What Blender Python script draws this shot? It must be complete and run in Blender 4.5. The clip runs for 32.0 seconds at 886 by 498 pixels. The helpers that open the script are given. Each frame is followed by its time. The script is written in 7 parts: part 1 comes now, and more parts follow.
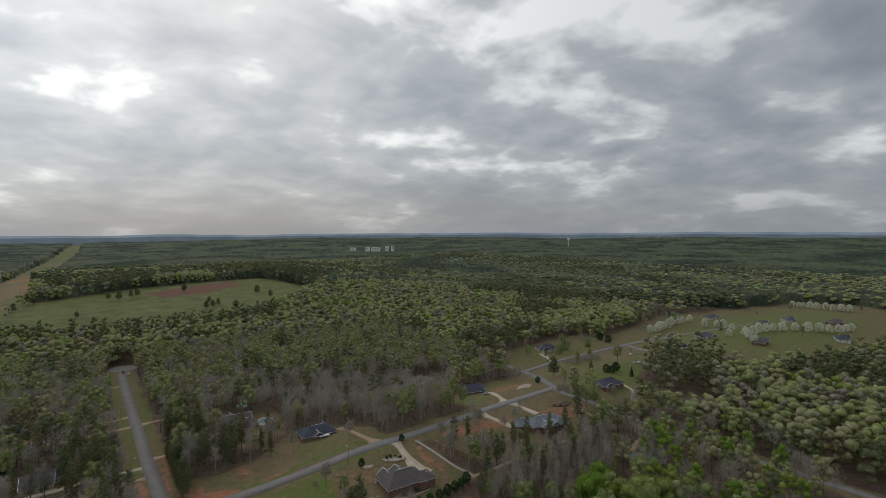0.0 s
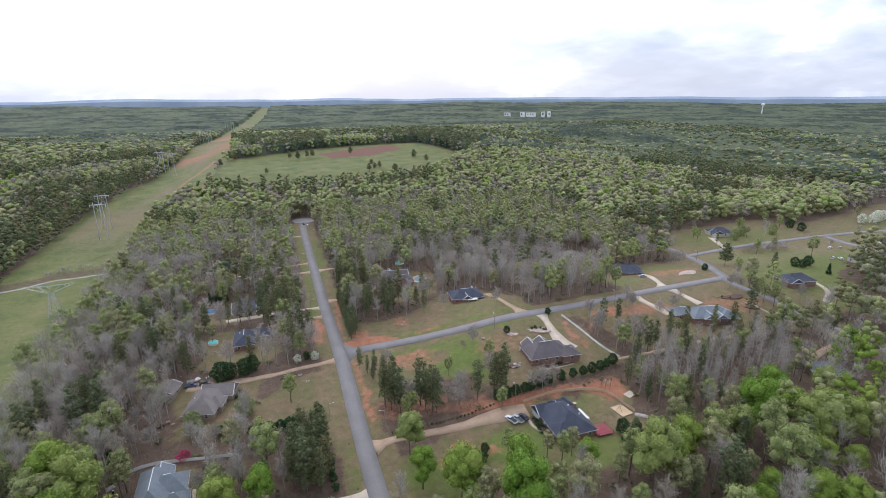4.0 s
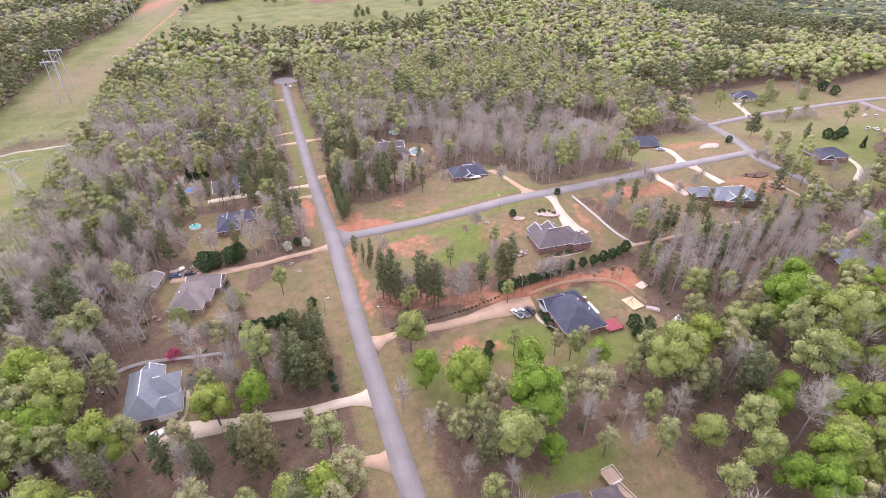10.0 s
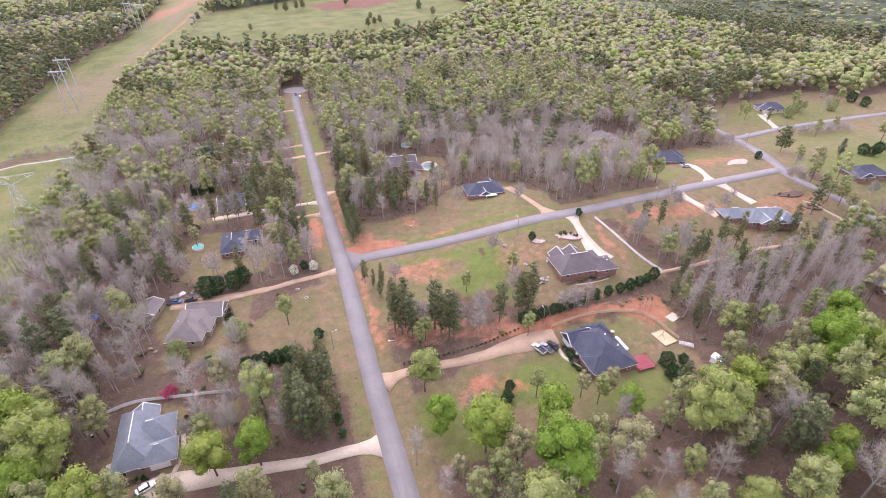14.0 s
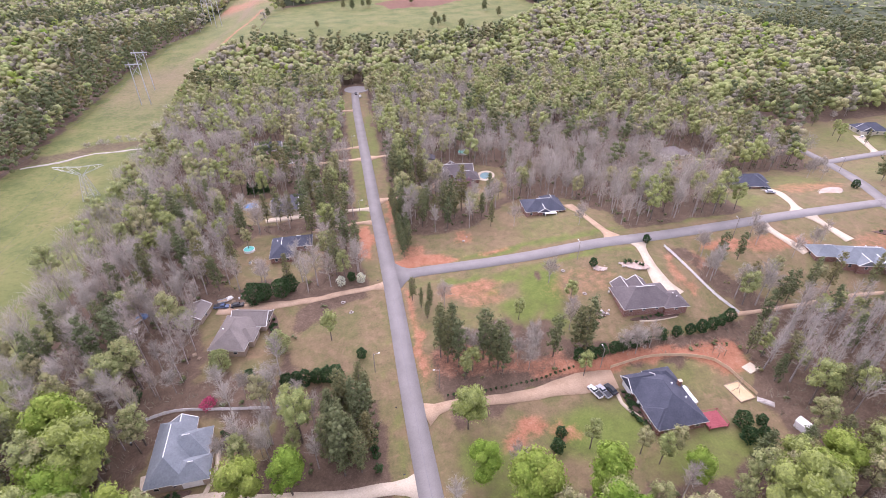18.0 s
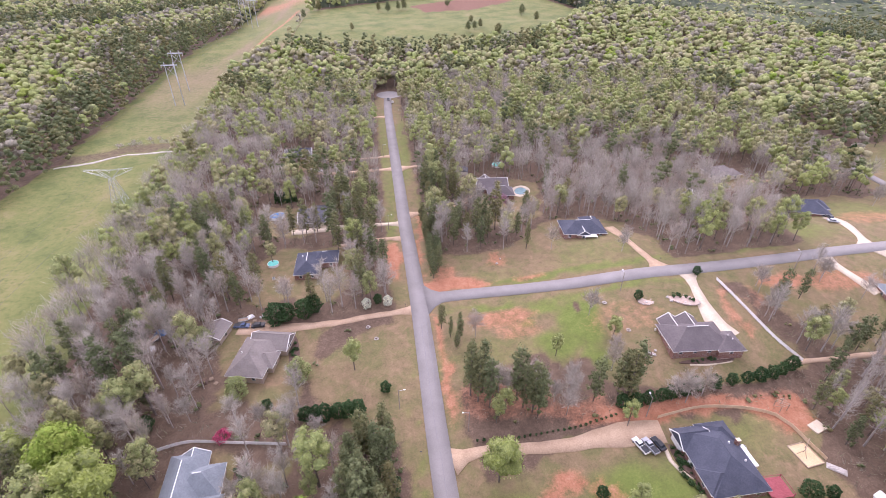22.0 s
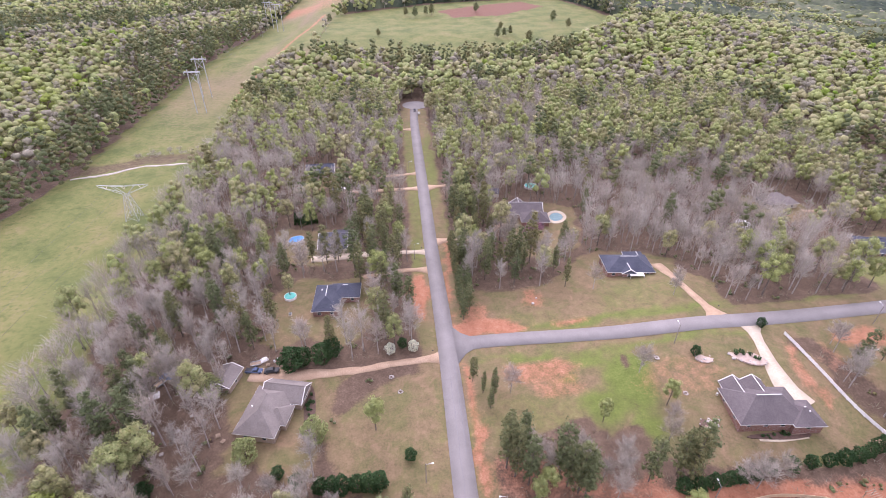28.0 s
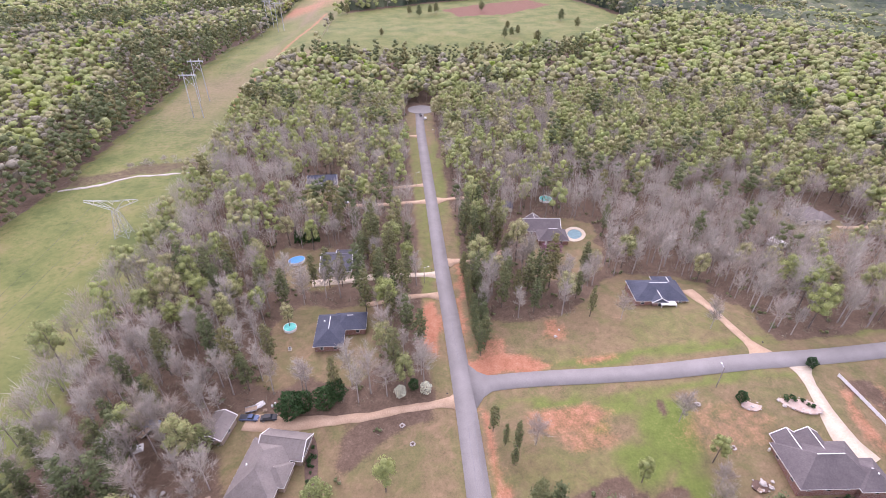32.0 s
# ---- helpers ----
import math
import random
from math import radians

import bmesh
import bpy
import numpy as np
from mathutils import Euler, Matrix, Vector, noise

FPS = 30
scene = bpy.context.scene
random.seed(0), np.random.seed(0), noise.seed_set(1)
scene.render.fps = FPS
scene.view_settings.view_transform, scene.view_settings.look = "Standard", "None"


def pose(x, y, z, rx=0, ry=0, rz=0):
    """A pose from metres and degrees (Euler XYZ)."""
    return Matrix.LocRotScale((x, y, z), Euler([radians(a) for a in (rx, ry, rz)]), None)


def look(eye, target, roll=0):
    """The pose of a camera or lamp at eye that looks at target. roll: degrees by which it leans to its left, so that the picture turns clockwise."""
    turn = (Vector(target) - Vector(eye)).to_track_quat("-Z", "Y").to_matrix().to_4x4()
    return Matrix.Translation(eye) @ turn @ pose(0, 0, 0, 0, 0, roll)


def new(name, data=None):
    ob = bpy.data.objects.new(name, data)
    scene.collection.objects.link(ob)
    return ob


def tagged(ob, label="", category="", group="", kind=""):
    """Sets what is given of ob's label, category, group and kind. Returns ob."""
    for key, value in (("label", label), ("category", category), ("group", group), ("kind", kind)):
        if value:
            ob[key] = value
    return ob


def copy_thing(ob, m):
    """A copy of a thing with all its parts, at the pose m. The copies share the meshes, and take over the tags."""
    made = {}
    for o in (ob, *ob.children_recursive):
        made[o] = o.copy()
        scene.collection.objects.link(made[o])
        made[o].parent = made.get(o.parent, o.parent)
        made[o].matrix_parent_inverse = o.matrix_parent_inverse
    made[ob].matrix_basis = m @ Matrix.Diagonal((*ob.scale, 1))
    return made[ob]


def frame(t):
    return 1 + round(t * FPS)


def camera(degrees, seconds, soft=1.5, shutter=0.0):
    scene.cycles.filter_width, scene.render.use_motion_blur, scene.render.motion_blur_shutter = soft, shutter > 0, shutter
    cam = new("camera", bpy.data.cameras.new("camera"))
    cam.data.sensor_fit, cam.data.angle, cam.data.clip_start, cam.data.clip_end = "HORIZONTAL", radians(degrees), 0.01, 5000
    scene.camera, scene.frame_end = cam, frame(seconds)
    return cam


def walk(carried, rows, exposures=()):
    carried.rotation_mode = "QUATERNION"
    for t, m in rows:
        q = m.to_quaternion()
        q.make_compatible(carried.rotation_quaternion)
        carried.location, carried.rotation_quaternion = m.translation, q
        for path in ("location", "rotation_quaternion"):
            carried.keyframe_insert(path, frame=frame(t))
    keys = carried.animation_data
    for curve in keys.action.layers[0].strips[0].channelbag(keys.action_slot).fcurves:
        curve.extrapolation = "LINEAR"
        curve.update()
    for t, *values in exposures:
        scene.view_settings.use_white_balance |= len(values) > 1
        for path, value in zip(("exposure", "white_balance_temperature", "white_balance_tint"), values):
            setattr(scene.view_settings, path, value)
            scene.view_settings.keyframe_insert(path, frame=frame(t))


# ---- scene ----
import itertools

# ---------------------------------------------------------------- camera and its path
cam = camera(83.9, 32.0, 0.45)
PATH = [
    (0.0, (-31.06, -219.79, 115.39), (27.30, -138.68, 111.53), -0.25),
    (0.5, (-30.25, -218.83, 115.31), (27.51, -137.73, 106.02), -0.28),
    (1.0, (-29.21, -217.58, 115.28), (27.23, -137.61, 94.82), -0.49),
    (1.5, (-28.34, -216.05, 115.23), (26.86, -137.32, 87.72), -0.52),
    (2.0, (-27.67, -214.23, 115.09), (25.37, -134.63, 85.91), -0.60),
    (2.5, (-27.04, -212.32, 114.94), (15.49, -126.74, 85.49), -0.54),
    (3.0, (-26.47, -210.63, 114.85), (7.75, -121.41, 85.38), -0.33),
    (3.5, (-26.05, -209.21, 114.82), (4.84, -118.74, 85.47), -0.32),
    (5.5, (-24.53, -203.66, 114.83), (4.04, -113.75, 81.68), -0.09),
    (6.0, (-24.32, -202.10, 114.77), (4.09, -113.02, 79.31), -0.08),
    (6.5, (-24.17, -200.39, 114.57), (3.32, -114.67, 71.04), 0.02),
    (7.0, (-23.71, -198.48, 114.54), (2.78, -116.29, 64.12), 0.06),
    (7.5, (-23.07, -196.42, 114.56), (2.84, -116.01, 61.05), -0.12),
    (8.0, (-22.54, -194.25, 114.61), (3.41, -114.74, 59.79), -0.07),
    (8.5, (-22.01, -191.91, 114.66), (4.17, -112.76, 59.44), -0.03),
    (9.0, (-21.45, -189.42, 114.75), (4.90, -110.47, 59.32), -0.04),
    (9.5, (-20.98, -186.91, 114.84), (5.49, -108.07, 59.31), -0.08),
    (10.0, (-20.61, -184.41, 114.89), (6.06, -105.57, 59.46), -0.03),
    (10.5, (-20.22, -182.23, 114.93), (6.49, -103.33, 59.59), -0.04),
    (11.0, (-19.88, -180.21, 114.98), (6.77, -101.23, 59.74), -0.09),
    (11.5, (-19.61, -178.25, 115.02), (7.06, -99.21, 59.87), -0.13),
    (12.0, (-19.49, -176.46, 115.02), (7.33, -97.35, 60.04), -0.16),
    (12.5, (-19.25, -174.78, 114.99), (7.53, -95.54, 60.19), -0.19),
    (13.0, (-18.94, -173.20, 114.95), (7.86, -93.93, 60.20), -0.23),
    (13.5, (-18.65, -171.60, 114.91), (8.01, -92.22, 60.25), -0.24),
    (14.0, (-18.40, -169.96, 114.86), (6.74, -90.04, 60.27), -0.27),
    (14.5, (-18.30, -168.38, 114.85), (3.81, -87.62, 60.18), -0.20),
    (15.0, (-18.14, -166.83, 114.86), (2.60, -85.72, 60.17), -0.09),
    (15.5, (-17.96, -165.28, 114.93), (2.26, -83.99, 60.32), -0.10),
    (17.5, (-16.96, -158.86, 115.98), (1.94, -77.37, 61.17), -0.09),
    (18.0, (-16.74, -156.93, 116.13), (-1.14, -74.83, 61.21), -0.11),
    (18.5, (-16.63, -155.05, 116.23), (-2.32, -72.76, 61.24), -0.13),
    (19.0, (-16.68, -153.23, 116.31), (-3.83, -70.68, 61.35), -0.09),
    (19.5, (-16.76, -151.38, 116.42), (-5.08, -68.66, 61.46), -0.01),
    (20.0, (-16.72, -149.68, 116.50), (-5.49, -66.86, 61.59), 0.02),
    (20.5, (-16.82, -148.03, 116.57), (-5.86, -65.11, 61.77), 0.06),
    (21.0, (-17.00, -146.33, 116.64), (-6.29, -63.37, 61.85), 0.09),
    (21.5, (-17.15, -144.49, 116.63), (-6.47, -61.47, 61.91), 0.18),
    (22.0, (-17.29, -142.52, 116.65), (-6.59, -59.47, 61.98), 0.23),
    (22.5, (-17.41, -140.53, 116.69), (-6.79, -57.51, 61.95), 0.19),
    (23.0, (-17.60, -138.52, 116.72), (-7.05, -55.55, 61.91), 0.26),
    (23.5, (-17.78, -136.61, 116.76), (-7.27, -53.62, 61.97), 0.21),
    (24.0, (-17.97, -134.74, 116.88), (-8.86, -51.60, 62.06), 0.25),
    (24.5, (-18.20, -132.90, 117.05), (-9.85, -49.65, 62.27), 0.31),
    (25.0, (-18.47, -131.12, 117.20), (-10.48, -47.76, 62.55), 0.44),
    (25.5, (-18.72, -129.43, 117.37), (-10.97, -46.01, 62.77), 0.44),
    (27.5, (-19.66, -122.26, 118.30), (-12.51, -38.69, 63.86), 0.33),
    (28.0, (-19.82, -120.55, 118.37), (-12.76, -36.99, 63.90), 0.41),
    (28.5, (-19.99, -118.89, 118.42), (-13.09, -35.27, 64.01), 0.34),
    (29.0, (-20.26, -117.20, 118.45), (-13.39, -33.52, 64.14), 0.41),
    (29.5, (-20.59, -115.62, 118.50), (-13.76, -31.85, 64.32), 0.43),
    (30.0, (-20.83, -114.31, 118.56), (-14.18, -30.43, 64.52), 0.44),
    (30.5, (-21.06, -113.20, 118.62), (-14.64, -29.22, 64.72), 0.46),
    (31.0, (-22.04, -104.10, 118.13), (-15.02, -20.62, 63.52), 0.32),
    (31.5, (-22.27, -102.65, 118.16), (-15.37, -19.29, 63.36), 0.27),
    (32.0, (-22.70, -101.07, 118.18), (-15.89, -17.77, 63.27), 0.39),
]
walk(cam, [(t, look(e, g, r)) for t, e, g, r in PATH],
     exposures=[(0.0, -1.36, 6350, 7), (0.6, -1.2, 6350, 7), (1.2, -0.72, 6150, 9), (2.0, -0.18, 5750, 15), (3.0, 0.0, 5750, 15), (6.0, 0.12, 5850, 20), (7.0, 0.68, 6100, 26), (9.0, 0.92, 6250, 33), (13.0, 0.87, 6160, 36), (32.0, 0.86, 6110, 36)])

# ---------------------------------------------------------------- light: overcast sky with a soft sun
SUN_AZ, SUN_EL = radians(-8), radians(33)      # towards +y, a little to -x
world = bpy.data.worlds.new("overcast")
scene.world = world
world.use_nodes = True
wn, wl = world.node_tree.nodes, world.node_tree.links
wn.clear()


sky = wn.new("ShaderNodeTexSky")
sky.sky_type, sky.sun_disc = "NISHITA", False
sky.sun_elevation, sky.sun_rotation = SUN_EL, -SUN_AZ
sky.air_density, sky.dust_density = 1.0, 2.0
tc = wn.new("ShaderNodeTexCoord")
sep = wn.new("ShaderNodeSeparateXYZ")
wl.new(tc.outputs["Generated"], sep.inputs[0])


def wmath(op, a, b=None, clamp=False):
    n = wn.new("ShaderNodeMath")
    n.operation, n.use_clamp = op, clamp
    for i, v in enumerate((a, b)):
        if v is None:
            continue
        if isinstance(v, (int, float)):
            n.inputs[i].default_value = v
        else:
            wl.new(v, n.inputs[i])
    return n.outputs[0]


# the direction met with a flat cloud deck, so that clouds shrink towards the horizon
up = wmath("ADD", wmath("MAXIMUM", sep.outputs[2], 0.0), 0.26)
flat = wn.new("ShaderNodeCombineXYZ")
wl.new(wmath("DIVIDE", sep.outputs[0], up), flat.inputs[0])
wl.new(wmath("DIVIDE", sep.outputs[1], up), flat.inputs[1])


def wnoise(scale, detail, rough, warp=0.0, off=0.0):
    mp = wn.new("ShaderNodeMapping")
    mp.inputs["Location"].default_value = (off, off * 0.7, off * 0.3)
    wl.new(flat.outputs[0], mp.inputs[0])
    n = wn.new("ShaderNodeTexNoise")
    n.inputs["Scale"].default_value, n.inputs["Detail"].default_value = scale, detail
    n.inputs["Roughness"].default_value, n.inputs["Distortion"].default_value = rough, warp
    wl.new(mp.outputs[0], n.inputs["Vector"])
    return n.outputs["Fac"]


def wramp(fac, stops):
    r = wn.new("ShaderNodeValToRGB")
    els = r.color_ramp.elements
    while len(els) < len(stops):
        els.new(0.5)
    for e, (p, c) in zip(els, stops):
        e.position, e.color = p, (*c, 1)
    wl.new(fac, r.inputs[0])
    return r.outputs[0]


def wmix(fac, a, b, blend="MIX"):
    n = wn.new("ShaderNodeMix")
    n.data_type, n.blend_type = "RGBA", blend
    for sock, v in ((n.inputs[0], fac), (n.inputs[6], a), (n.inputs[7], b)):
        if isinstance(v, (int, float)):
            sock.default_value = v
        elif isinstance(v, tuple):
            sock.default_value = (*v, 1)
        else:
            wl.new(v, sock)
    return n.outputs[2]


big = wnoise(1.15, 5.0, 0.5, 0.25, 3.1)
small = wnoise(4.0, 4.0, 0.5, 0.2, 8.7)
cl = wmath("ADD", wmath("MULTIPLY", big, 0.68), wmath("MULTIPLY", small, 0.32))
cloud = wramp(cl, [(0.36, (0.60, 0.66, 0.76)), (0.45, (0.80, 0.85, 0.94)), (0.53, (1.10, 1.13, 1.19)), (0.60, (2.1, 2.1, 2.1))])
# brighter towards the veiled sun
dot = wn.new("ShaderNodeVectorMath")
dot.operation = "DOT_PRODUCT"
wl.new(tc.outputs["Generated"], dot.inputs[0])
dot.inputs[1].default_value = (math.sin(SUN_AZ) * math.cos(SUN_EL), math.cos(SUN_AZ) * math.cos(SUN_EL), math.sin(SUN_EL))
glow = wmath("POWER", wmath("MAXIMUM", dot.outputs["Value"], 0.0), 5.0)
lit = wmix(1.0, cloud, wmix(glow, (1.0, 1.0, 1.0), (2.3, 2.27, 2.2)), "MULTIPLY")
# a paler, bluer band low down
low = wmath("SUBTRACT", 1.0, wmath("MULTIPLY", wmath("MAXIMUM", sep.outputs[2], 0.0), 7.5), clamp=True)
band = wmix(wmath("MULTIPLY", low, 0.75), lit, (0.80, 0.85, 0.93))
bg_sky, bg_cloud, addw, outw = wn.new("ShaderNodeBackground"), wn.new("ShaderNodeBackground"), wn.new("ShaderNodeAddShader"), wn.new("ShaderNodeOutputWorld")
wl.new(sky.outputs[0], bg_sky.inputs[0])
bg_sky.inputs[1].default_value = 0.02
wl.new(band, bg_cloud.inputs[0])
bg_cloud.inputs[1].default_value = 0.78
wl.new(bg_sky.outputs[0], addw.inputs[0])
wl.new(bg_cloud.outputs[0], addw.inputs[1])
wl.new(addw.outputs[0], outw.inputs[0])

sun = new("sun", bpy.data.lights.new("sun", "SUN"))
sun.data.energy, sun.data.angle, sun.data.color = 0.5, radians(25), (1.0, 0.95, 0.87)
sun.matrix_world = look((0, 0, 300), (-math.sin(SUN_AZ) * 100 * math.cos(SUN_EL), -math.cos(SUN_AZ) * 100 * math.cos(SUN_EL), 300 - 100 * math.sin(SUN_EL)))

# ---------------------------------------------------------------- materials


def material(name, rough=0.85, metal=0.0):
    m = bpy.data.materials.new(name)
    m.use_nodes = True
    b = m.node_tree.nodes["Principled BSDF"]
    b.inputs["Roughness"].default_value, b.inputs["Metallic"].default_value = rough, metal
    b.inputs["Specular IOR Level"].default_value = 0.3
    return m, m.node_tree.nodes, m.node_tree.links, b


def nmix(nodes, links, fac, a, b, blend="MIX"):
    n = nodes.new("ShaderNodeMix")
    n.data_type, n.blend_type = "RGBA", blend
    for sock, v in ((n.inputs[0], fac), (n.inputs[6], a), (n.inputs[7], b)):
        if isinstance(v, (int, float)):
            sock.default_value = v
        elif isinstance(v, tuple):
            sock.default_value = (*v, 1)
        else:
            links.new(v, sock)
    return n.outputs[2]


def nnoise(nodes, links, scale, detail=4.0, rough=0.55, coord=None, warp=0.0):
    n = nodes.new("ShaderNodeTexNoise")
    n.inputs["Scale"].default_value, n.inputs["Detail"].default_value = scale, detail
    n.inputs["Roughness"].default_value, n.inputs["Distortion"].default_value = rough, warp
    if coord is not None:
        links.new(coord, n.inputs["Vector"])
    return n.outputs["Fac"]


def nramp(nodes, links, fac, stops):
    r = nodes.new("ShaderNodeValToRGB")
    els = r.color_ramp.elements
    while len(els) < len(stops):
        els.new(0.5)
    for e, (p, c) in zip(els, stops):
        e.position, e.color = p, (*c, 1)
    links.new(fac, r.inputs[0])
    return r.outputs[0]


def nmath(nodes, links, op, a, b=None, clamp=False):
    n = nodes.new("ShaderNodeMath")
    n.operation, n.use_clamp = op, clamp
    for i, v in enumerate((a, b)):
        if v is None:
            continue
        if isinstance(v, (int, float)):
            n.inputs[i].default_value = v
        else:
            links.new(v, n.inputs[i])
    return n.outputs[0]


def world_pos(nodes):
    return nodes.new("ShaderNodeNewGeometry").outputs["Position"]


def bumped(nodes, links, b, height, strength=0.4, dist=0.05):
    n = nodes.new("ShaderNodeBump")
    n.inputs["Strength"].default_value, n.inputs["Distance"].default_value = strength, dist
    links.new(height, n.inputs["Height"])
    links.new(n.outputs[0], b.inputs["Normal"])


def grained(name, dark, light, scale=3.0, big=0.25, rough=0.85, bump=0.02, metal=0.0):
    """A surface between two colours, at a fine and a coarse scale."""
    m, nd, lk, b = material(name, rough, metal)
    p = world_pos(nd)
    f = nmath(nd, lk, "ADD", nmath(nd, lk, "MULTIPLY", nnoise(nd, lk, scale, 5, 0.6, p), 0.55), nmath(nd, lk, "MULTIPLY", nnoise(nd, lk, big, 4, 0.6, p), 0.45))
    lk.new(nramp(nd, lk, f, [(0.36, dark), (0.64, light)]), b.inputs["Base Color"])
    if bump:
        bumped(nd, lk, b, nnoise(nd, lk, scale * 2, 3, 0.6, p), 0.5, bump)
    return m


def shingle(name, dark, light):
    """Asphalt shingles: courses along the slope, speckle, weather streaks."""
    m, nd, lk, b = material(name, 0.9)
    p = world_pos(nd)
    sp = nd.new("ShaderNodeSeparateXYZ")
    lk.new(p, sp.inputs[0])
    course = nmath(nd, lk, "FRACT", nmath(nd, lk, "MULTIPLY", sp.outputs[2], 7.0))
    tabs = nnoise(nd, lk, 2.4, 3, 0.7, p)
    stain = nnoise(nd, lk, 0.28, 4, 0.6, p)
    f = nmath(nd, lk, "ADD", nmath(nd, lk, "MULTIPLY", tabs, 0.5), nmath(nd, lk, "MULTIPLY", stain, 0.5))
    col = nramp(nd, lk, f, [(0.35, dark), (0.66, light)])
    seam = nmath(nd, lk, "MULTIPLY", nmath(nd, lk, "LESS_THAN", course, 0.16), 0.3)
    lk.new(nmix(nd, lk, seam, col, tuple(c * 0.6 for c in dark)), b.inputs["Base Color"])
    bumped(nd, lk, b, course, 0.4, 0.02)
    return m


def brick(name, dark, light):
    m, nd, lk, b = material(name, 0.9)
    t = nd.new("ShaderNodeTexBrick")
    t.inputs["Scale"].default_value = 1.0
    t.inputs["Brick Width"].default_value, t.inputs["Row Height"].default_value, t.inputs["Mortar Size"].default_value = 0.21, 0.075, 0.008
    t.inputs["Color1"].default_value, t.inputs["Color2"].default_value, t.inputs["Mortar"].default_value = (*dark, 1), (*light, 1), (0.36, 0.33, 0.3, 1)
    p = world_pos(nd)
    sp, cb = nd.new("ShaderNodeSeparateXYZ"), nd.new("ShaderNodeCombineXYZ")
    lk.new(p, sp.inputs[0])
    lk.new(nmath(nd, lk, "ADD", sp.outputs[0], sp.outputs[1]), cb.inputs[0])
    lk.new(sp.outputs[2], cb.inputs[1])
    lk.new(cb.outputs[0], t.inputs["Vector"])
    lk.new(nmix(nd, lk, nmath(nd, lk, "MULTIPLY", nnoise(nd, lk, 0.6, 4, 0.6, p), 0.35), t.outputs["Color"], dark), b.inputs["Base Color"])
    return m


def leafy(name, stops, trans=0.25, mottle=True):
    """Foliage: each tree keeps its own tint, each leaf clump varies round it."""
    m, nd, lk, b = material(name, 0.75)
    at = nd.new("ShaderNodeAttribute")
    at.attribute_name = "tint"
    tint = nmath(nd, lk, "FRACT", nmath(nd, lk, "ADD", at.outputs["Fac"], nd.new("ShaderNodeObjectInfo").outputs["Random"]))
    isl = nd.new("ShaderNodeNewGeometry").outputs["Random Per Island"]
    f = nmath(nd, lk, "ADD", nmath(nd, lk, "MULTIPLY", tint, 0.72), nmath(nd, lk, "MULTIPLY", isl, 0.28))
    col = nramp(nd, lk, f, stops)
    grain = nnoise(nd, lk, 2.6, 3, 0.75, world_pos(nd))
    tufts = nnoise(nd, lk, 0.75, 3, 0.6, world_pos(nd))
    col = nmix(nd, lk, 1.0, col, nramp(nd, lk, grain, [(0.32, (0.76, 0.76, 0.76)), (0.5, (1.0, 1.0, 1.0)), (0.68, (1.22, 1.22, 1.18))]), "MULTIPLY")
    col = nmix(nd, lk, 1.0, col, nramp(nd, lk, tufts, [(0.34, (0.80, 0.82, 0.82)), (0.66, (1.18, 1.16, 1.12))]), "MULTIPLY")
    lk.new(col, b.inputs["Base Color"])
    b.inputs["Specular IOR Level"].default_value = 0.15
    if mottle:
        bumped(nd, lk, b, grain, 0.8, 0.5)
    tr, mx, out = nd.new("ShaderNodeBsdfTranslucent"), nd.new("ShaderNodeMixShader"), nd["Material Output"]
    lk.new(col, tr.inputs[0])
    mx.inputs[0].default_value = trans
    lk.new(b.outputs[0], mx.inputs[1])
    lk.new(tr.outputs[0], mx.inputs[2])
    lk.new(mx.outputs[0], out.inputs[0])
    return m


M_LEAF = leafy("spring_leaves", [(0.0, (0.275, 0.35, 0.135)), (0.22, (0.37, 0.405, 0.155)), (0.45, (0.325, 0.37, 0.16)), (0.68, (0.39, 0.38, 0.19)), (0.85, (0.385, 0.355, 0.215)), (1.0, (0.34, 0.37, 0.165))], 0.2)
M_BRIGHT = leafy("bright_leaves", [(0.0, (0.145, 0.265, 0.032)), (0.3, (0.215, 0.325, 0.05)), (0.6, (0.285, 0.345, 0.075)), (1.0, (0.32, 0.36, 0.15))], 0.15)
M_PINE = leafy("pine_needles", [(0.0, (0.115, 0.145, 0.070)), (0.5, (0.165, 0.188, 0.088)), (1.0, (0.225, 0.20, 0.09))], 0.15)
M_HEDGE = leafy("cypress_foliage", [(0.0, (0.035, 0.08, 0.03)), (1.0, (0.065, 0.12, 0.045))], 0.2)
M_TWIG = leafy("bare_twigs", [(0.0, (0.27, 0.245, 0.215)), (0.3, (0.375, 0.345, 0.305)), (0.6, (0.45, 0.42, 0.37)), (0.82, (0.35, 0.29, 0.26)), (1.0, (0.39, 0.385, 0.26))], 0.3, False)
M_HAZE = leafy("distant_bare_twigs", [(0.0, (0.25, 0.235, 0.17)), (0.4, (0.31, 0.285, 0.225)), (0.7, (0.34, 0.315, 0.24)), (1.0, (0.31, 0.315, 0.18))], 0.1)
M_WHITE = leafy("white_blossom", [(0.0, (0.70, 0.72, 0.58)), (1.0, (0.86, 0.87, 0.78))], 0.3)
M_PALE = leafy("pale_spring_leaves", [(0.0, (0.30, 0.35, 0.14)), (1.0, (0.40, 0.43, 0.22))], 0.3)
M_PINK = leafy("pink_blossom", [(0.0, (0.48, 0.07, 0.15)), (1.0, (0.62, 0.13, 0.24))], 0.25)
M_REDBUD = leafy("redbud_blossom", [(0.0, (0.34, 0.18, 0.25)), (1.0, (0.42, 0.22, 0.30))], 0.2)
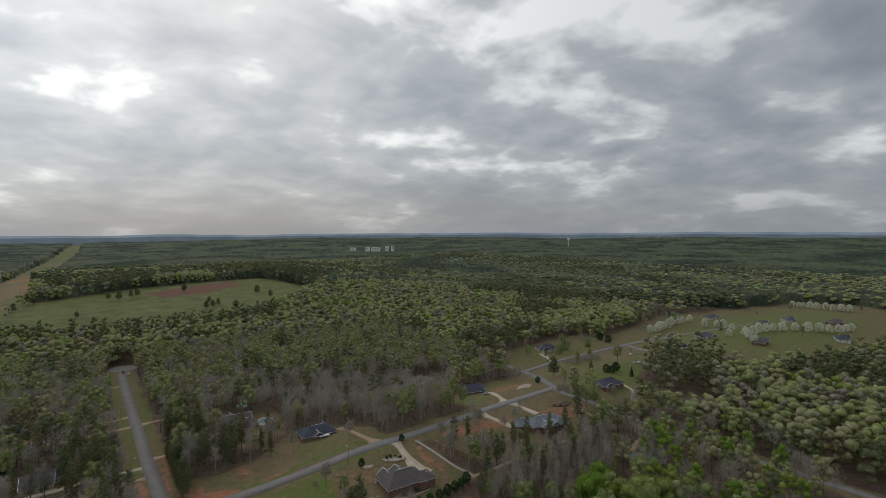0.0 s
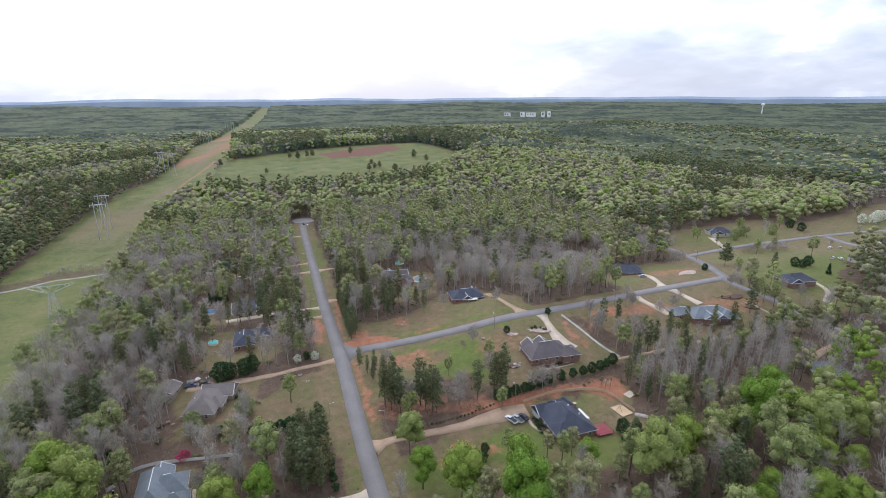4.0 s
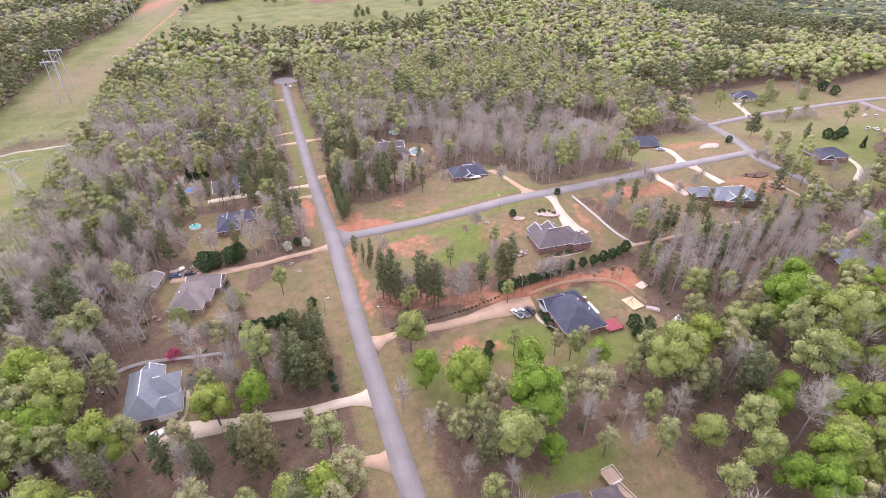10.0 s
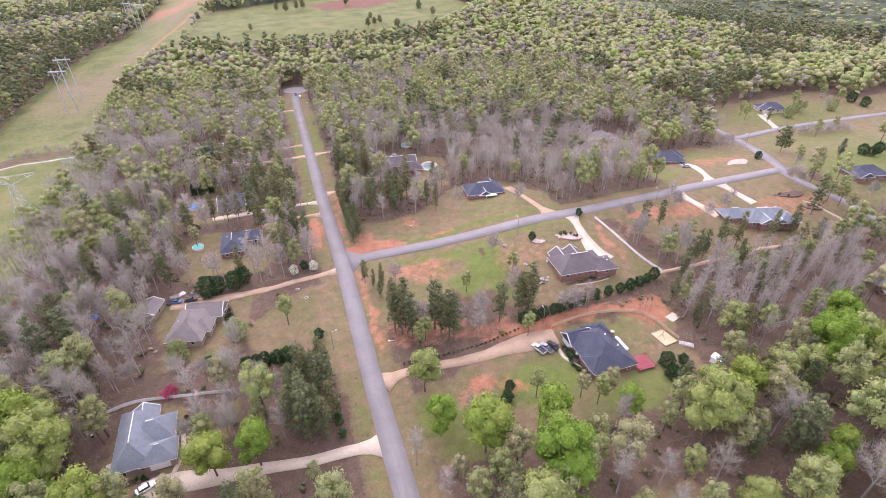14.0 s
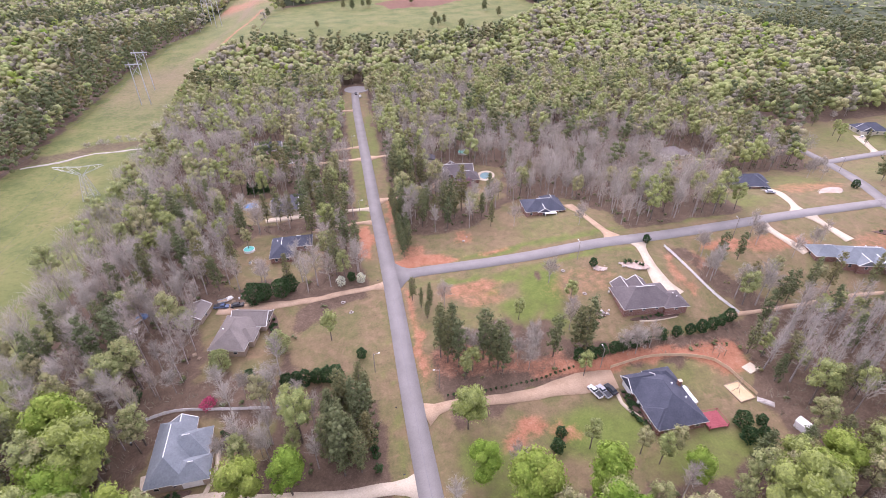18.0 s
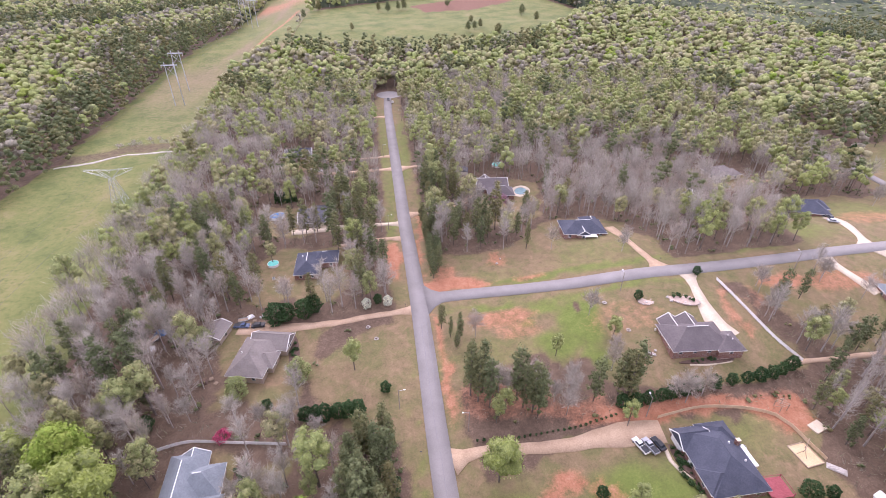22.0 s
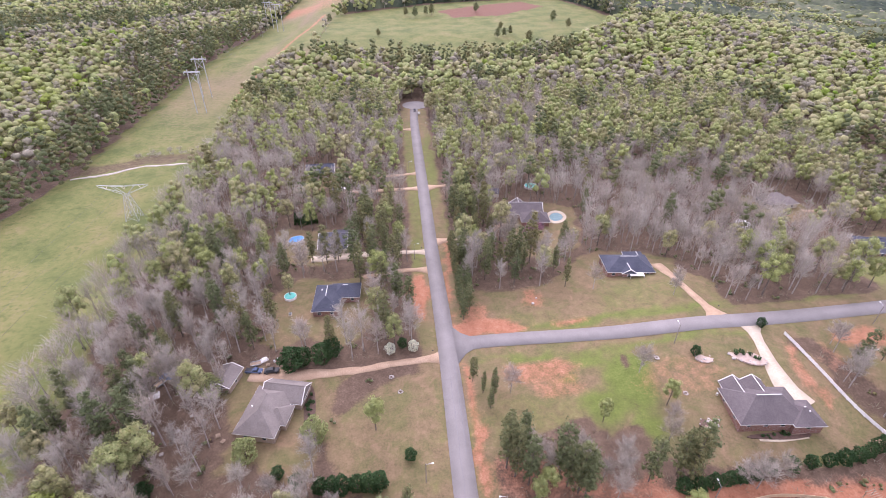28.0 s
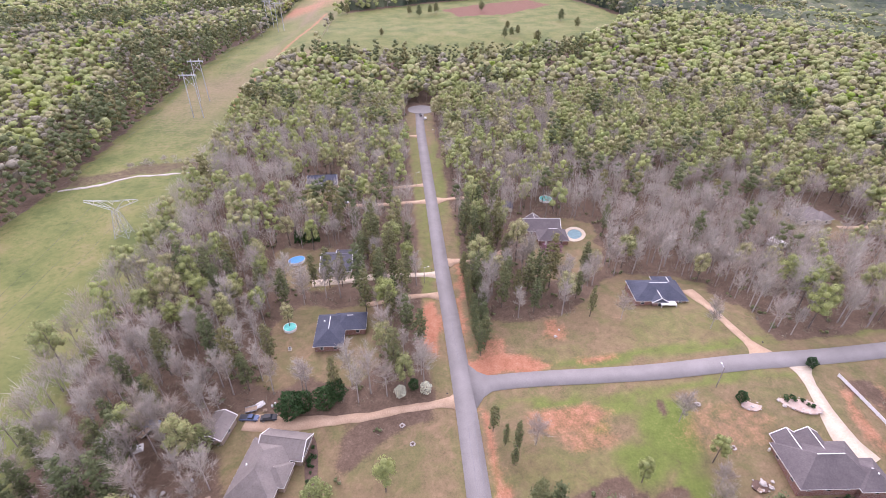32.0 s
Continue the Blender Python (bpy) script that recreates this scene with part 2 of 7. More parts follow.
M_BARK = grained("bark", (0.10, 0.08, 0.065), (0.23, 0.195, 0.165), 6.0, 0.8)
M_PALEBARK = grained("pale_bark", (0.29, 0.26, 0.235), (0.47, 0.43, 0.395), 5.0, 0.8)
M_ROAD = grained("worn_asphalt", (0.196, 0.182, 0.173), (0.271, 0.254, 0.244), 5.0, 0.13, 0.9, 0.006)
M_CRACK = grained("tar_patch", (0.17, 0.165, 0.167), (0.25, 0.24, 0.242), 4.0, 0.5, 0.8, 0.003)
M_CONC = grained("pale_concrete", (0.46, 0.38, 0.28), (0.62, 0.53, 0.41), 2.0, 0.2, 0.85, 0.005)
M_GRAVEL = grained("sandy_gravel", (0.33, 0.225, 0.145), (0.53, 0.39, 0.27), 3.0, 0.2, 0.95, 0.02)
M_ROOF_BLUE = shingle("slate_blue_shingles", (0.052, 0.058, 0.080), (0.092, 0.099, 0.128))
M_ROOF_GREY = shingle("grey_shingles", (0.085, 0.085, 0.10), (0.15, 0.145, 0.165))
M_ROOF_BROWN = shingle("brown_grey_shingles", (0.10, 0.086, 0.088), (0.165, 0.143, 0.142))
M_ROOF_TAN = shingle("tan_shingles", (0.16, 0.14, 0.128), (0.25, 0.22, 0.20))
M_ROOF_TEAL = shingle("blue_grey_shingles", (0.15, 0.175, 0.195), (0.245, 0.27, 0.29))
M_BRICK = brick("red_brick", (0.17, 0.075, 0.055), (0.27, 0.125, 0.09))
M_BRICK_TAN = brick("tan_brick", (0.30, 0.22, 0.16), (0.42, 0.32, 0.24))
M_WHITEPAINT = grained("white_paint", (0.74, 0.73, 0.70), (0.86, 0.85, 0.83), 2.0, 0.4, 0.5, 0)
M_CREAM = grained("cream_siding", (0.52, 0.47, 0.38), (0.66, 0.61, 0.51), 2.0, 0.4, 0.6, 0)
M_GLASS, _n, _l, _b = material("window_glass", 0.08)
_b.inputs["Base Color"].default_value = (0.035, 0.045, 0.055, 1)
_b.inputs["Specular IOR Level"].default_value = 0.8
M_TIMBER = grained("tan_timber", (0.50, 0.37, 0.23), (0.68, 0.53, 0.36), 4.0, 0.5)
M_MULCH = grained("dark_mulch", (0.07, 0.045, 0.035), (0.16, 0.105, 0.08), 4.0, 0.6, 0.95, 0.03)
M_WOOD = grained("weathered_wood", (0.26, 0.19, 0.13), (0.44, 0.34, 0.25), 4.0, 0.5)
M_POLE = grained("grey_pole", (0.22, 0.19, 0.16), (0.34, 0.30, 0.26), 4.0, 0.5)
M_STEEL = grained("galvanised_steel", (0.40, 0.42, 0.44), (0.58, 0.60, 0.62), 2.0, 0.3, 0.5, 0, 0.4)
M_DARK = grained("dark_paint", (0.02, 0.022, 0.025), (0.05, 0.052, 0.058), 3.0, 0.5, 0.4, 0)

# ---------------------------------------------------------------- helpers for building


def sstep(a, b, v):
    u = np.clip((np.asarray(v, float) - a) / (b - a), 0, 1)
    return u * u * (3 - 2 * u)


def gz(x, y):
    """Height of the ground: a low ridge under the east road, falling away to the west, and a hill in the north."""
    x, y = np.asarray(x, float), np.asarray(y, float)
    h = 7.6 * sstep(10, 85, x) * np.exp(-((y - 4) / 45) ** 2) * (1 - 0.6 * sstep(230, 420, x))
    h = h - 3.0 * sstep(20, 80, y) - 2.0 * sstep(20, 80, -y) - 3.0 * sstep(80, 180, -x)
    # the pasture lies on a broad hill north of the turning circle
    return h + (20 * sstep(290, 520, y) + 9 * sstep(520, 720, y)) * (1 - 0.5 * sstep(110, 190, -x)) * (1 - sstep(330, 620, x)) * (1 - sstep(820, 1500, y))


def gzf(x, y):
    return float(gz(x, y))


def vnoise(x, y, cell, seed):
    """Smooth value noise in 0..1 on arrays."""
    r = np.random.RandomState(seed).rand(64, 64)
    u, v = np.asarray(x, float) / cell, np.asarray(y, float) / cell
    i, j = np.floor(u).astype(int), np.floor(v).astype(int)
    fu, fv = u - i, v - j
    fu, fv = fu * fu * (3 - 2 * fu), fv * fv * (3 - 2 * fv)
    g = lambda a, b: r[a % 64, b % 64]
    return (g(i, j) * (1 - fu) + g(i + 1, j) * fu) * (1 - fv) + (g(i, j + 1) * (1 - fu) + g(i + 1, j + 1) * fu) * fv


def np_mesh(name, verts, faces, mat, tint=None, smooth=False):
    """A mesh from arrays; all faces have the same number of corners."""
    verts, faces = np.asarray(verts, np.float32), np.asarray(faces, np.int32)
    me = bpy.data.meshes.new(name)
    n, k = faces.shape
    me.vertices.add(len(verts))
    me.vertices.foreach_set("co", verts.ravel())
    me.loops.add(n * k)
    me.loops.foreach_set("vertex_index", faces.ravel())
    me.polygons.add(n)
    me.polygons.foreach_set("loop_start", np.arange(0, n * k, k, dtype=np.int32))
    if smooth:
        me.polygons.foreach_set("use_smooth", np.ones(n, bool))
    me.materials.append(mat)
    if tint is not None:
        a = me.attributes.new("tint", "FLOAT", "POINT")
        a.data.foreach_set("value", np.asarray(tint, np.float32))
    me.update(calc_edges=True)
    return me


def part(name, bm, mat, parent=None, label=""):
    me = bpy.data.meshes.new(name)
    bm.to_mesh(me)
    bm.free()
    me.materials.append(mat)
    ob = new(name, me)
    if parent is not None:
        ob.parent = parent
    if label:
        ob["label"] = label
    return ob


def add_box(bm, x0, y0, z0, x1, y1, z1):
    vs = [bm.verts.new(p) for p in ((x0, y0, z0), (x1, y0, z0), (x1, y1, z0), (x0, y1, z0), (x0, y0, z1), (x1, y0, z1), (x1, y1, z1), (x0, y1, z1))]
    for f in ((3, 2, 1, 0), (4, 5, 6, 7), (0, 1, 5, 4), (1, 2, 6, 5), (2, 3, 7, 6), (3, 0, 4, 7)):
        bm.faces.new([vs[i] for i in f])
    return vs


def box(x0, y0, z0, x1, y1, z1, bevel=0.0):
    bm = bmesh.new()
    add_box(bm, x0, y0, z0, x1, y1, z1)
    if bevel:
        bmesh.ops.bevel(bm, geom=bm.edges[:], offset=bevel, segments=1, affect="EDGES")
    return bm


def add_tube(bm, p, q, r0, r1, sides=6, cap=True):
    """A tapered rod from p to q."""
    p, q = Vector(p), Vector(q)
    d = (q - p).normalized()
    a = d.orthogonal().normalized()
    b = d.cross(a)
    rings = []
    for c, r in ((p, r0), (q, r1)):
        rings.append([bm.verts.new(c + (a * math.cos(2 * math.pi * i / sides) + b * math.sin(2 * math.pi * i / sides)) * r) for i in range(sides)])
    for i in range(sides):
        j = (i + 1) % sides
        bm.faces.new((rings[0][i], rings[0][j], rings[1][j], rings[1][i]))
    if cap:
        bm.faces.new(rings[0][::-1])
        bm.faces.new(rings[1])


def tube(p, q, r0, r1=None, sides=8):
    bm = bmesh.new()
    add_tube(bm, p, q, r0, r0 if r1 is None else r1, sides)
    return bm


def thing(name, x, y, rz=0.0, z=None):
    e = new(name)
    e.empty_display_size = 0.5
    e.matrix_world = pose(x, y, gzf(x, y) if z is None else z, 0, 0, rz)
    return e


def seg_dist(x, y, line):
    """Distance from points to a polyline."""
    best = np.full(np.shape(x), 1e9)
    for (ax, ay), (bx, by) in zip(line[:-1], line[1:]):
        dx, dy = bx - ax, by - ay
        u = np.clip(((x - ax) * dx + (y - ay) * dy) / (dx * dx + dy * dy), 0, 1)
        best = np.minimum(best, np.hypot(x - ax - u * dx, y - ay - u * dy))
    return best


def poly_sd(x, y, pts):
    """Signed distance to a polygon, positive inside."""
    inside = np.zeros(np.shape(x), bool)
    for (ax, ay), (bx, by) in zip(pts, pts[1:] + pts[:1]):
        with np.errstate(divide="ignore", invalid="ignore"):
            hit = ((ay > y) != (by > y)) & (x < (bx - ax) * (y - ay) / (by - ay if by != ay else 1e-9) + ax)
        inside ^= hit
    d = seg_dist(x, y, pts + pts[:1])
    return np.where(inside, d, -d)


def smooth_line(pts, step=3.0):
    """A Catmull-Rom line through the points, sampled about every step metres."""
    p = [Vector((*q, 0)) for q in pts]
    p = [p[0] * 2 - p[1]] + p + [p[-1] * 2 - p[-2]]
    out = []
    for a, b, c, d in zip(p, p[1:], p[2:], p[3:]):
        n = max(1, int((c - b).length / step))
        for i in range(n):
            t = i / n
            q = 0.5 * (2 * b + (c - a) * t + (2 * a - 5 * b + 4 * c - d) * t * t + (3 * b - a - 3 * c + d) * t ** 3)
            out.append((q.x, q.y))
    out.append((p[-2].x, p[-2].y))
    return out


def ribbon(name, pts, widths, mat, lift, thick=0.25, flare=0.0, label="", kind="", wob=0.0):
    """A paved strip that lies on the ground along a line, with side faces down into the soil."""
    line = smooth_line(pts)
    n = len(line)
    w = np.interp(np.linspace(0, 1, n), np.linspace(0, 1, len(widths)), widths) if not isinstance(widths, (int, float)) else np.full(n, float(widths))
    rng = np.random.RandomState(len(pts) * 7 + int(abs(pts[0][0]) * 10))
    V, F = [], []
    run = 0.0
    for i, (x, y) in enumerate(line):
        a, b = line[max(0, i - 1)], line[min(n - 1, i + 1)]
        d = Vector((b[0] - a[0], b[1] - a[1])).normalized()
        if i:
            run += math.hypot(x - line[i - 1][0], y - line[i - 1][1])
        half = w[i] / 2 + flare * max(0.0, 1 - run / 7.0) ** 2
        for s in (-1, 1):
            px, py = x - s * d.y * (half + wob * rng.uniform(-1, 1)), y + s * d.x * (half + wob * rng.uniform(-1, 1))
            z = gzf(px, py)
            V += [(px, py, z + lift), (px, py, z + lift - thick)]
    for i in range(n - 1):
        a = i * 4
        F += [(a, a + 4, a + 6, a + 2), (a + 1, a + 5, a + 4, a), (a + 2, a + 6, a + 7, a + 3)]
    ob = new(name, np_mesh(name, V, F, mat))
    return tagged(ob, label, name.replace("_", " "), "", kind)

# ---------------------------------------------------------------- plan: roads and open land
MAIN = [(-4.0, -330), (-5.0, -190), (-6.3, -119), (-7.6, -60), (-8.0, -3), (-9.3, 60), (-9.8, 100), (-10.8, 170), (-11.6, 235), (-11.0, 272)]
EAST = [(-5.3, 1.6), (19, 2.4), (57, -1.4), (99, -1.6), (137, 0.5), (166, 2.8), (205, 4.6), (229, 5.5)]
NORTH = [(224, 3), (230, 17), (239, 33), (249, 50), (257, 68), (260, 86), (259, 105), (260, 125), (262, 150)]
SOUTH = [(222, 3), (221.5, -9), (226, -24), (230, -40), (234, -55), (237, -75), (239, -98), (242, -130), (244, -165), (245, -240)]
FAR_E = [(257, 68), (290, 73), (320, 76), (388, 77), (450, 74), (530, 61), (620, 40)]
FAR_S = [(412, 77), (390, 34), (376, 6), (371, -21)]
CDS = (-9.5, 283.0)
CORRIDOR = [(-255, -400), (-240, -100), (-218, 100), (-209, 157), (-212, 220), (-216, 300), (-216, 380), (-207, 470), (-186, 560), (-188, 640), (-186, 724), (-204, 1030), (-175, 1931), (-149, 3452), (-110, 4900),
            (-60, 4900), (-91, 2379), (-133, 1282), (-105, 800), (-97, 657), (-107, 560), (-111, 412), (-135, 405), (-152, 350), (-148, 245), (-140, 182), (-142, 105), (-136, 16), (-129, -39), (-150, -120), (-170, -400)]
FIELD = [(-109, 416), (-80, 408), (-30, 400), (25, 398), (80, 402), (145, 425), (200, 468), (262, 545), (270, 585), (250, 650), (225, 735), (140, 725), (42, 690), (-48, 640), (-100, 612)]
LAWNS = [
    [(-40, -52), (-12, -58), (-11, -8), (-22, -10), (-38, -18), (-44, -36)],
    [(-4, -40), (8, -36), (24, -34), (45, -36), (48, -4), (-4, -3)],
    [(44, -46), (66, -50), (98, -50), (112, -46), (103, -5), (46, -5)],
    [(4, -98), (40, -96), (60, -97), (92, -95), (100, -62), (60, -58), (20, -66), (0, -74)],
    [(-4, 5), (92, 4), (94, 26), (84, 52), (54, 52), (34, 28), (2, 30)],
    [(150, 6), (228, 9), (250, 58), (205, 62), (172, 52), (156, 26)],
    [(126, -42), (160, -52), (228, -44), (228, -2), (106, -5), (108, -14)],
    [(-68, 6), (-36, 6), (-32, 44), (-62, 44), (-72, 36)],
    [(-82, -80), (-54, -82), (-48, -60), (-78, -54)],
    [(-72, -40), (-48, -44), (-40, -10), (-76, -3)],
    [(-80, 60), (-58, 57), (-44, 60), (-44, 80), (-54, 84), (-80, 86)],
    [(30, 56), (54, 54), (62, 78), (64, 104), (38, 106), (26, 98)],
    [(262, 60), (300, 68), (420, 70), (420, 140), (300, 132), (268, 104)],
    [(236, -34), (262, -44), (284, -34), (302, -10), (330, 8), (392, -8), (420, 74), (262, 66), (234, 8)],
    [(14, -152), (60, -150), (62, -120), (20, -122)],
    [(270, -72), (304, -72), (308, -44), (268, -44)],
    [(156, -184), (204, -186), (236, -178), (236, -152), (204, -148), (160, -150)],
    [(-80, 132), (-58, 130), (-56, 158), (-80, 160)],
    [(162, 80), (188, 78), (190, 106), (160, 106)],
    [(388, -50), (440, -58), (490, -82), (620, -95), (740, -80), (860, -40), (880, 80), (720, 120), (600, 150), (420, 112), (410, 20)],
]
CLAY = [  # centre, radii: bare red soil
    (-16.5, 29, 4.2, 15, 1.0), (-4.2, 40, 1.6, 28, 0.65), (-3.6, -8, 1.8, 6, 0.6), (8, 8, 14, 3.2, 0.9), (36, 8, 8, 2.2, 0.7), (20, -13, 13, 5, 0.6), (25, -20, 9, 4, 0.5), (14, -46, 17, 8, 0.5), (30, -53, 14, 4, 0.55), (5, 9, 12, 4, 0.95), (3, 16, 5, 6, 0.6), (-1, -14, 2, 8, 0.7), (-1.5, -32, 1.8, 22, 0.7),
    (62, -57, 34, 3.0, 0.9), (92, -60, 10, 4, 0.9), (99.5, -26, 2.6, 14, 0.6), (112, -20, 4, 8, 0.35), (24, -75, 5, 4, 0.85), (33, -78, 6, 4, 0.6), (17, -79, 3, 3, 0.8), (95, -64, 8, 3.5, 0.8),
    (213, -159, 13, 6, 0.95), (27, 24, 4, 7, 0.6), (128, -12, 12, 4, 0.7), (150, -14, 18, 6, 0.6), (206, 30, 22, 8, 0.5), (-2, 64, 3, 12, 0.6), (200, -22, 20, 9, 0.5), (62, -22, 14, 8, 0.35),
]
GREEN = [(-16.5, 170, 4, 70, 0.55), (-4.5, 165, 4, 60, 0.6), (-15.5, 95, 3, 22, 0.5), (47, -21, 7, 12, 1.0), (46, -36, 5, 6, 0.9), (36, -28, 9, 6, 0.9), (37, -11, 8, 3, 0.8), (18, -6.5, 16, 1.8, 0.8), (60, -6.8, 40, 1.8, 0.7), (55, 6.8, 45, 2.4, 0.8), (28, -18, 4, 2, 0.8), (72, 24, 16, 10, 0.25), (-3.6, -20, 1.5, 30, 0.5), (90, -52, 16, 4, 0.5), (-12.5, -80, 1.2, 60, 0.5), (8, -82, 8, 8, 0.8), (42, -80, 16, 9, 0.9), (76, -66, 14, 6, 0.45), (22, 12, 14, 5, 0.3), (66, 16, 22, 9, 0.35), (-16, 60, 4, 20, 0.6), (120, 12, 26, 6, 0.8), (150, 22, 30, 10, 0.6), (70, -92, 20, 7, 0.7),
         (-12, 110, 6, 30, 0.5), (2, 90, 4, 18, 0.6), (15, -92, 10, 6, 0.7), (300, 40, 60, 30, 0.4), (330, -10, 90, 45, 0.7), (255, 0, 22, 18, 0.6), (335, 100, 70, 26, 0.5), (300, 45, 40, 18, 0.5), (205, 40, 26, 14, 0.5), (600, 20, 200, 90, 0.65), (16, -30, 16, 8, 0.4), (176, -174, 20, 6, 0.6), (34, -124, 16, 6, 0.9), (285, -50, 14, 8, 0.7), (80, -60, 12, 4, 0.4)]

DRIVES = {  # line, widths, surface
    "gravel_h1": ([(-4.9, -65), (3, -63.2), (11, -63.6), (26, -64.2), (36, -63.4), (47, -63), (55, -63.5)], [3.2, 3.2, 3.4, 3.6, 5, 8, 7], "gravel"),
    "blue_roof": ([(-9, -86), (-19, -85.2), (-28, -85.2), (-40, -83.6), (-51, -82.6), (-61, -81), (-69.5, -80.8)], [3.4, 3.4, 3.2, 3.2, 4, 6, 6.5], "conc"),
    "south_west": ([(-8, -108), (-16, -106.2), (-22.5, -105.5), (-30, -104.5), (-38, -108)], [3.8, 3.4, 3.2, 3, 3], "gravel"),
    "tan_house": ([(-9, -4.2), (-27, -6), (-36, -7.8), (-49, -8.4), (-61, -8.5), (-71, -7)], [2.8, 2.8, 2.8, 3.2, 5, 6], "gravel"),
    "brown_roof": ([(93.8, -3.6), (92, -14.9), (91, -22.7), (91, -30), (93, -35)], [3.2, 3.2, 4.2, 6.5, 8], "conc"),
    "north_house": ([(85, 0.8), (83, 13), (82, 27), (81.2, 38.5)], [3.2, 2.8, 2.8, 5], "gravel"),
    "cream_house": ([(-10, 62.8), (-24, 63.4), (-42.6, 62.6), (-54, 61.2), (-62, 60)], [3, 3, 4, 6, 5], "conc"),
    "brick_stub": ([(-10, 47.4), (-20, 48.2), (-30, 46), (-40, 44)], [3, 2.8, 2.6, 2.6], "gravel"),
    "north_west": ([(-10.5, 128.6), (-29, 127.6), (-46, 126.2), (-58, 129)], [3.2, 3, 3, 4.5], "gravel"),
    "north_stub": ([(-8, 129.4), (1, 130.9), (8, 132)], [3, 2.8, 2.6], "gravel"),
    "pool_house": ([(-7, 71.8), (-0.8, 73.2), (8, 73), (20, 80), (28, 90)], [3, 2.8, 2.6, 2.6, 3], "gravel"),
    "far_west": ([(-11, 148.6), (-31, 146), (-47, 145), (-61, 149)], [3, 2.6, 2.6, 3], "gravel"),
    "end_stub": ([(-12, 224.9), (-23, 225.1)], [3, 2.8], "gravel"),
    "slate_house": ([(178.3, 5), (183, 16.8), (185.7, 26), (184.5, 33)], [3.4, 3.2, 4, 6], "conc"),
    "long_house": ([(153, -1), (155.5, -12), (158.5, -22)], [3.2, 3.6, 5], "conc"),
    "long_house_b": ([(180, 2), (181, -9), (182.7, -18)], [3.2, 3.4, 5], "conc"),
    "fork_house": ([(301.3, 74.5), (310.6, 92), (318, 104)], [4, 4, 7], "conc"),
    "wood_house": ([(257, 93), (235, 90), (205, 87), (184, 88)], [3, 2.6, 2.6, 3], "gravel"),
    "rough_track": ([(104, -46.2), (130, -46), (158, -45.2), (180, -46)], [1.6, 1.6, 1.6, 1.6], "gravel"),
    "south_house": ([(236, -58), (222, -64), (203, -68.4), (191, -72)], [3, 3, 3, 4], "gravel"),
    "deck_house": ([(-6, -150), (8, -148), (22, -146), (30, -146)], [3, 3, 3, 5], "gravel"),
    "lot_house": ([(270, -4), (272, -16), (268, -26), (255, -34)], [3, 3, 3, 3], "conc"),
    "clearing_house": ([(242, -166), (232, -168), (222, -169), (208, -174), (196, -178)], [3, 3, 3, 4, 6], "conc"),
}


HOUSE_SPOTS = [(63.5, -75), (79, -35), (67.5, 36), (-60.5, -24), (-77, -10), (-47.5, 27), (-67, -68), (-53, 72), (39.5, 91), (181, 42), (172, -30), (331, 110), (259, -12), (344, 3), (55, 91), (-71, 77)]


def soft_ellipse(x, y, cx, cy, rx, ry, edge=0.35):
    d = np.hypot((x - cx) / rx, (y - cy) / ry)
    return 1 - sstep(1 - edge, 1 + edge, d)


def grown(lo, hi, step, far):
    """Even steps between lo and hi, then steps that grow outwards to far."""
    mid = list(np.arange(lo, hi + 0.1, step))
    out, s = [], step
    while (out[-1] if out else hi) < far:
        s *= 1.16
        out.append((out[-1] if out else hi) + s)
    neg, s = [], step
    while (neg[-1] if neg else lo) > -far:
        s *= 1.16
        neg.append((neg[-1] if neg else lo) - s)
    return np.array(neg[::-1] + mid + out)


gx, gy = grown(-230, 300, 2.5, 4800), grown(-200, 320, 2.5, 4800)
gy = np.concatenate([gy[gy < 320], np.arange(320, 780, 7.0), gy[gy > 790]])
GX, GY = np.meshgrid(gx, gy)
fx, fy = GX.ravel(), GY.ravel()
jit = (vnoise(fx, fy, 7, 5) - 0.5) * 7 + (vnoise(fx, fy, 2.7, 6) - 0.5) * 3     # ragged borders
lawn = np.zeros(len(fx))
for pts in LAWNS:
    lawn = np.maximum(lawn, sstep(-2.5, 2.5, poly_sd(fx, fy, pts) + jit))
for line, w in ((MAIN, 9.5), (EAST, 8.0), (NORTH, 7), (SOUTH, 7), (FAR_E, 12), (FAR_S, 9)):
    lawn = np.maximum(lawn, 1 - sstep(w - 2, w + 2, seg_dist(fx, fy, line) + jit * 0.5))
meadow = np.maximum(sstep(-3, 3, poly_sd(fx, fy, CORRIDOR) + 8 + jit), sstep(-4, 4, poly_sd(fx, fy, FIELD) + jit))
clay = np.zeros(len(fx))
for cx, cy, rx, ry, a in CLAY:
    clay = np.maximum(clay, a * soft_ellipse(fx + jit * 0.6, fy + jit * 0.4, cx, cy, rx, ry))
# brown scrub along the creek
meadow = meadow * (1 - 0.6 * (1 - sstep(5, 13, seg_dist(fx, fy, [(-208, 172), (-183, 186), (-166, 190), (-141, 190), (-128, 190)]) + jit)))
green = np.zeros(len(fx))
for cx, cy, rx, ry, a in GREEN:
    green = np.maximum(green, a * soft_ellipse(fx + jit * 0.6, fy + jit * 0.4, cx, cy, rx, ry, 0.5))
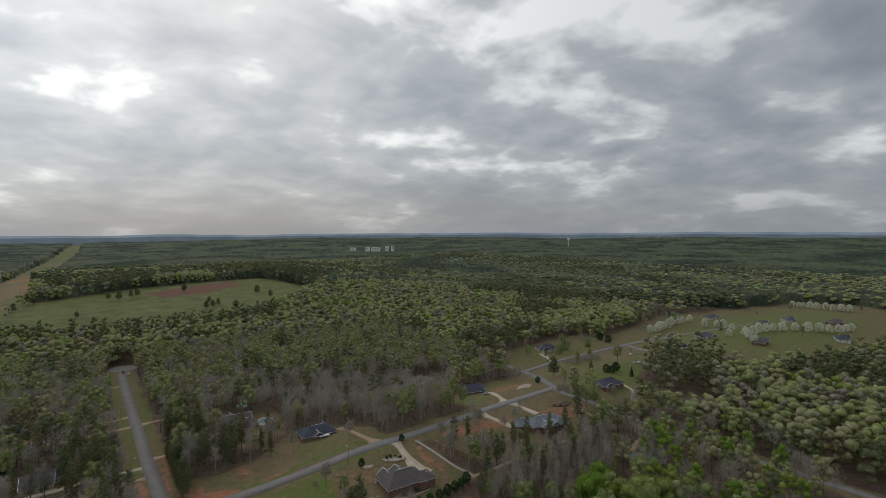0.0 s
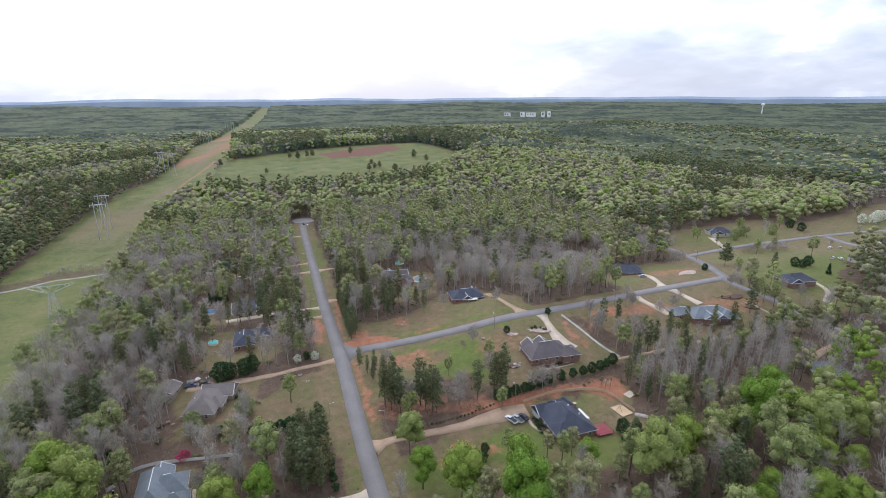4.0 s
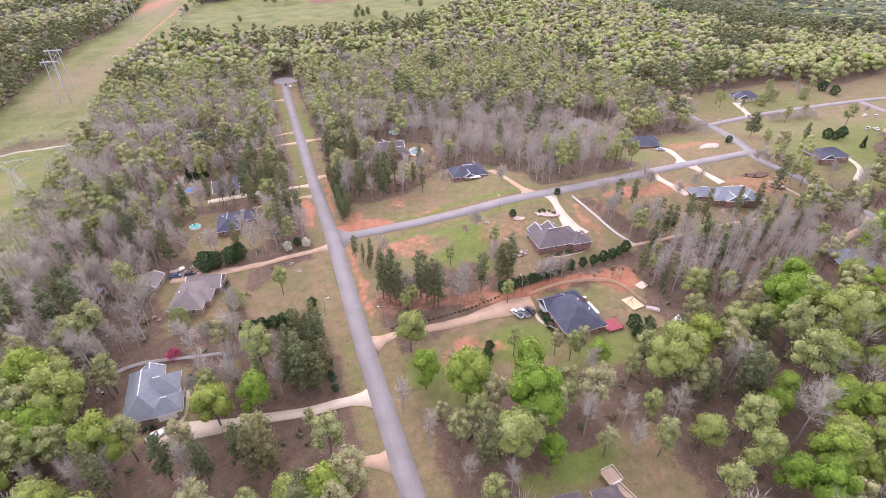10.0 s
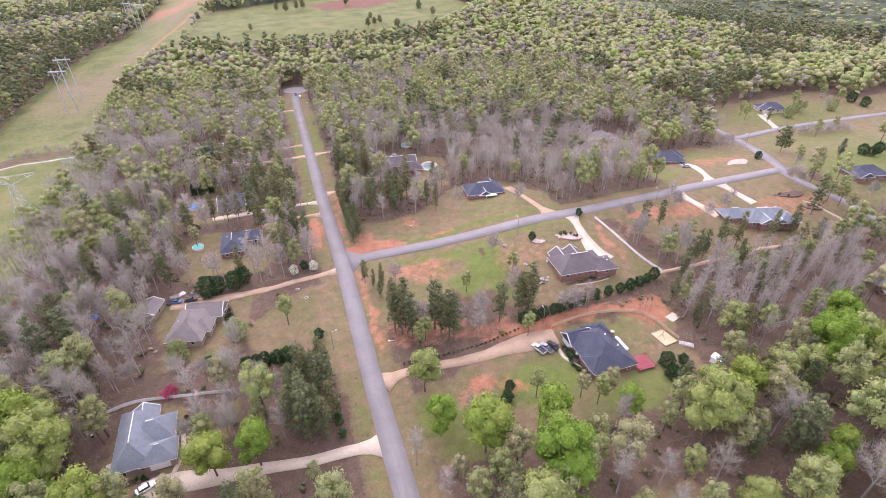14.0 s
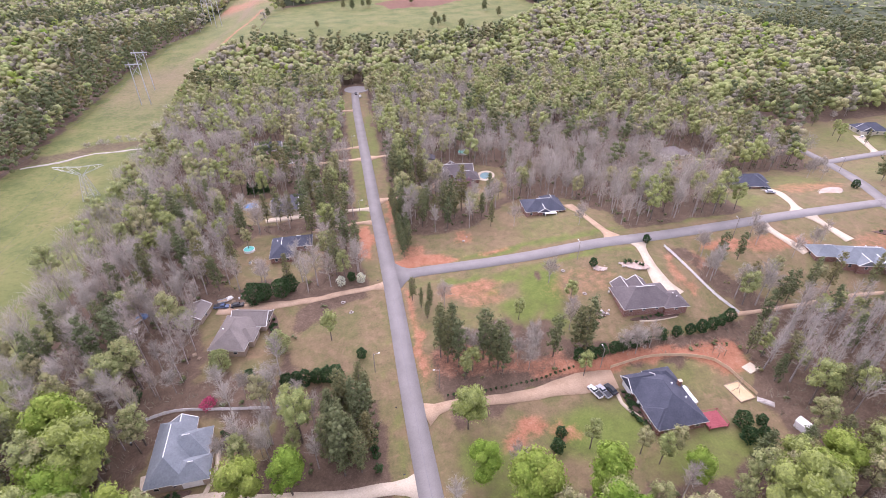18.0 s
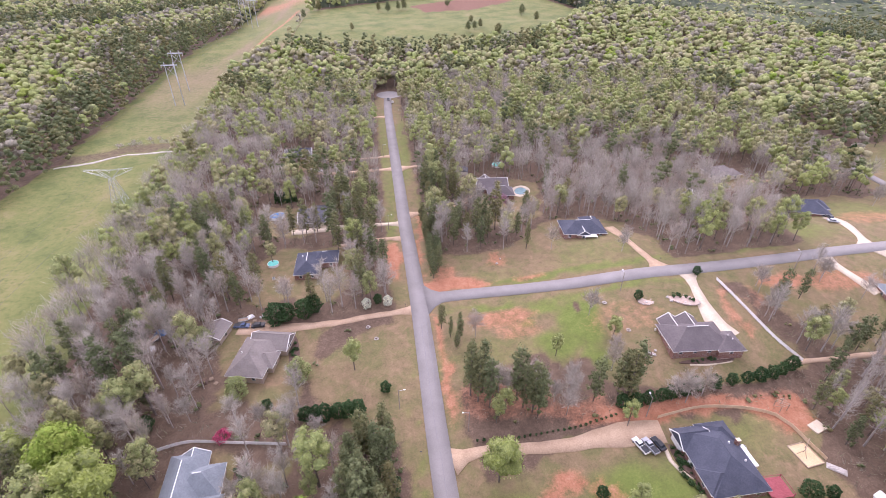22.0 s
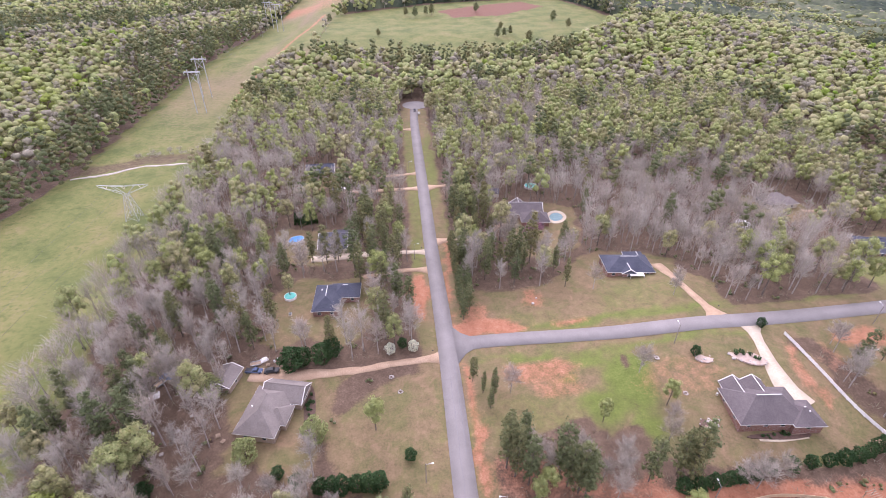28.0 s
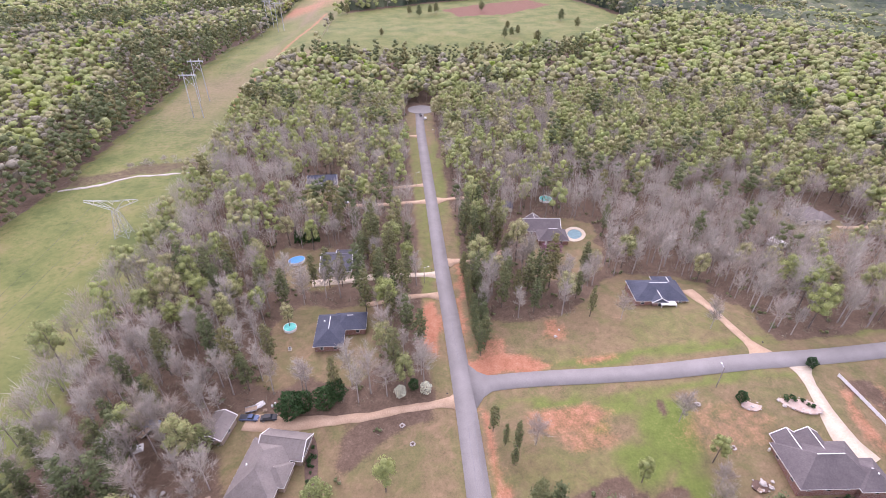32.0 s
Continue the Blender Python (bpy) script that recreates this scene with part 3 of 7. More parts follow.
# the ploughed strip of the field, the worn track and the dry north half of the corridor
plough = sstep(-6, 6, poly_sd(fx, fy, [(34, 634), (52, 592), (117, 603), (189, 663), (165, 705), (68, 655)]) + jit)
dry = sstep(-3, 3, poly_sd(fx, fy, CORRIDOR) + jit) * sstep(150, 230, fy + jit * 3) * (0.05 + 0.6 * vnoise(fx, fy, 60, 9) + 0.45 * sstep(30, 55, poly_sd(fx, fy, CORRIDOR)))
track = 1 - sstep(1.2, 3.5, seg_dist(fx, fy, [(-146, 250), (-160, 306), (-163, 350), (-153, 395), (-148, 445), (-135, 520), (-120, 620)]) + jit * 0.3)
clay = np.maximum(np.maximum(clay, plough * 0.1), np.maximum(track * 0.7, 0.75 * sstep(620, 680, fy) * sstep(-3, 3, poly_sd(fx, fy, CORRIDOR)) * (1 - sstep(1500, 2200, fy)) * vnoise(fx, fy, 90, 12)))

m, nd, lk, b = material("ground_cover", 0.95)
za, zb = nd.new("ShaderNodeAttribute"), nd.new("ShaderNodeAttribute")
za.attribute_name, zb.attribute_name = "cover", "growth"
sa, sb = nd.new("ShaderNodeSeparateColor"), nd.new("ShaderNodeSeparateColor")
lk.new(za.outputs["Color"], sa.inputs[0])
lk.new(zb.outputs["Color"], sb.inputs[0])
p = world_pos(nd)
fine, mid_n, broad = nnoise(nd, lk, 1.6, 6, 0.7, p), nnoise(nd, lk, 0.35, 5, 0.6, p), nnoise(nd, lk, 0.05, 4, 0.55, p)


def edged(w, spread=0.9, lo=0.25, hi=0.75):
    """A cover weight whose border is broken up by the grain."""
    v = nmath(nd, lk, "ADD", w, nmath(nd, lk, "MULTIPLY", nmath(nd, lk, "SUBTRACT", nmath(nd, lk, "ADD", nmath(nd, lk, "MULTIPLY", fine, 0.5), nmath(nd, lk, "MULTIPLY", mid_n, 0.5)), 0.5), spread))
    r = nd.new("ShaderNodeMapRange")
    r.interpolation_type = "SMOOTHSTEP"
    r.inputs["From Min"].default_value, r.inputs["From Max"].default_value = lo, hi
    lk.new(v, r.inputs["Value"])
    return r.outputs[0]


speck = nnoise(nd, lk, 5.5, 4, 0.75, p)
mixf = nmath(nd, lk, "ADD", nmath(nd, lk, "ADD", nmath(nd, lk, "MULTIPLY", fine, 0.48), nmath(nd, lk, "MULTIPLY", mid_n, 0.42)), nmath(nd, lk, "MULTIPLY", speck, 0.30))
mixf = nmath(nd, lk, "SUBTRACT", mixf, 0.10)
litter = nramp(nd, lk, mixf, [(0.34, (0.068, 0.046, 0.031)), (0.50, (0.122, 0.083, 0.056)), (0.68, (0.19, 0.136, 0.097))])
grass = nramp(nd, lk, mixf, [(0.34, (0.118, 0.092, 0.048)), (0.45, (0.170, 0.127, 0.069)), (0.56, (0.215, 0.152, 0.086)), (0.68, (0.285, 0.198, 0.122))])
patchy = nmath(nd, lk, "MULTIPLY", nmath(nd, lk, "SUBTRACT", nnoise(nd, lk, 0.11, 6, 0.65, p, 0.6), 0.42), 5.0, True)
grass = nmix(nd, lk, nmath(nd, lk, "MULTIPLY", patchy, 0.82), grass, nramp(nd, lk, mixf, [(0.34, (0.092, 0.098, 0.036)), (0.66, (0.175, 0.160, 0.066))]))
worn = nmath(nd, lk, "MULTIPLY", nmath(nd, lk, "SUBTRACT", nnoise(nd, lk, 0.19, 6, 0.7, p, 0.8), 0.56), 6.0, True)
grass = nmix(nd, lk, nmath(nd, lk, "MULTIPLY", worn, 0.5), grass, (0.34, 0.205, 0.135))
lush = nramp(nd, lk, mixf, [(0.34, (0.080, 0.115, 0.022)), (0.52, (0.128, 0.165, 0.036)), (0.68, (0.18, 0.20, 0.060))])
pasture = nramp(nd, lk, nmath(nd, lk, "ADD", nmath(nd, lk, "MULTIPLY", mixf, 0.5), nmath(nd, lk, "MULTIPLY", broad, 0.5)), [(0.40, (0.085, 0.112, 0.032)), (0.48, (0.132, 0.150, 0.046)), (0.56, (0.172, 0.172, 0.060)), (0.62, (0.215, 0.185, 0.085))])
straw = nramp(nd, lk, mixf, [(0.34, (0.16, 0.125, 0.07)), (0.66, (0.25, 0.185, 0.115))])
soil = nramp(nd, lk, mixf, [(0.34, (0.26, 0.105, 0.055)), (0.52, (0.36, 0.160, 0.092)), (0.68, (0.43, 0.245, 0.160))])
lawn_c = nmix(nd, lk, edged(sb.outputs[0], 1.3, 0.05, 1.0), grass, lush)
tuft = nmath(nd, lk, "MULTIPLY", nmath(nd, lk, "SUBTRACT", nnoise(nd, lk, 0.42, 5, 0.7, p), 0.52), 7.0, True)
pasture = nmix(nd, lk, nmath(nd, lk, "MULTIPLY", tuft, 0.6), pasture, (0.065, 0.092, 0.024))
bald = nmath(nd, lk, "MULTIPLY", nmath(nd, lk, "SUBTRACT", nnoise(nd, lk, 0.07, 6, 0.7, p, 0.5), 0.57), 8.0, True)
pasture = nmix(nd, lk, nmath(nd, lk, "MULTIPLY", bald, 0.4), pasture, (0.22, 0.18, 0.09))
straw = nmix(nd, lk, nmath(nd, lk, "MULTIPLY", tuft, 0.35), straw, (0.12, 0.115, 0.05))
pas_c = nmix(nd, lk, edged(sb.outputs[1]), pasture, straw)
col = nmix(nd, lk, edged(sa.outputs[0]), litter, lawn_c)
col = nmix(nd, lk, edged(sa.outputs[1]), col, pas_c)
col = nmix(nd, lk, edged(sa.outputs[2], 1.8, 0.15, 0.9), col, soil)
col = nmix(nd, lk, edged(sb.outputs[2]), col, nramp(nd, lk, mixf, [(0.34, (0.13, 0.062, 0.042)), (0.68, (0.22, 0.115, 0.075))]))
lk.new(col, b.inputs["Base Color"])
bumped(nd, lk, b, fine, 0.6, 0.12)
M_GROUND = m

far_r = np.hypot(fx, fy)
rise = 26 * sstep(2600, 4700, far_r) * (0.75 + 0.5 * vnoise(fx, fy, 900, 21))
nxg, nyg = len(gx), len(gy)
idx = np.arange(nxg * nyg).reshape(nyg, nxg)
faces = np.stack([idx[:-1, :-1].ravel(), idx[:-1, 1:].ravel(), idx[1:, 1:].ravel(), idx[1:, :-1].ravel()], 1)
rough = (vnoise(fx, fy, 9, 31) - 0.5) * 0.25
me = np_mesh("ground", np.stack([fx, fy, gz(fx, fy) + rise + rough - 0.12], 1), faces, M_GROUND, None, True)
for nm, cols in (("cover", (lawn, meadow, clay)), ("growth", (green, dry, plough))):
    a = me.attributes.new(nm, "FLOAT_COLOR", "POINT")
    a.data.foreach_set("color", np.stack([*cols, np.ones(len(fx))], 1).astype(np.float32).ravel())
tagged(new("ground", me), "leaf litter, dry spring grass and red clay soil", "ground", "", "structure")

# roads
ribbon("road", MAIN, 6.2, M_ROAD, 0.10, 0.4, 0, "pale worn asphalt lane leading to a turning circle", "structure")
ribbon("road", EAST, 6.0, M_ROAD, 0.104, 0.4, 6.0, "pale worn asphalt side road with flared corners", "structure")
ribbon("road", NORTH, 6.0, M_ROAD, 0.108, 0.4, 0, "pale asphalt road bending to the north", "structure")
ribbon("road", SOUTH, 5.4, M_ROAD, 0.112, 0.4, 0, "pale asphalt road running south", "structure")
ribbon("road", FAR_E, 6.0, M_ROAD, 0.116, 0.4, 0, "pale asphalt road past the open lots", "structure")
ribbon("road", FAR_S, 6.0, M_ROAD, 0.120, 0.4, 0, "pale asphalt spur road", "structure")
bm = bmesh.new()
ring = [bm.verts.new((CDS[0] + math.cos(a) * 10.5, CDS[1] + math.sin(a) * 10.5, gzf(*CDS) + 0.106)) for a in [2 * math.pi * i / 36 for i in range(36)]]
low_r = [bm.verts.new(v.co - Vector((0, 0, 0.4))) for v in ring]
bm.faces.new(ring)
for i in range(36):
    bm.faces.new((low_r[i], low_r[(i + 1) % 36], ring[(i + 1) % 36], ring[i]))
tagged(part("road", bm, M_ROAD), "round asphalt turning circle at the lane's end", "road", "", "structure")

for key, (line, widths, kind_) in DRIVES.items():
    ribbon("driveway", line, widths, M_CONC if kind_ == "conc" else M_GRAVEL, 0.06, 0.3, 2.6 if widths[0] > 2 else 0.0,
           "pale concrete driveway" if kind_ == "conc" else "sandy gravel driveway", "structure", 0.0 if kind_ == "conc" else 0.22)

# tar seams on the lane
for i, (off, y0, y1) in enumerate(((0.1, -185, -62), (-0.2, -58, -12), (0.15, 12, 110), (-1.7, -150, -96), (1.6, -40, -8))):
    pts = []
    for k in range(14):
        y = y0 + (y1 - y0) * k / 13
        xs = np.interp(y, [q[1] for q in MAIN], [q[0] for q in MAIN])
        pts.append((float(xs) + off + 0.12 * math.sin(k * 2.1 + i), y))
    ribbon("tar_seam", pts, 0.13, M_CRACK, 0.118, 0.05, 0, "dark tar seam along the lane", "structure", 0.03)

# ---------------------------------------------------------------- houses


def roof_mesh(w, d, z0, rise, over=0.5, hip=True, along="x"):
    """A closed roof over w x d: hipped or gabled, ridge along x or y."""
    hw, hd = w / 2 + over, d / 2 + over
    bm = bmesh.new()
    if along == "x":
        run = min(hd, hw - 0.3) if hip else 0.0
        ridge = [(-hw + run, 0), (hw - run, 0)]
    else:
        run = min(hw, hd - 0.3) if hip else 0.0
        ridge = [(0, -hd + run), (0, hd - run)]
    low = [bm.verts.new((x, y, z0)) for x, y in ((-hw, -hd), (hw, -hd), (hw, hd), (-hw, hd))]
    und = [bm.verts.new((x, y, z0 - 0.22)) for x, y in ((-hw, -hd), (hw, -hd), (hw, hd), (-hw, hd))]
    a, c = [bm.verts.new((x, y, z0 + rise)) for x, y in ridge]
    if along == "x":
        for f in ((low[0], low[1], c, a), (low[1], low[2], c), (low[2], low[3], a, c), (low[3], low[0], a)):
            bm.faces.new(f)
    else:
        for f in ((low[0], low[1], a), (low[1], low[2], c, a), (low[2], low[3], c), (low[3], low[0], a, c)):
            bm.faces.new(f)
    for i in range(4):
        bm.faces.new((und[i], und[(i + 1) % 4], low[(i + 1) % 4], low[i]))
    bm.faces.new(und[::-1])
    return bm


def shift(bm, x, y, z=0.0, rz=0.0):
    bmesh.ops.transform(bm, matrix=pose(x, y, z, 0, 0, rz), verts=bm.verts)
    return bm


def window(parent, x, y, z, face, w=1.1, h=1.4):
    """A window that stands a little proud of the wall. face: degrees of its outward side."""
    m4 = pose(x, y, z, 0, 0, face)
    bm = box(-w / 2 - 0.08, -0.04, -h / 2 - 0.08, w / 2 + 0.08, 0.05, h / 2 + 0.08, 0.015)
    bmesh.ops.transform(bm, matrix=m4, verts=bm.verts)
    fr = part("window", bm, M_WHITEPAINT, parent)
    for z0, z1 in ((-h / 2, -0.03), (0.03, h / 2)):
        bm = box(-w / 2, 0.0, z0, w / 2, 0.056, z1)
        bmesh.ops.transform(bm, matrix=m4, verts=bm.verts)
        part("pane", bm, M_GLASS, fr)
    return fr


def house(x, y, rz, wings, wall_mat, roof_mat, label, eave=2.7, doors=(), chimneys=(), vents=(), garage=(), porch=(), name="house", caps=False):
    """wings: (cx, cy, w, d, rise, hip, along); they overlap, each with its own roof."""
    h = thing(name, x, y, rz)
    tagged(h, label, "house")
    for k, (cx, cy, w, d, rise, hip, along) in enumerate(wings):
        ev = eave + 0.013 * k
        part("wall", shift(box(-w / 2, -d / 2, -1.2, w / 2, d / 2, ev - 0.1), cx, cy), wall_mat, h)
        part("roof", shift(roof_mesh(w, d, ev, rise, 0.5 + 0.01 * k, hip, along), cx, cy), roof_mat, h)
        fb = bmesh.new()
        hw, hd = w / 2 + 0.53 + 0.01 * k, d / 2 + 0.53 + 0.01 * k
        for q in ((-hw, -hd, hw, -hd + 0.05), (-hw, hd - 0.05, hw, hd), (-hw, -hd + 0.05, -hw + 0.05, hd - 0.05), (hw - 0.05, -hd + 0.05, hw, hd - 0.05)):
            add_box(fb, q[0], q[1], ev - 0.24, q[2], q[3], ev - 0.03)
        part("gutter", shift(fb, cx, cy), M_WHITEPAINT, h, "white gutter board")
        # ridge cap
        hw, hd = w / 2 + 0.5, d / 2 + 0.5
        if along == "x":
            run = min(hd, hw - 0.3) if hip else 0.0
            ends = ((-hw + run, 0), (hw - run, 0))
        else:
            run = min(hw, hd - 0.3) if hip else 0.0
            ends = ((0, -hd + run), (0, hd - run))
        part("ridge", tube((cx + ends[0][0], cy + ends[0][1], ev + rise + 0.01), (cx + ends[1][0], cy + ends[1][1], ev + rise + 0.01), 0.12, None, 6), M_WHITEPAINT if caps else roof_mat, h)
        if not hip:                      # white boards along the gable slopes
            for s in (-1, 1):
                for t in (-1, 1):
                    e0 = (s * (hw + 0.04), t * (hd + 0.04)) if along == "x" else (t * (hw + 0.04), s * (hd + 0.04))
                    e1 = (e0[0], 0) if along == "x" else (0, e0[1])
                    part("bargeboard", tube((cx + e0[0], cy + e0[1], ev - 0.02), (cx + e1[0], cy + e1[1], ev + rise + 0.03), 0.14, 0.14, 4), M_WHITEPAINT, h, "white bargeboard")
        n = max(1, int(w // 4.5))
        for i in range(n):
            u = (i + 0.5) / n * w - w / 2
            window(h, cx + u, cy - d / 2, 1.55, 180)
            window(h, cx + u, cy + d / 2, 1.55, 0)
        n = max(1, int(d // 5.5))
        for i in range(n):
            u = (i + 0.5) / n * d - d / 2
            window(h, cx - w / 2, cy + u, 1.55, 90)
            window(h, cx + w / 2, cy + u, 1.55, -90)
    for dx, dy, face in doors:
        bm = box(-0.5, -0.04, 0.05, 0.5, 0.09, 2.1)
        bmesh.ops.transform(bm, matrix=pose(dx, dy, 0, 0, 0, face), verts=bm.verts)
        dr = part("door", bm, M_WHITEPAINT, h, "white entrance door")
        bm = box(0.32, 0.09, 1.0, 0.42, 0.14, 1.1)
        bmesh.ops.transform(bm, matrix=pose(dx, dy, 0, 0, 0, face), verts=bm.verts)
        part("handle", bm, M_STEEL, dr)
    for dx, dy, face in garage:
        bm = bmesh.new()
        for i in range(4):
            add_box(bm, -2.4, -0.03, 0.02 + i * 0.55, 2.4, 0.08, 0.53 + i * 0.55)
        bmesh.ops.transform(bm, matrix=pose(dx, dy, 0, 0, 0, face), verts=bm.verts)
        part("garage_door", bm, M_WHITEPAINT, h, "white panelled garage door")
    for dx, dy, z in chimneys:
        ch = part("chimney", box(dx - 0.5, dy - 0.45, 2.0, dx + 0.5, dy + 0.45, z), M_BRICK, h, "red brick chimney")
        part("cap", box(dx - 0.58, dy - 0.53, z, dx + 0.58, dy + 0.53, z + 0.12), M_CONC, ch)
    for dx, dy, z in vents:
        part("roof_vent", tube((dx, dy, z), (dx, dy, z + 0.55), 0.3, 0.2, 8), M_WHITEPAINT, h, "white roof vent")
    for x0, y0, x1, y1 in porch:
        part("porch_roof", box(x0, y0, eave - 0.35, x1, y1, eave - 0.2), M_WHITEPAINT, h, "white flat porch roof")
        for px in (x0 + 0.15, x1 - 0.15):
            part("porch_post", tube((px, (y0 if abs(y0) > abs(y1) else y1), -0.3), (px, (y0 if abs(y0) > abs(y1) else y1), eave - 0.35), 0.09), M_WHITEPAINT, h)
    return h


house(64.3, -74.4, 1, [(0, 0, 14.4, 19.2, 4.8, True, "y"), (-3.9, 6.6, 7.6, 6, 2.6, False, "x"), (-3.7, -5.6, 7.6, 6.5, 2.8, True, "x"), (3.6, 6.6, 8, 7, 3.2, True, "x")], M_BRICK, M_ROOF_BLUE, "brick house with a slate-blue hipped shingle roof", vents=[(3, 2, 5.6), (4.5, -3, 5.0)], chimneys=[(6.2, 2.5, 5.6)], doors=[(-7.24, 1.0, 90)], garage=[(-7.74, 6.6, 90)])
house(79, -35, -3, [(0, 0, 19, 12, 4.4, True, "x"), (-5, 5, 6, 7, 2.6, False, "y"), (1, 6, 6, 5.5, 2.4, False, "y"), (9, -3, 8, 8, 2.6, True, "x")], M_BRICK, M_ROOF_BROWN, "brick house with a grey-brown hipped shingle roof", vents=[(10, -4, 4.0)], doors=[(-2, 8.78, 0)], caps=True, eave=2.35)
house(67.5, 36, -4, [(0, 0, 18, 11.5, 3.4, True, "x"), (4.6, 3, 7, 10, 2.7, True, "y"), (-1.0, -4.6, 5, 4.4, 1.9, False, "y")], M_BRICK, M_ROOF_BLUE, "dark brick house with a blue-grey shingle roof and white porch", doors=[(2, -6.04, 180)], porch=[(-1, -8.4, 4.5, -6.0)], caps=True)
house(-61.5, -21.5, -12, [(0, -2.5, 11, 16, 4.2, True, "y"), (3.0, 5, 11.5, 7.5, 3.0, False, "x"), (4, -3.2, 6, 6, 2.4, True, "x")], M_BRICK_TAN, M_ROOF_TAN, "tan house with a brownish gabled shingle roof", vents=[(-3.5, -3, 4.4)])
house(-77, -10, -14, [(0, 0, 5.8, 7.6, 1.6, False, "y")], M_BRICK_TAN, M_ROOF_TAN, "tan detached garage with a plain gabled roof", name="detached_garage")
house(-47.5, 27, 0, [(-3, 0, 9, 15, 3.2, True, "y"), (3.5, 4, 10, 8, 2.6, True, "x")], M_BRICK, M_ROOF_BLUE, "dark brick house with a slate-grey hipped roof", vents=[(-5, 2, 4.6)], caps=True)
house(-69, -66, 3, [(-2.8, 0, 9, 19, 4.6, True, "y"), (1.2, 1.4, 10, 8, 3.8, True, "x"), (3.4, -6.6, 7.6, 6.4, 3.0, True, "x"), (-1.6, 7.4, 6, 4, 2.4, False, "y")], M_BRICK_TAN, M_ROOF_TEAL, "tan house with a blue-grey hipped shingle roof", garage=[(3.4, -9.84, 180)], doors=[(6.24, 0.2, -90)], caps=True)
house(-53, 72, 0, [(0, 0, 12, 14, 3.6, False, "x"), (4, 4, 8, 9, 3.0, False, "x")], M_CREAM, M_ROOF_GREY, "cream house with a grey shingle roof among trees")
house(-69, 152, 4, [(0, 0, 15, 11, 3.4, False, "x")], M_BRICK, M_ROOF_BLUE, "house with a slate-blue gabled roof in the woods")
house(40.5, 91, -4, [(-1, 5, 16, 11, 3.6, False, "x"), (2.5, -4, 13, 9, 3.4, True, "x"), (-4, 8, 6, 7, 2.6, False, "y")], M_BRICK, M_ROOF_BROWN, "brick house with a brown hipped roof beside a pool", vents=[(4.5, 7, 4.8)], doors=[(-1, -8.54, 180)], caps=True)
house(181, 42, -20, [(0, 0, 17, 12, 3.6, True, "x"), (6, 4, 8, 8, 2.6, True, "y")], M_BRICK, M_ROOF_BLUE, "brick house with a slate-blue hipped roof")
house(174.5, -29, -14, [(2, 0, 22, 12, 3.6, True, "x"), (-11, 2.5, 11, 8, 2.6, True, "x"), (9, -3, 9, 9, 2.8, True, "y"), (-1, -5, 6, 5, 2.2, False, "y"), (4.5, -5, 5, 5, 2.0, False, "y")], M_BRICK, M_ROOF_TEAL, "long house with a blue-grey hipped roof", vents=[(3, 2, 5.2), (8, 3, 4.6)], caps=True)
house(331, 110, -15, [(0, 0, 18, 12, 3.8, True, "x"), (-5, -4, 8, 7, 2.8, False, "y")], M_CREAM, M_ROOF_BLUE, "house with a slate-blue roof beyond the road fork")
house(259, -12, -10, [(0, 0, 18, 11, 3.4, True, "x"), (-5, -4, 7, 6, 2.4, False, "y")], M_BRICK, M_ROOF_BLUE, "brick house with a blue-grey hipped roof")
house(174, 98, 10, [(0, 0, 15, 11, 3.2, True, "x"), (5, -4, 7, 7, 2.4, True, "y")], M_CREAM, M_ROOF_TAN, "tan-roofed house in the woods")
house(32, -139, -6, [(0, -1, 15, 11, 3.8, True, "x"), (-4.5, 4, 6, 5, 2.4, True, "y"), (5, 2.4, 6, 7, 3.0, True, "y")], M_BRICK_TAN, M_ROOF_BROWN, "house with a brown-grey hipped roof and a deck", vents=[(-1, 2.5, 4.8)])
house(190, -81, -25, [(0, 0, 14, 11, 3.4, True, "x")], M_BRICK, M_ROOF_TEAL, "house with a blue-grey roof in the trees")
house(181, -165, -40, [(0, 0, 20, 12, 3.8, True, "x"), (7, -4, 8, 8, 3.0, True, "y")], M_BRICK, M_ROOF_BLUE, "large house with a slate-blue roof in a woodland clearing")
house(287, -57, -15, [(0, 0, 17, 11, 3.4, True, "x"), (5, -3, 7, 8, 2.8, False, "y")], M_BRICK_TAN, M_ROOF_BROWN, "house with a brown roof off the south road")
house(344, 3, -10, [(0, 0, 17, 11, 3.2, True, "x")], M_CREAM, M_ROOF_GREY, "grey-roofed house on an open lot")

# ---------------------------------------------------------------- trees


def rot_rand(rng, n):
    """Random frames: two unit vectors across each other."""
    a = rng.normal(size=(n, 3))
    a /= np.linalg.norm(a, axis=1)[:, None]
    b = rng.normal(size=(n, 3))
    b -= (a * b).sum(1)[:, None] * a
    b /= np.linalg.norm(b, axis=1)[:, None]
    return a, b


def leaf_quads(c, size, rng, lift=0.35):
    """Leaf clumps: bent four-cornered pieces round the centres c, turned at random and mostly facing up."""
    n = len(c)
    a, b = rot_rand(rng, n)
    a[:, 2] *= lift
    s = size * rng.uniform(0.6, 1.3, (n, 1))
    t = size * rng.uniform(0.5, 1.1, (n, 1))
    V = np.stack([c - a * s, c - b * t, c + a * s, c + b * t], 1)
    V[:, 1, 2] -= 0.25 * t[:, 0]
    V[:, 3, 2] -= 0.25 * t[:, 0]
    return V.reshape(-1, 3), np.arange(n * 4).reshape(n, 4)


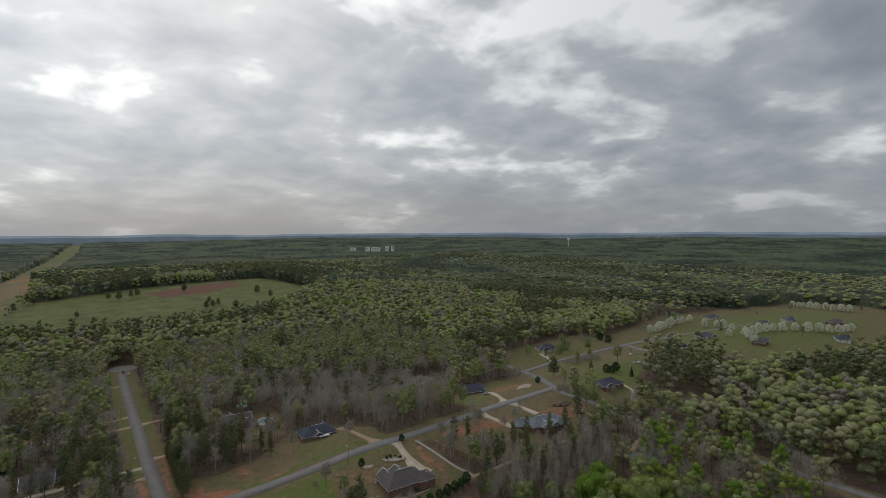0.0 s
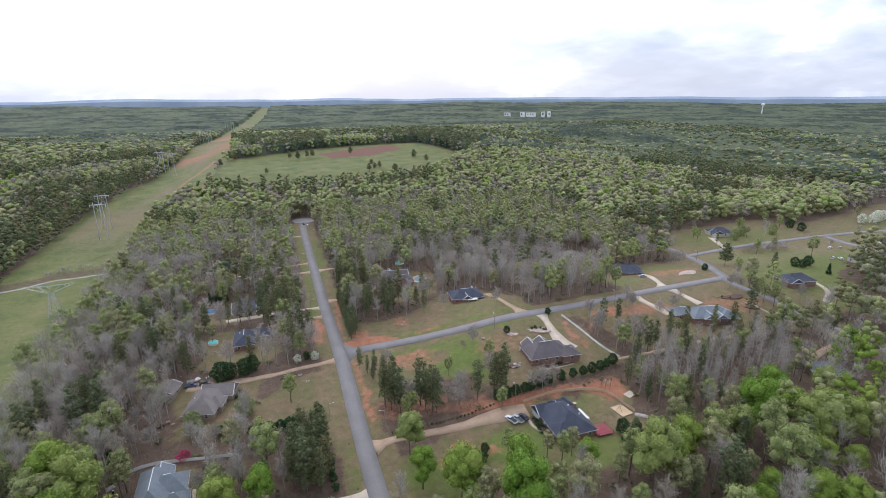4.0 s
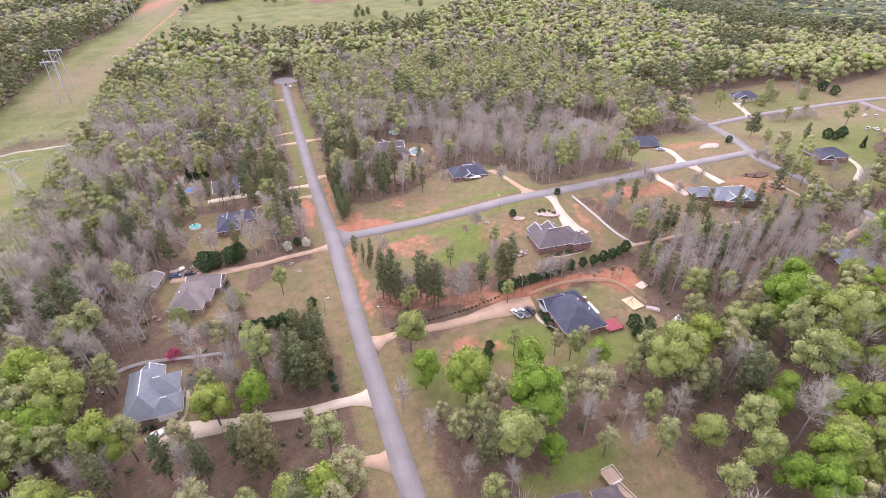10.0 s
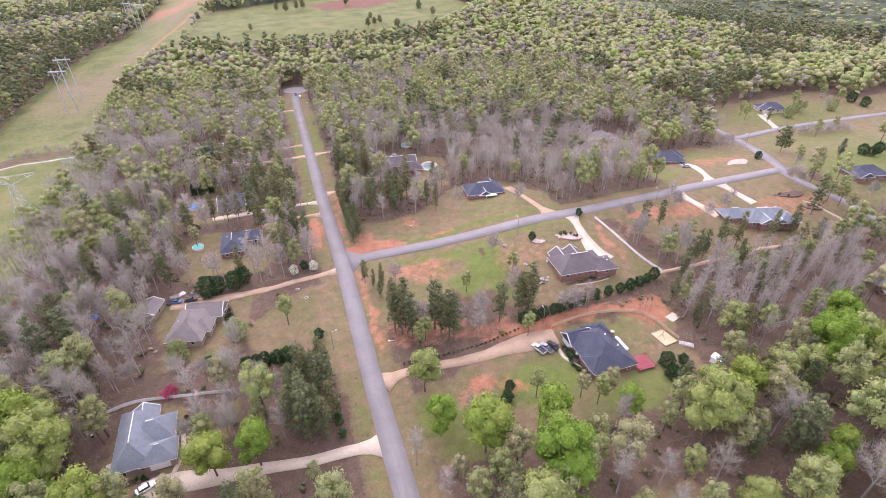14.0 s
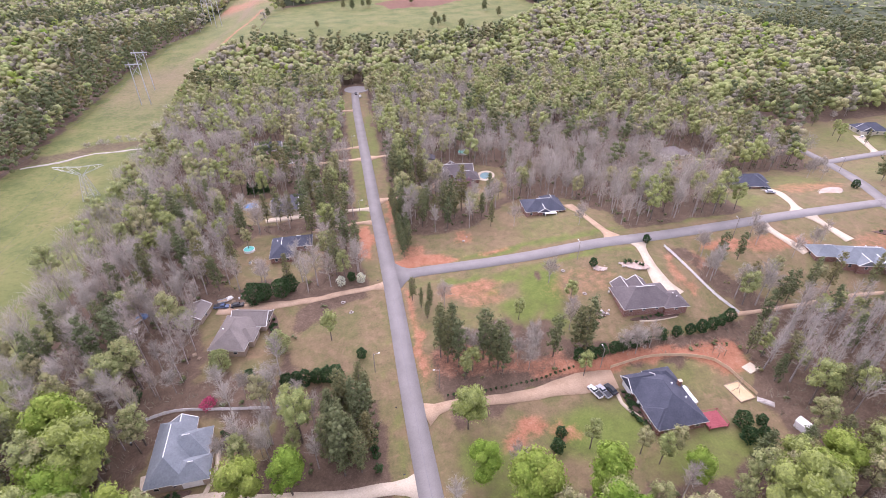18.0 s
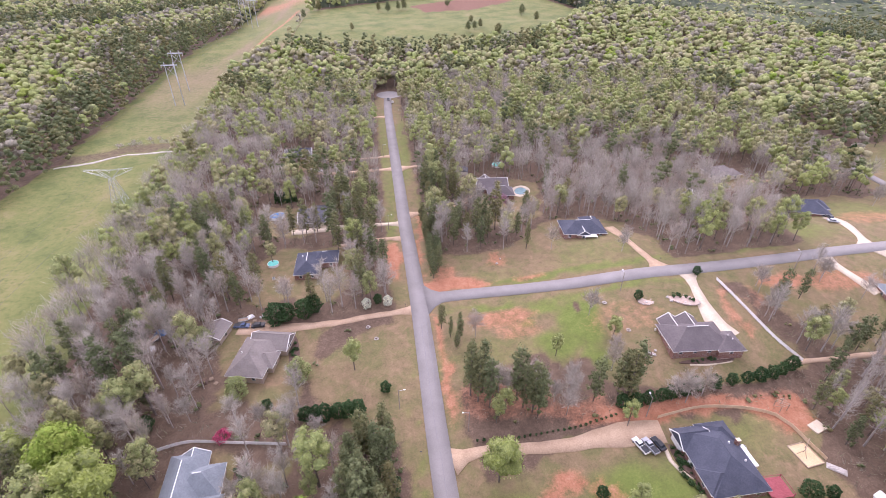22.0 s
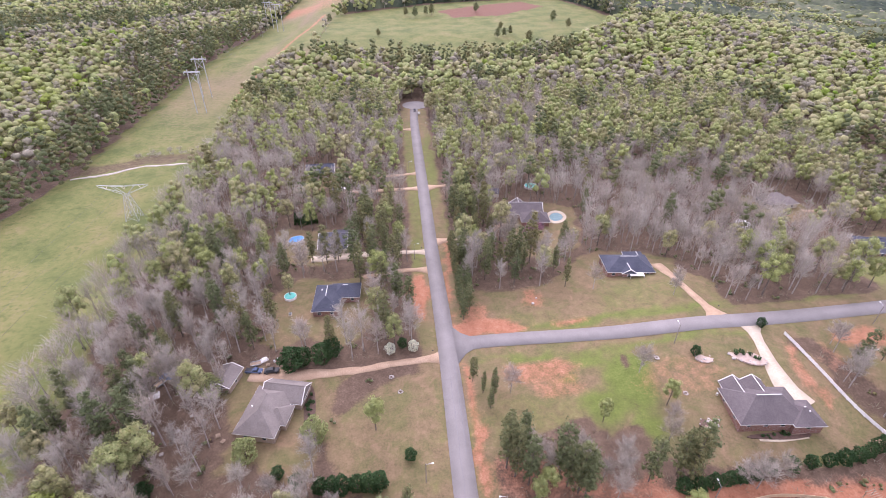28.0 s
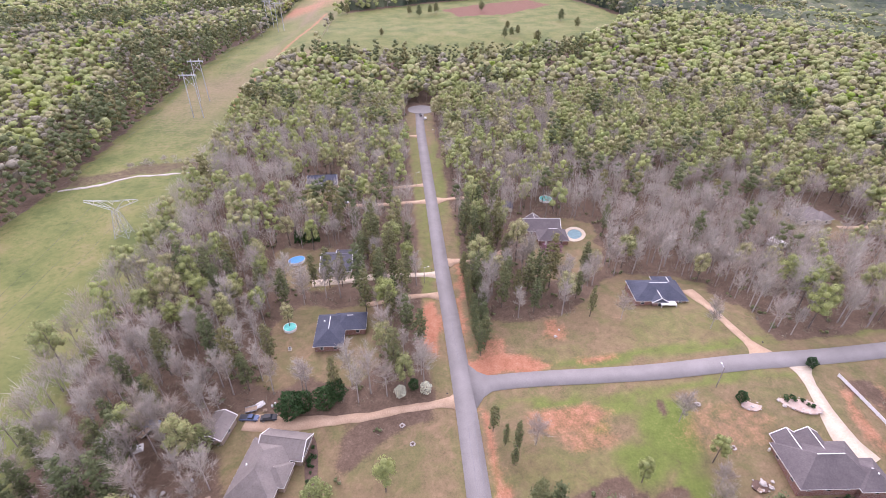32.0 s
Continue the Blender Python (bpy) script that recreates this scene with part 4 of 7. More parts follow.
ICO_V = np.array([(0, 0.526, 0.851), (0, -0.526, 0.851), (0, 0.526, -0.851), (0, -0.526, -0.851), (0.851, 0, 0.526), (-0.851, 0, 0.526), (0.851, 0, -0.526), (-0.851, 0, -0.526), (0.526, 0.851, 0), (-0.526, 0.851, 0), (0.526, -0.851, 0), (-0.526, -0.851, 0)])
ICO_F = np.array([f for f in itertools.combinations(range(12), 3) if all(np.linalg.norm(ICO_V[a] - ICO_V[b]) < 1.2 for a, b in itertools.combinations(f, 2))])
OCT_V = np.array([(1, 0, 0), (-1, 0, 0), (0, 1, 0), (0, -1, 0), (0, 0, 1), (0, 0, -1)], float)
OCT_F = np.array([f for f in itertools.product((0, 1), (2, 3), (4, 5))])


def outward(V, F):
    """Turns each corner order so that the face looks away from the middle."""
    n = np.cross(V[F[:, 1]] - V[F[:, 0]], V[F[:, 2]] - V[F[:, 0]])
    flip = (n * V[F].mean(1)).sum(1) < 0
    F = F.copy()
    F[flip] = F[flip][:, ::-1]
    return F


def halved(V, F):
    """Each face of a ball cut into four."""
    V, mid, out = [tuple(v) for v in V], {}, []

    def between_(a, b):
        k = (min(a, b), max(a, b))
        if k not in mid:
            m = np.array(V[a]) + np.array(V[b])
            V.append(tuple(m / np.linalg.norm(m)))
            mid[k] = len(V) - 1
        return mid[k]

    for a, b, c in F:
        ab, bc, ca = between_(a, b), between_(b, c), between_(c, a)
        out += [(a, ab, ca), (b, bc, ab), (c, ca, bc), (ab, bc, ca)]
    return np.array(V), np.array(out)


ICO_F, OCT_F = outward(ICO_V, ICO_F), outward(OCT_V, OCT_F)
BALL_V, BALL_F = halved(ICO_V, ICO_F)
ICO_F = ICO_F[ICO_V[ICO_F].mean(1)[:, 2] > -0.6]
BALL_F = BALL_F[BALL_V[BALL_F].mean(1)[:, 2] > -0.72]


def hulls(c, rad, rng, body=None, rough=0.2):
    """Bumpy rounded heaps round the centres c; rad: radii across and up, a row each."""
    V0, F0 = body or (BALL_V, BALL_F)
    n, k = len(c), len(V0)
    rad = np.asarray(rad, float).reshape(n, 1, -1)
    w = rng.uniform(1 - rough, 1 + rough, (n, k, 1))
    return (c[:, None] + V0[None] * w * rad).reshape(-1, 3), (F0[None] + (np.arange(n) * k)[:, None, None]).reshape(-1, 3)


def leaves_on(c, rad, n, size, rng, lift=1.0, loose=0.55):
    """Single leaf sprays, lying loosely on the heaps round c."""
    k = rng.randint(0, len(c), n)
    d = rng.normal(size=(n, 3))
    d /= np.linalg.norm(d, axis=1)[:, None]
    d[:, 2] = np.where(d[:, 2] < -0.35, -d[:, 2], d[:, 2])
    p = c[k] + d * np.asarray(rad, float)[k] * rng.uniform(0.9, 1.0 + 0.32 * lift, (n, 1))
    nrm = d + rng.normal(size=(n, 3)) * loose
    a = np.cross(nrm, rng.normal(size=(n, 3)))
    a /= np.linalg.norm(a, axis=1)[:, None] + 1e-9
    b = np.cross(nrm, a)
    b /= np.linalg.norm(b, axis=1)[:, None] + 1e-9
    s = size * rng.uniform(0.6, 1.4, (n, 1))
    V = np.stack([p + a * s, p - a * s * 0.5 + b * s * 0.85, p - a * s * 0.5 - b * s * 0.85], 1)
    return V.reshape(-1, 3), np.arange(n * 3).reshape(n, 3)


def clump_tris(c, rad, rng, fine=True, flat=0.72):
    """Uneven clumps of foliage round the centres c, each a jagged closed lump."""
    V0, F0 = (ICO_V, ICO_F) if fine else (OCT_V, OCT_F)
    n, k = len(c), len(V0)
    w = rng.uniform(0.62, 1.25, (n, k, 1)) * np.asarray(rad).reshape(n, 1, 1)
    a = rng.rand(n) * 6.283
    ca, sa_ = np.cos(a)[:, None], np.sin(a)[:, None]
    B = V0[None] * w
    B = np.stack([B[..., 0] * ca - B[..., 1] * sa_, B[..., 0] * sa_ + B[..., 1] * ca, B[..., 2] * flat], -1)
    return (c[:, None] + B).reshape(-1, 3), (F0[None] + (np.arange(n) * k)[:, None, None]).reshape(-1, 3)


def joined(*parts_):
    V, F, n = [], [], 0
    for v, f in parts_:
        V.append(v)
        F.append(f + n)
        n += len(v)
    return np.concatenate(V), np.concatenate(F)


def twig_tris(p, d, length, width, rng):
    """Thin twigs: narrow triangles from p along d."""
    n = len(p)
    d = d / np.linalg.norm(d, axis=1)[:, None]
    s = np.cross(d, rng.normal(size=(n, 3)))
    s /= np.linalg.norm(s, axis=1)[:, None]
    w = width * rng.uniform(0.6, 1.3, (n, 1)) / 2
    L = length * rng.uniform(0.6, 1.3, (n, 1))
    V = np.stack([p - s * w, p + s * w, p + d * L], 1)
    return V.reshape(-1, 3), np.arange(n * 3).reshape(n, 3)


def limbs(rng, height, bole, spread, count, radius, rise=1.0):
    """Trunk and limbs as rods; returns their bmesh and the limbs' lines."""
    bm = bmesh.new()
    lean = rng.uniform(-0.03, 0.03, 2) * height
    top = Vector((lean[0], lean[1], height * 0.82))
    mid = Vector((lean[0] * 0.4, lean[1] * 0.4, height * bole))
    add_tube(bm, (0, 0, -0.5), mid, radius, radius * 0.72, 6)
    add_tube(bm, mid, top, radius * 0.72, radius * 0.2, 5)
    lines = [(mid, top)]
    for i in range(count):
        u = (i + rng.rand() * 0.6) / count
        base = mid.lerp(top, u * 0.85)
        ang = i * 2.4 + rng.uniform(-0.4, 0.4)
        reach = spread * (1 - 0.45 * u) * rng.uniform(0.75, 1.1)
        tip = base + Vector((math.cos(ang) * reach, math.sin(ang) * reach, height * rise * (0.12 + 0.14 * rng.rand())))
        add_tube(bm, base, tip, radius * 0.34 * (1 - 0.4 * u), radius * 0.07, 4, False)
        lines.append((base, tip))
    return bm, lines


def along(lines, n, rng, lo=0.35):
    """n random spots on the limbs and their ways."""
    i = rng.randint(0, len(lines), n)
    u = rng.uniform(lo, 1.0, n)
    a = np.array([l[0] for l in lines])[i]
    b = np.array([l[1] for l in lines])[i]
    return a + (b - a) * u[:, None], b - a


def to_me(name, bm, mat):
    me = bpy.data.meshes.new(name)
    bm.to_mesh(me)
    bm.free()
    me.materials.append(mat)
    return me


def heaps(rng, n, spread, lo, hi, size):
    """Centres and radii of the rounded heaps, at the limbs' ends, that make up a broad crown."""
    u = (np.arange(n) + rng.uniform(0.1, 0.9, n)) / n
    a = np.arange(n) * 2.4 + rng.uniform(-0.6, 0.6, n)
    wide = np.sqrt(np.clip(1 - ((u - 0.3) / 0.76) ** 2, 0.02, 1))
    r = 0.68 * spread * wide * np.sqrt(rng.uniform(0.3, 1.0, n))
    across = spread * size * rng.uniform(0.75, 1.25, n)
    up = across * rng.uniform(0.8, 1.15, n)
    c = np.stack([np.cos(a) * r, np.sin(a) * r, lo + up * 0.7 + (hi - lo - up * 1.6) * u], 1)
    return c, np.stack([across, across, up], 1)


def broadleaf(seed, height, spread, leaves, size, mat, bark, n=9, bole=0.3, name="crown", thick=0.38, core=0.86):
    rng = np.random.RandomState(seed)
    bm, lines = limbs(rng, height, bole, spread, 11, 0.017 * height)
    c, rad = heaps(rng, n, spread, height * (bole + 0.06), height, thick)
    p, d = along(lines, 130, rng, 0.3)
    twigs = twig_tris(p, d / np.linalg.norm(d, axis=1)[:, None] + rng.normal(size=d.shape) * 0.5 + (0, 0, 0.5), spread * 0.4, 0.08, rng)
    V, F = joined(hulls(c, rad * core, rng, (ICO_V, ICO_F) if n > 12 else None), leaves_on(c, rad, leaves, size, rng), twigs)
    return to_me("trunk", bm, bark), np_mesh(name, V, F, mat, None, True)


def bare(seed, height, spread, twigs, mat=None, bark=None, bole=0.34, rise=0.8, count=15):
    rng = np.random.RandomState(seed)
    bm, lines = limbs(rng, height, bole, spread, count, 0.012 * height, rise)
    p, d = along(lines, twigs, rng, 0.2)
    dl = np.linalg.norm(d, axis=1)[:, None]
    way = d / dl * 0.7 + rng.normal(size=d.shape) * 0.6 + (0, 0, 0.35)
    V, F = twig_tris(p + rng.normal(size=p.shape) * 0.3, way, spread * 0.55, 0.085, rng)
    return to_me("trunk", bm, bark or M_PALEBARK), np_mesh("crown", V, F, mat or M_TWIG)


def pine(seed, height, spread, per=26):
    """A loblolly pine: bare lower trunk, uneven tiers of puffs, a rounded top."""
    rng = np.random.RandomState(seed)
    bm = bmesh.new()
    lean = Vector((rng.uniform(-0.4, 0.4), rng.uniform(-0.4, 0.4), height * 0.96))
    add_tube(bm, (0, 0, -0.5), lean, 0.012 * height, 0.04, 6)
    q, rq = [], []
    z = height * 0.2
    while z < height * 0.98:
        u = (z - height * 0.2) / (height * 0.78)
        r = spread * math.sqrt(max(0.03, 1 - ((u - 0.22) / 0.80) ** 2)) * rng.uniform(0.55, 1.1)
        a0 = rng.rand() * 6.28
        n = 3 if u < 0.15 else 5 if u < 0.55 else 4 if u < 0.8 else 2
        for i in range(n):
            a = a0 + i * 6.283 / n + rng.uniform(-0.5, 0.5)
            rr = r * rng.uniform(0.35, 1.0)
            tip = Vector((math.cos(a) * rr + lean.x * u, math.sin(a) * rr + lean.y * u, z + 0.2 * rr + rng.uniform(-0.5, 0.5)))
            add_tube(bm, (lean.x * u * 0.6, lean.y * u * 0.6, z - 0.2 * rr), tip, 0.06, 0.02, 3, False)
            q.append(np.array(tip))
            w = spread * rng.uniform(0.24, 0.40)
            rq.append((w, w, w * 0.8))
        z += height * 0.064
    q, rq = np.array(q), np.array(rq)
    V, F = joined(hulls(q, rq * 0.62, rng, (ICO_V, ICO_F), 0.3), leaves_on(q, rq, per * len(q), 0.27, rng, 1.5, 1.1))
    return to_me("trunk", bm, M_BARK), np_mesh("crown", V, F, M_PINE, None, True)


def bushy(seed, w, h, n, size, mat, cone=False):
    """A shrub or hedge plant, leafy from the ground."""
    rng = np.random.RandomState(seed)
    bm = bmesh.new()
    add_tube(bm, (0, 0, -0.3), (0, 0, h * 0.7), 0.08 + 0.02 * w, 0.03, 5)
    z = rng.rand(n) ** (1.3 if cone else 0.9)
    r = (1 - z) ** 0.8 if cone else np.sqrt(np.clip(1 - (2 * z * 0.92 - 0.84) ** 2, 0.05, 1))
    a = rng.rand(n) * 6.283
    lump = 0.82 + 0.24 * np.sin(a * 3 + seed) * np.sin(z * 7 + seed)
    rr = r * (w / 2) * lump * rng.uniform(0.7, 1.04, n)
    V, F = leaf_quads(np.stack([np.cos(a) * rr, np.sin(a) * rr, 0.15 + z * h * 0.95], 1), size, rng, 0.8)
    return to_me("trunk", bm, M_BARK), np_mesh("crown", V, F, mat)


def make_tree(name, meshes, x, y, s=1.0, rz=0.0, label="", category="tree", group=""):
    e = new(name)
    e.empty_display_size = 0.3
    e.matrix_world = pose(x, y, gzf(x, y), 0, 0, rz) @ Matrix.Scale(s, 4)
    for n, me in zip(("trunk", "crown"), meshes):
        o = new(n, me)
        o.parent = e
    return tagged(e, label, category, group)


V_LEAF = [broadleaf(11 + i, (17, 19, 16, 18)[i], (4.2, 5.0, 4.6, 4.4)[i], 1250, 0.27, M_LEAF, M_BARK, 15, 0.32, "crown", 0.29, 0.76) for i in range(4)]
V_BRIGHT = [broadleaf(31 + i, (17, 19, 16)[i], (5.0, 5.8, 5.2)[i], 1900, 0.29, M_BRIGHT, M_BARK, 11, 0.28, "crown", 0.42) for i in range(3)]
V_BARE = [bare(51 + i, (18, 20, 17, 19)[i], (2.9, 3.3, 3.7, 2.8)[i], 900) for i in range(4)]
V_PINE = [pine(71 + i, (20, 22, 18, 21)[i], (2.9, 3.3, 2.8, 2.4)[i], 21) for i in range(4)]

V_BROAD = [pine(79 + i, 15, 5.6 - i, 26) for i in range(2)]
V_POLE = [bare(61 + i, (20, 18, 22)[i], (2.3, 1.9, 2.6)[i], 420, None, None, 0.25, 0.35, 24) for i in range(3)]

KINDS = {
    "leaf": (V_LEAF, "leafing_tree", "tall hardwood tree with thin yellow-green spring leaves"),
    "bright": (V_BRIGHT, "green_tree", "broad tree in dense fresh green leaf"),
    "bare": (V_BARE, "bare_tree", "leafless grey hardwood tree with fine twigs"),
    "pine": (V_PINE, "pine_tree", "tall dark green pine with a bare lower trunk"),
}


def open_land(x, y):
    """True where no wood grows: roads, lots, corridor and field."""
    free = np.zeros(np.shape(x), bool)
    for pts in LAWNS + [CORRIDOR, FIELD]:
        free |= poly_sd(x, y, pts) > -1.0
    for line, w in ((MAIN, 11), (EAST, 9), (NORTH, 8), (SOUTH, 8), (FAR_E, 14), (FAR_S, 10)):
        free |= seg_dist(x, y, line) < w
    for line, w, _k in DRIVES.values():
        free |= seg_dist(x, y, line) < 0.6 * max(w) + 1.6
    free |= np.hypot(x - CDS[0], y - CDS[1]) < 15
    return free


PINE_STANDS = [(20, 44, 20, 8, 0.7), (12, 78, 8, 14, 0.6), (-36, 74, 9, 22, 0.5), (-30, 44, 6, 22, 0.5), (118, -54, 10, 6, 0.5), (186, -60, 14, 6, 0.4), (8, 104, 9, 34, 0.6), (-26, -72, 9, 12, 0.9),
               (80, 130, 40, 30, 0.12), (96, -95, 12, 10, 0.6), (-55, 115, 22, 10, 0.7), (-8, 318, 60, 14, 0.7), (-104, -28, 14, 20, 0.4), (-92, 6, 10, 16, 0.35), (-100, 60, 14, 20, 0.3), (-100, -64, 12, 9, 0.3)]


def wood_mix(x, y, r):
    """Which kind grows at a place; r: a random number for each."""
    pines = vnoise(x, y, 38, 41) + 0.25 * (vnoise(x, y, 11, 42) - 0.5)
    leafy_n = vnoise(x, y, 55, 43)
    se = sstep(70, 88, -y) * sstep(-10, 25, x)                    # fresh green woods south of the lots
    sw = np.maximum(sstep(82, 100, -y) * sstep(0, 20, -x), sstep(84, 92, -x) * sstep(48, 60, -y))
    north = sstep(190, 260, y)
    west = sstep(20, 45, -x) * (1 - sstep(170, 230, y)) * sstep(-60, -30, y)
    kind = np.full(np.shape(x), "bare", dtype=object)
    p_pine = np.where(pines > 0.76, 0.5 - 0.3 * sstep(80, 120, y), 0.03) * (1 - 0.75 * west)
    for cx, cy, rx, ry, a in PINE_STANDS:
        p_pine = np.maximum(p_pine, a * soft_ellipse(x, y, cx, cy, rx, ry))
    p_leaf = 0.24 + 0.30 * sstep(100, 170, y) + 0.24 * (leafy_n > 0.5) - 0.16 * west - 0.3 * soft_ellipse(x, y, 110, 105, 75, 60, 0.5)
    p_bright = np.clip(0.44 * se + 0.34 * sw, 0, 0.7) * (0.5 + vnoise(x, y, 24, 47))
    grey = soft_ellipse(x, y, 150, -68, 50, 15)                   # a stand of bare trees on the slope
    p_pine, p_leaf, p_bright = p_pine * (1 - 0.6 * grey), p_leaf * (1 - 0.75 * grey), p_bright * (1 - 0.95 * grey)
    kind = np.where(r < p_pine, "pine", np.where(r < p_pine + (1 - p_pine) * p_bright, "bright", np.where(r < p_pine + (1 - p_pine) * (p_bright + p_leaf), "leaf", "bare")))
    return kind


def jitter_grid(x0, x1, y0, y1, step, rng):
    xs, ys = np.meshgrid(np.arange(x0, x1, step), np.arange(y0, y1, step))
    xs = xs.ravel() + rng.uniform(-0.45, 0.45, xs.size) * step
    ys = ys.ravel() + rng.uniform(-0.45, 0.45, ys.size) * step
    return xs, ys


# trees that stand out: place and size
BRIGHTS = [(6.5, -72.0, 1.0), (6.5, -88.3, 0.83), (16.3, -96.5, 1.21), (35.1, -97.2, 1.12), (29.6, -111.6, 1.35), (21.0, -117.9, 1.18), (29.5, -122.3, 0.7), (72.9, -112.1, 1.35), (92.5, -103.9, 1.05), (68.7, -131.3, 0.85),
           (123.3, -102.0, 1.28), (138.3, -112.4, 1.35), (-96.9, -61.5, 1.35), (-86.8, -71.7, 1.35), (-51.3, -82.2, 1.0), (-40.6, -82.4, 0.98), (-76.4, -87.7, 1.06), (-90.3, -79.7, 1.19)]
LEAFS = [(21.8, -103.9, 0.98), (47.6, -112.7, 1.11), (80.0, -133.7, 1.22), (57.6, -129.0, 0.84), (117.4, -112.4, 1.35), (110.0, -124.9, 1.35), (44.0, -124.4, 0.72), (41.7, -108.9, 0.72), (-71.3, -86.8, 1.0), (-38.9, -67.8, 1.14),
         (-23.4, -102.7, 1.13), (-57.9, -92.0, 0.94), (61.3, -119.2, 0.77), (102.1, -104.8, 1.06), (7.2, -102.3, 0.64), (-27.3, -92.4, 0.51), (65.4, -105.5, 0.71), (15.9, -106.9, 0.76)]
BARES = [(92.4, -115.8, 1.19), (95.3, -137.4, 1.3), (-87.8, -51.6, 1.2), (-54.2, -68.9, 1.0), (-46.9, -72.0, 0.96), (-2.3, -94.6, 0.78), (16.2, -86.5, 0.72), (53.6, -101.5, 0.85), (-75.5, -40.3, 1.08), (-87.9, -31.2, 1.2), (66.8, -122.7, 1.02), (2, -107, 0.85), (51.4, -126.9, 0.84)]
YARD_PINES = [(-60.5, 57.2, 0.8), (-54.5, 56.7, 0.85), (-49.6, 57.0, 0.9), (-36.5, 58.0, 0.9), (-29.4, 58.9, 0.85), (-25.8, 43.5, 0.9), (-29.0, 40.4, 0.85), (-27.2, 88.0, 0.85), (-23.3, 80.8, 0.8), (-54.4, 100.4, 0.95), (-47.6, 101.0, 0.95),
              (4.8, 101.6, 0.9), (10.5, 113.9, 0.9), (18.7, 110.1, 0.85), (3.7, 79.3, 0.8), (11.8, 81.4, 0.85), (14.1, 48.4, 0.85), (26.6, 42.0, 0.7), (39.2, 40.0, 0.7), (40.5, 28.1, 0.65), (47.8, 53.9, 0.6), (21.6, 33.7, 0.7), (68.8, 91.6, 0.85)]
STANDOUT = np.array([q[:2] for q in BRIGHTS + LEAFS + BARES + YARD_PINES])

# woods near the road: trees of their own, the nearest of each kind; the rest joined
rng = np.random.RandomState(7)
nx, ny = jitter_grid(-150, 250, -185, 300, 5.7, rng)
ok = ~open_land(nx, ny) & (rng.rand(len(nx)) < 0.9 - 0.2 * sstep(78, 95, -ny))
for sx, sy in STANDOUT:
    ok &= np.hypot(nx - sx, ny - sy) > 5.0
# thin ground between the two western houses, and open views over the yards
ok &= ~((nx > -78) & (nx < -44) & (ny > -58) & (ny < -40) & (rng.rand(len(nx)) < 0.75))
ok &= ~((np.hypot(nx + 66, ny + 46) < 7) | (np.hypot(nx - 96, ny + 76) < 9))
for x0, x1, y0, y1 in ((40, 112, -64, -44), (-4, 50, -62, -34), (-46, -12, -60, -38), (-34, -12, -84, -56)):
    ok &= ~((nx > x0) & (nx < x1) & (ny > y0) & (ny < y1))
ok &= ~((nx > -84) & (nx < -14) & (ny > -112) & (ny < -84) & (rng.rand(len(nx)) < 0.65))
slope = soft_ellipse(nx, ny, 145, -67, 46, 18, 0.1) > 0.5
ok &= ~slope
ok &= ~((nx > 96) & (nx < 215) & (ny > -106) & (ny < -84) & (rng.rand(len(nx)) < 0.5))
ok &= ~((nx > 150) & (nx < 184) & (ny > 46) & (ny < 82) & (rng.rand(len(nx)) < 0.6))
nx, ny = nx[ok], ny[ok]
nk = wood_mix(nx, ny, rng.rand(len(nx)))
near = np.hypot((nx - 5) * 0.8, (ny + 25) * 0.9)
single = np.zeros(len(nx), bool)
for kind in KINDS:
    i = np.where(nk == kind)[0]
    single[i[np.argsort(near[i])[:{"bright": 110, "leaf": 125, "bare": 200, "pine": 110}[kind]]]] = True
for i in np.where(single)[0]:
    vs, nm, lab = KINDS[nk[i]]
    make_tree(nm, vs[rng.randint(len(vs))], nx[i], ny[i], rng.uniform(0.72, 1.12), rng.uniform(0, 360), lab, "tree", nm.replace("_", " ") + "s in the woods")

# tall, slim bare trees on the slope behind the long house
qx, qy = jitter_grid(98, 200, -86, -46, 4.5, rng)
for x, y in zip(qx, qy):
    q, turn, size = rng.rand(), rng.uniform(0, 360), rng.uniform(0.7, 1.1)
    if soft_ellipse(x, y, 145, -67, 46, 18, 0.1) < 0.5 or open_land(np.array([x]), np.array([y]))[0] or q > 0.92:
        continue
    if q < 0.64:
        make_tree("bare_tree", V_POLE[rng.randint(3)], x, y, size, turn, "tall slim bare tree with a pale straight trunk", "tree", "bare trees on the slope")
    elif q < 0.80:
        make_tree("pine_tree", V_PINE[rng.randint(4)], x, y, size * 0.72, turn, "slim young pine among bare trees", "tree", "pines on the slope")
    else:
        make_tree("leafing_tree", V_LEAF[rng.randint(4)], x, y, size * 0.6, turn, "small yellow-green tree among bare trees", "tree", "leafing trees on the slope")

for spots, kind in ((BRIGHTS, "bright"), (LEAFS, "leaf"), (BARES, "bare"), (YARD_PINES, "pine")):
    vs, nm, lab = KINDS[kind]
    for k, (x, y, s) in enumerate(spots):
        make_tree(nm, vs[k % len(vs)], x, y, s, k * 77.0, lab, "tree", nm.replace("_", " ") + "s that stand out")


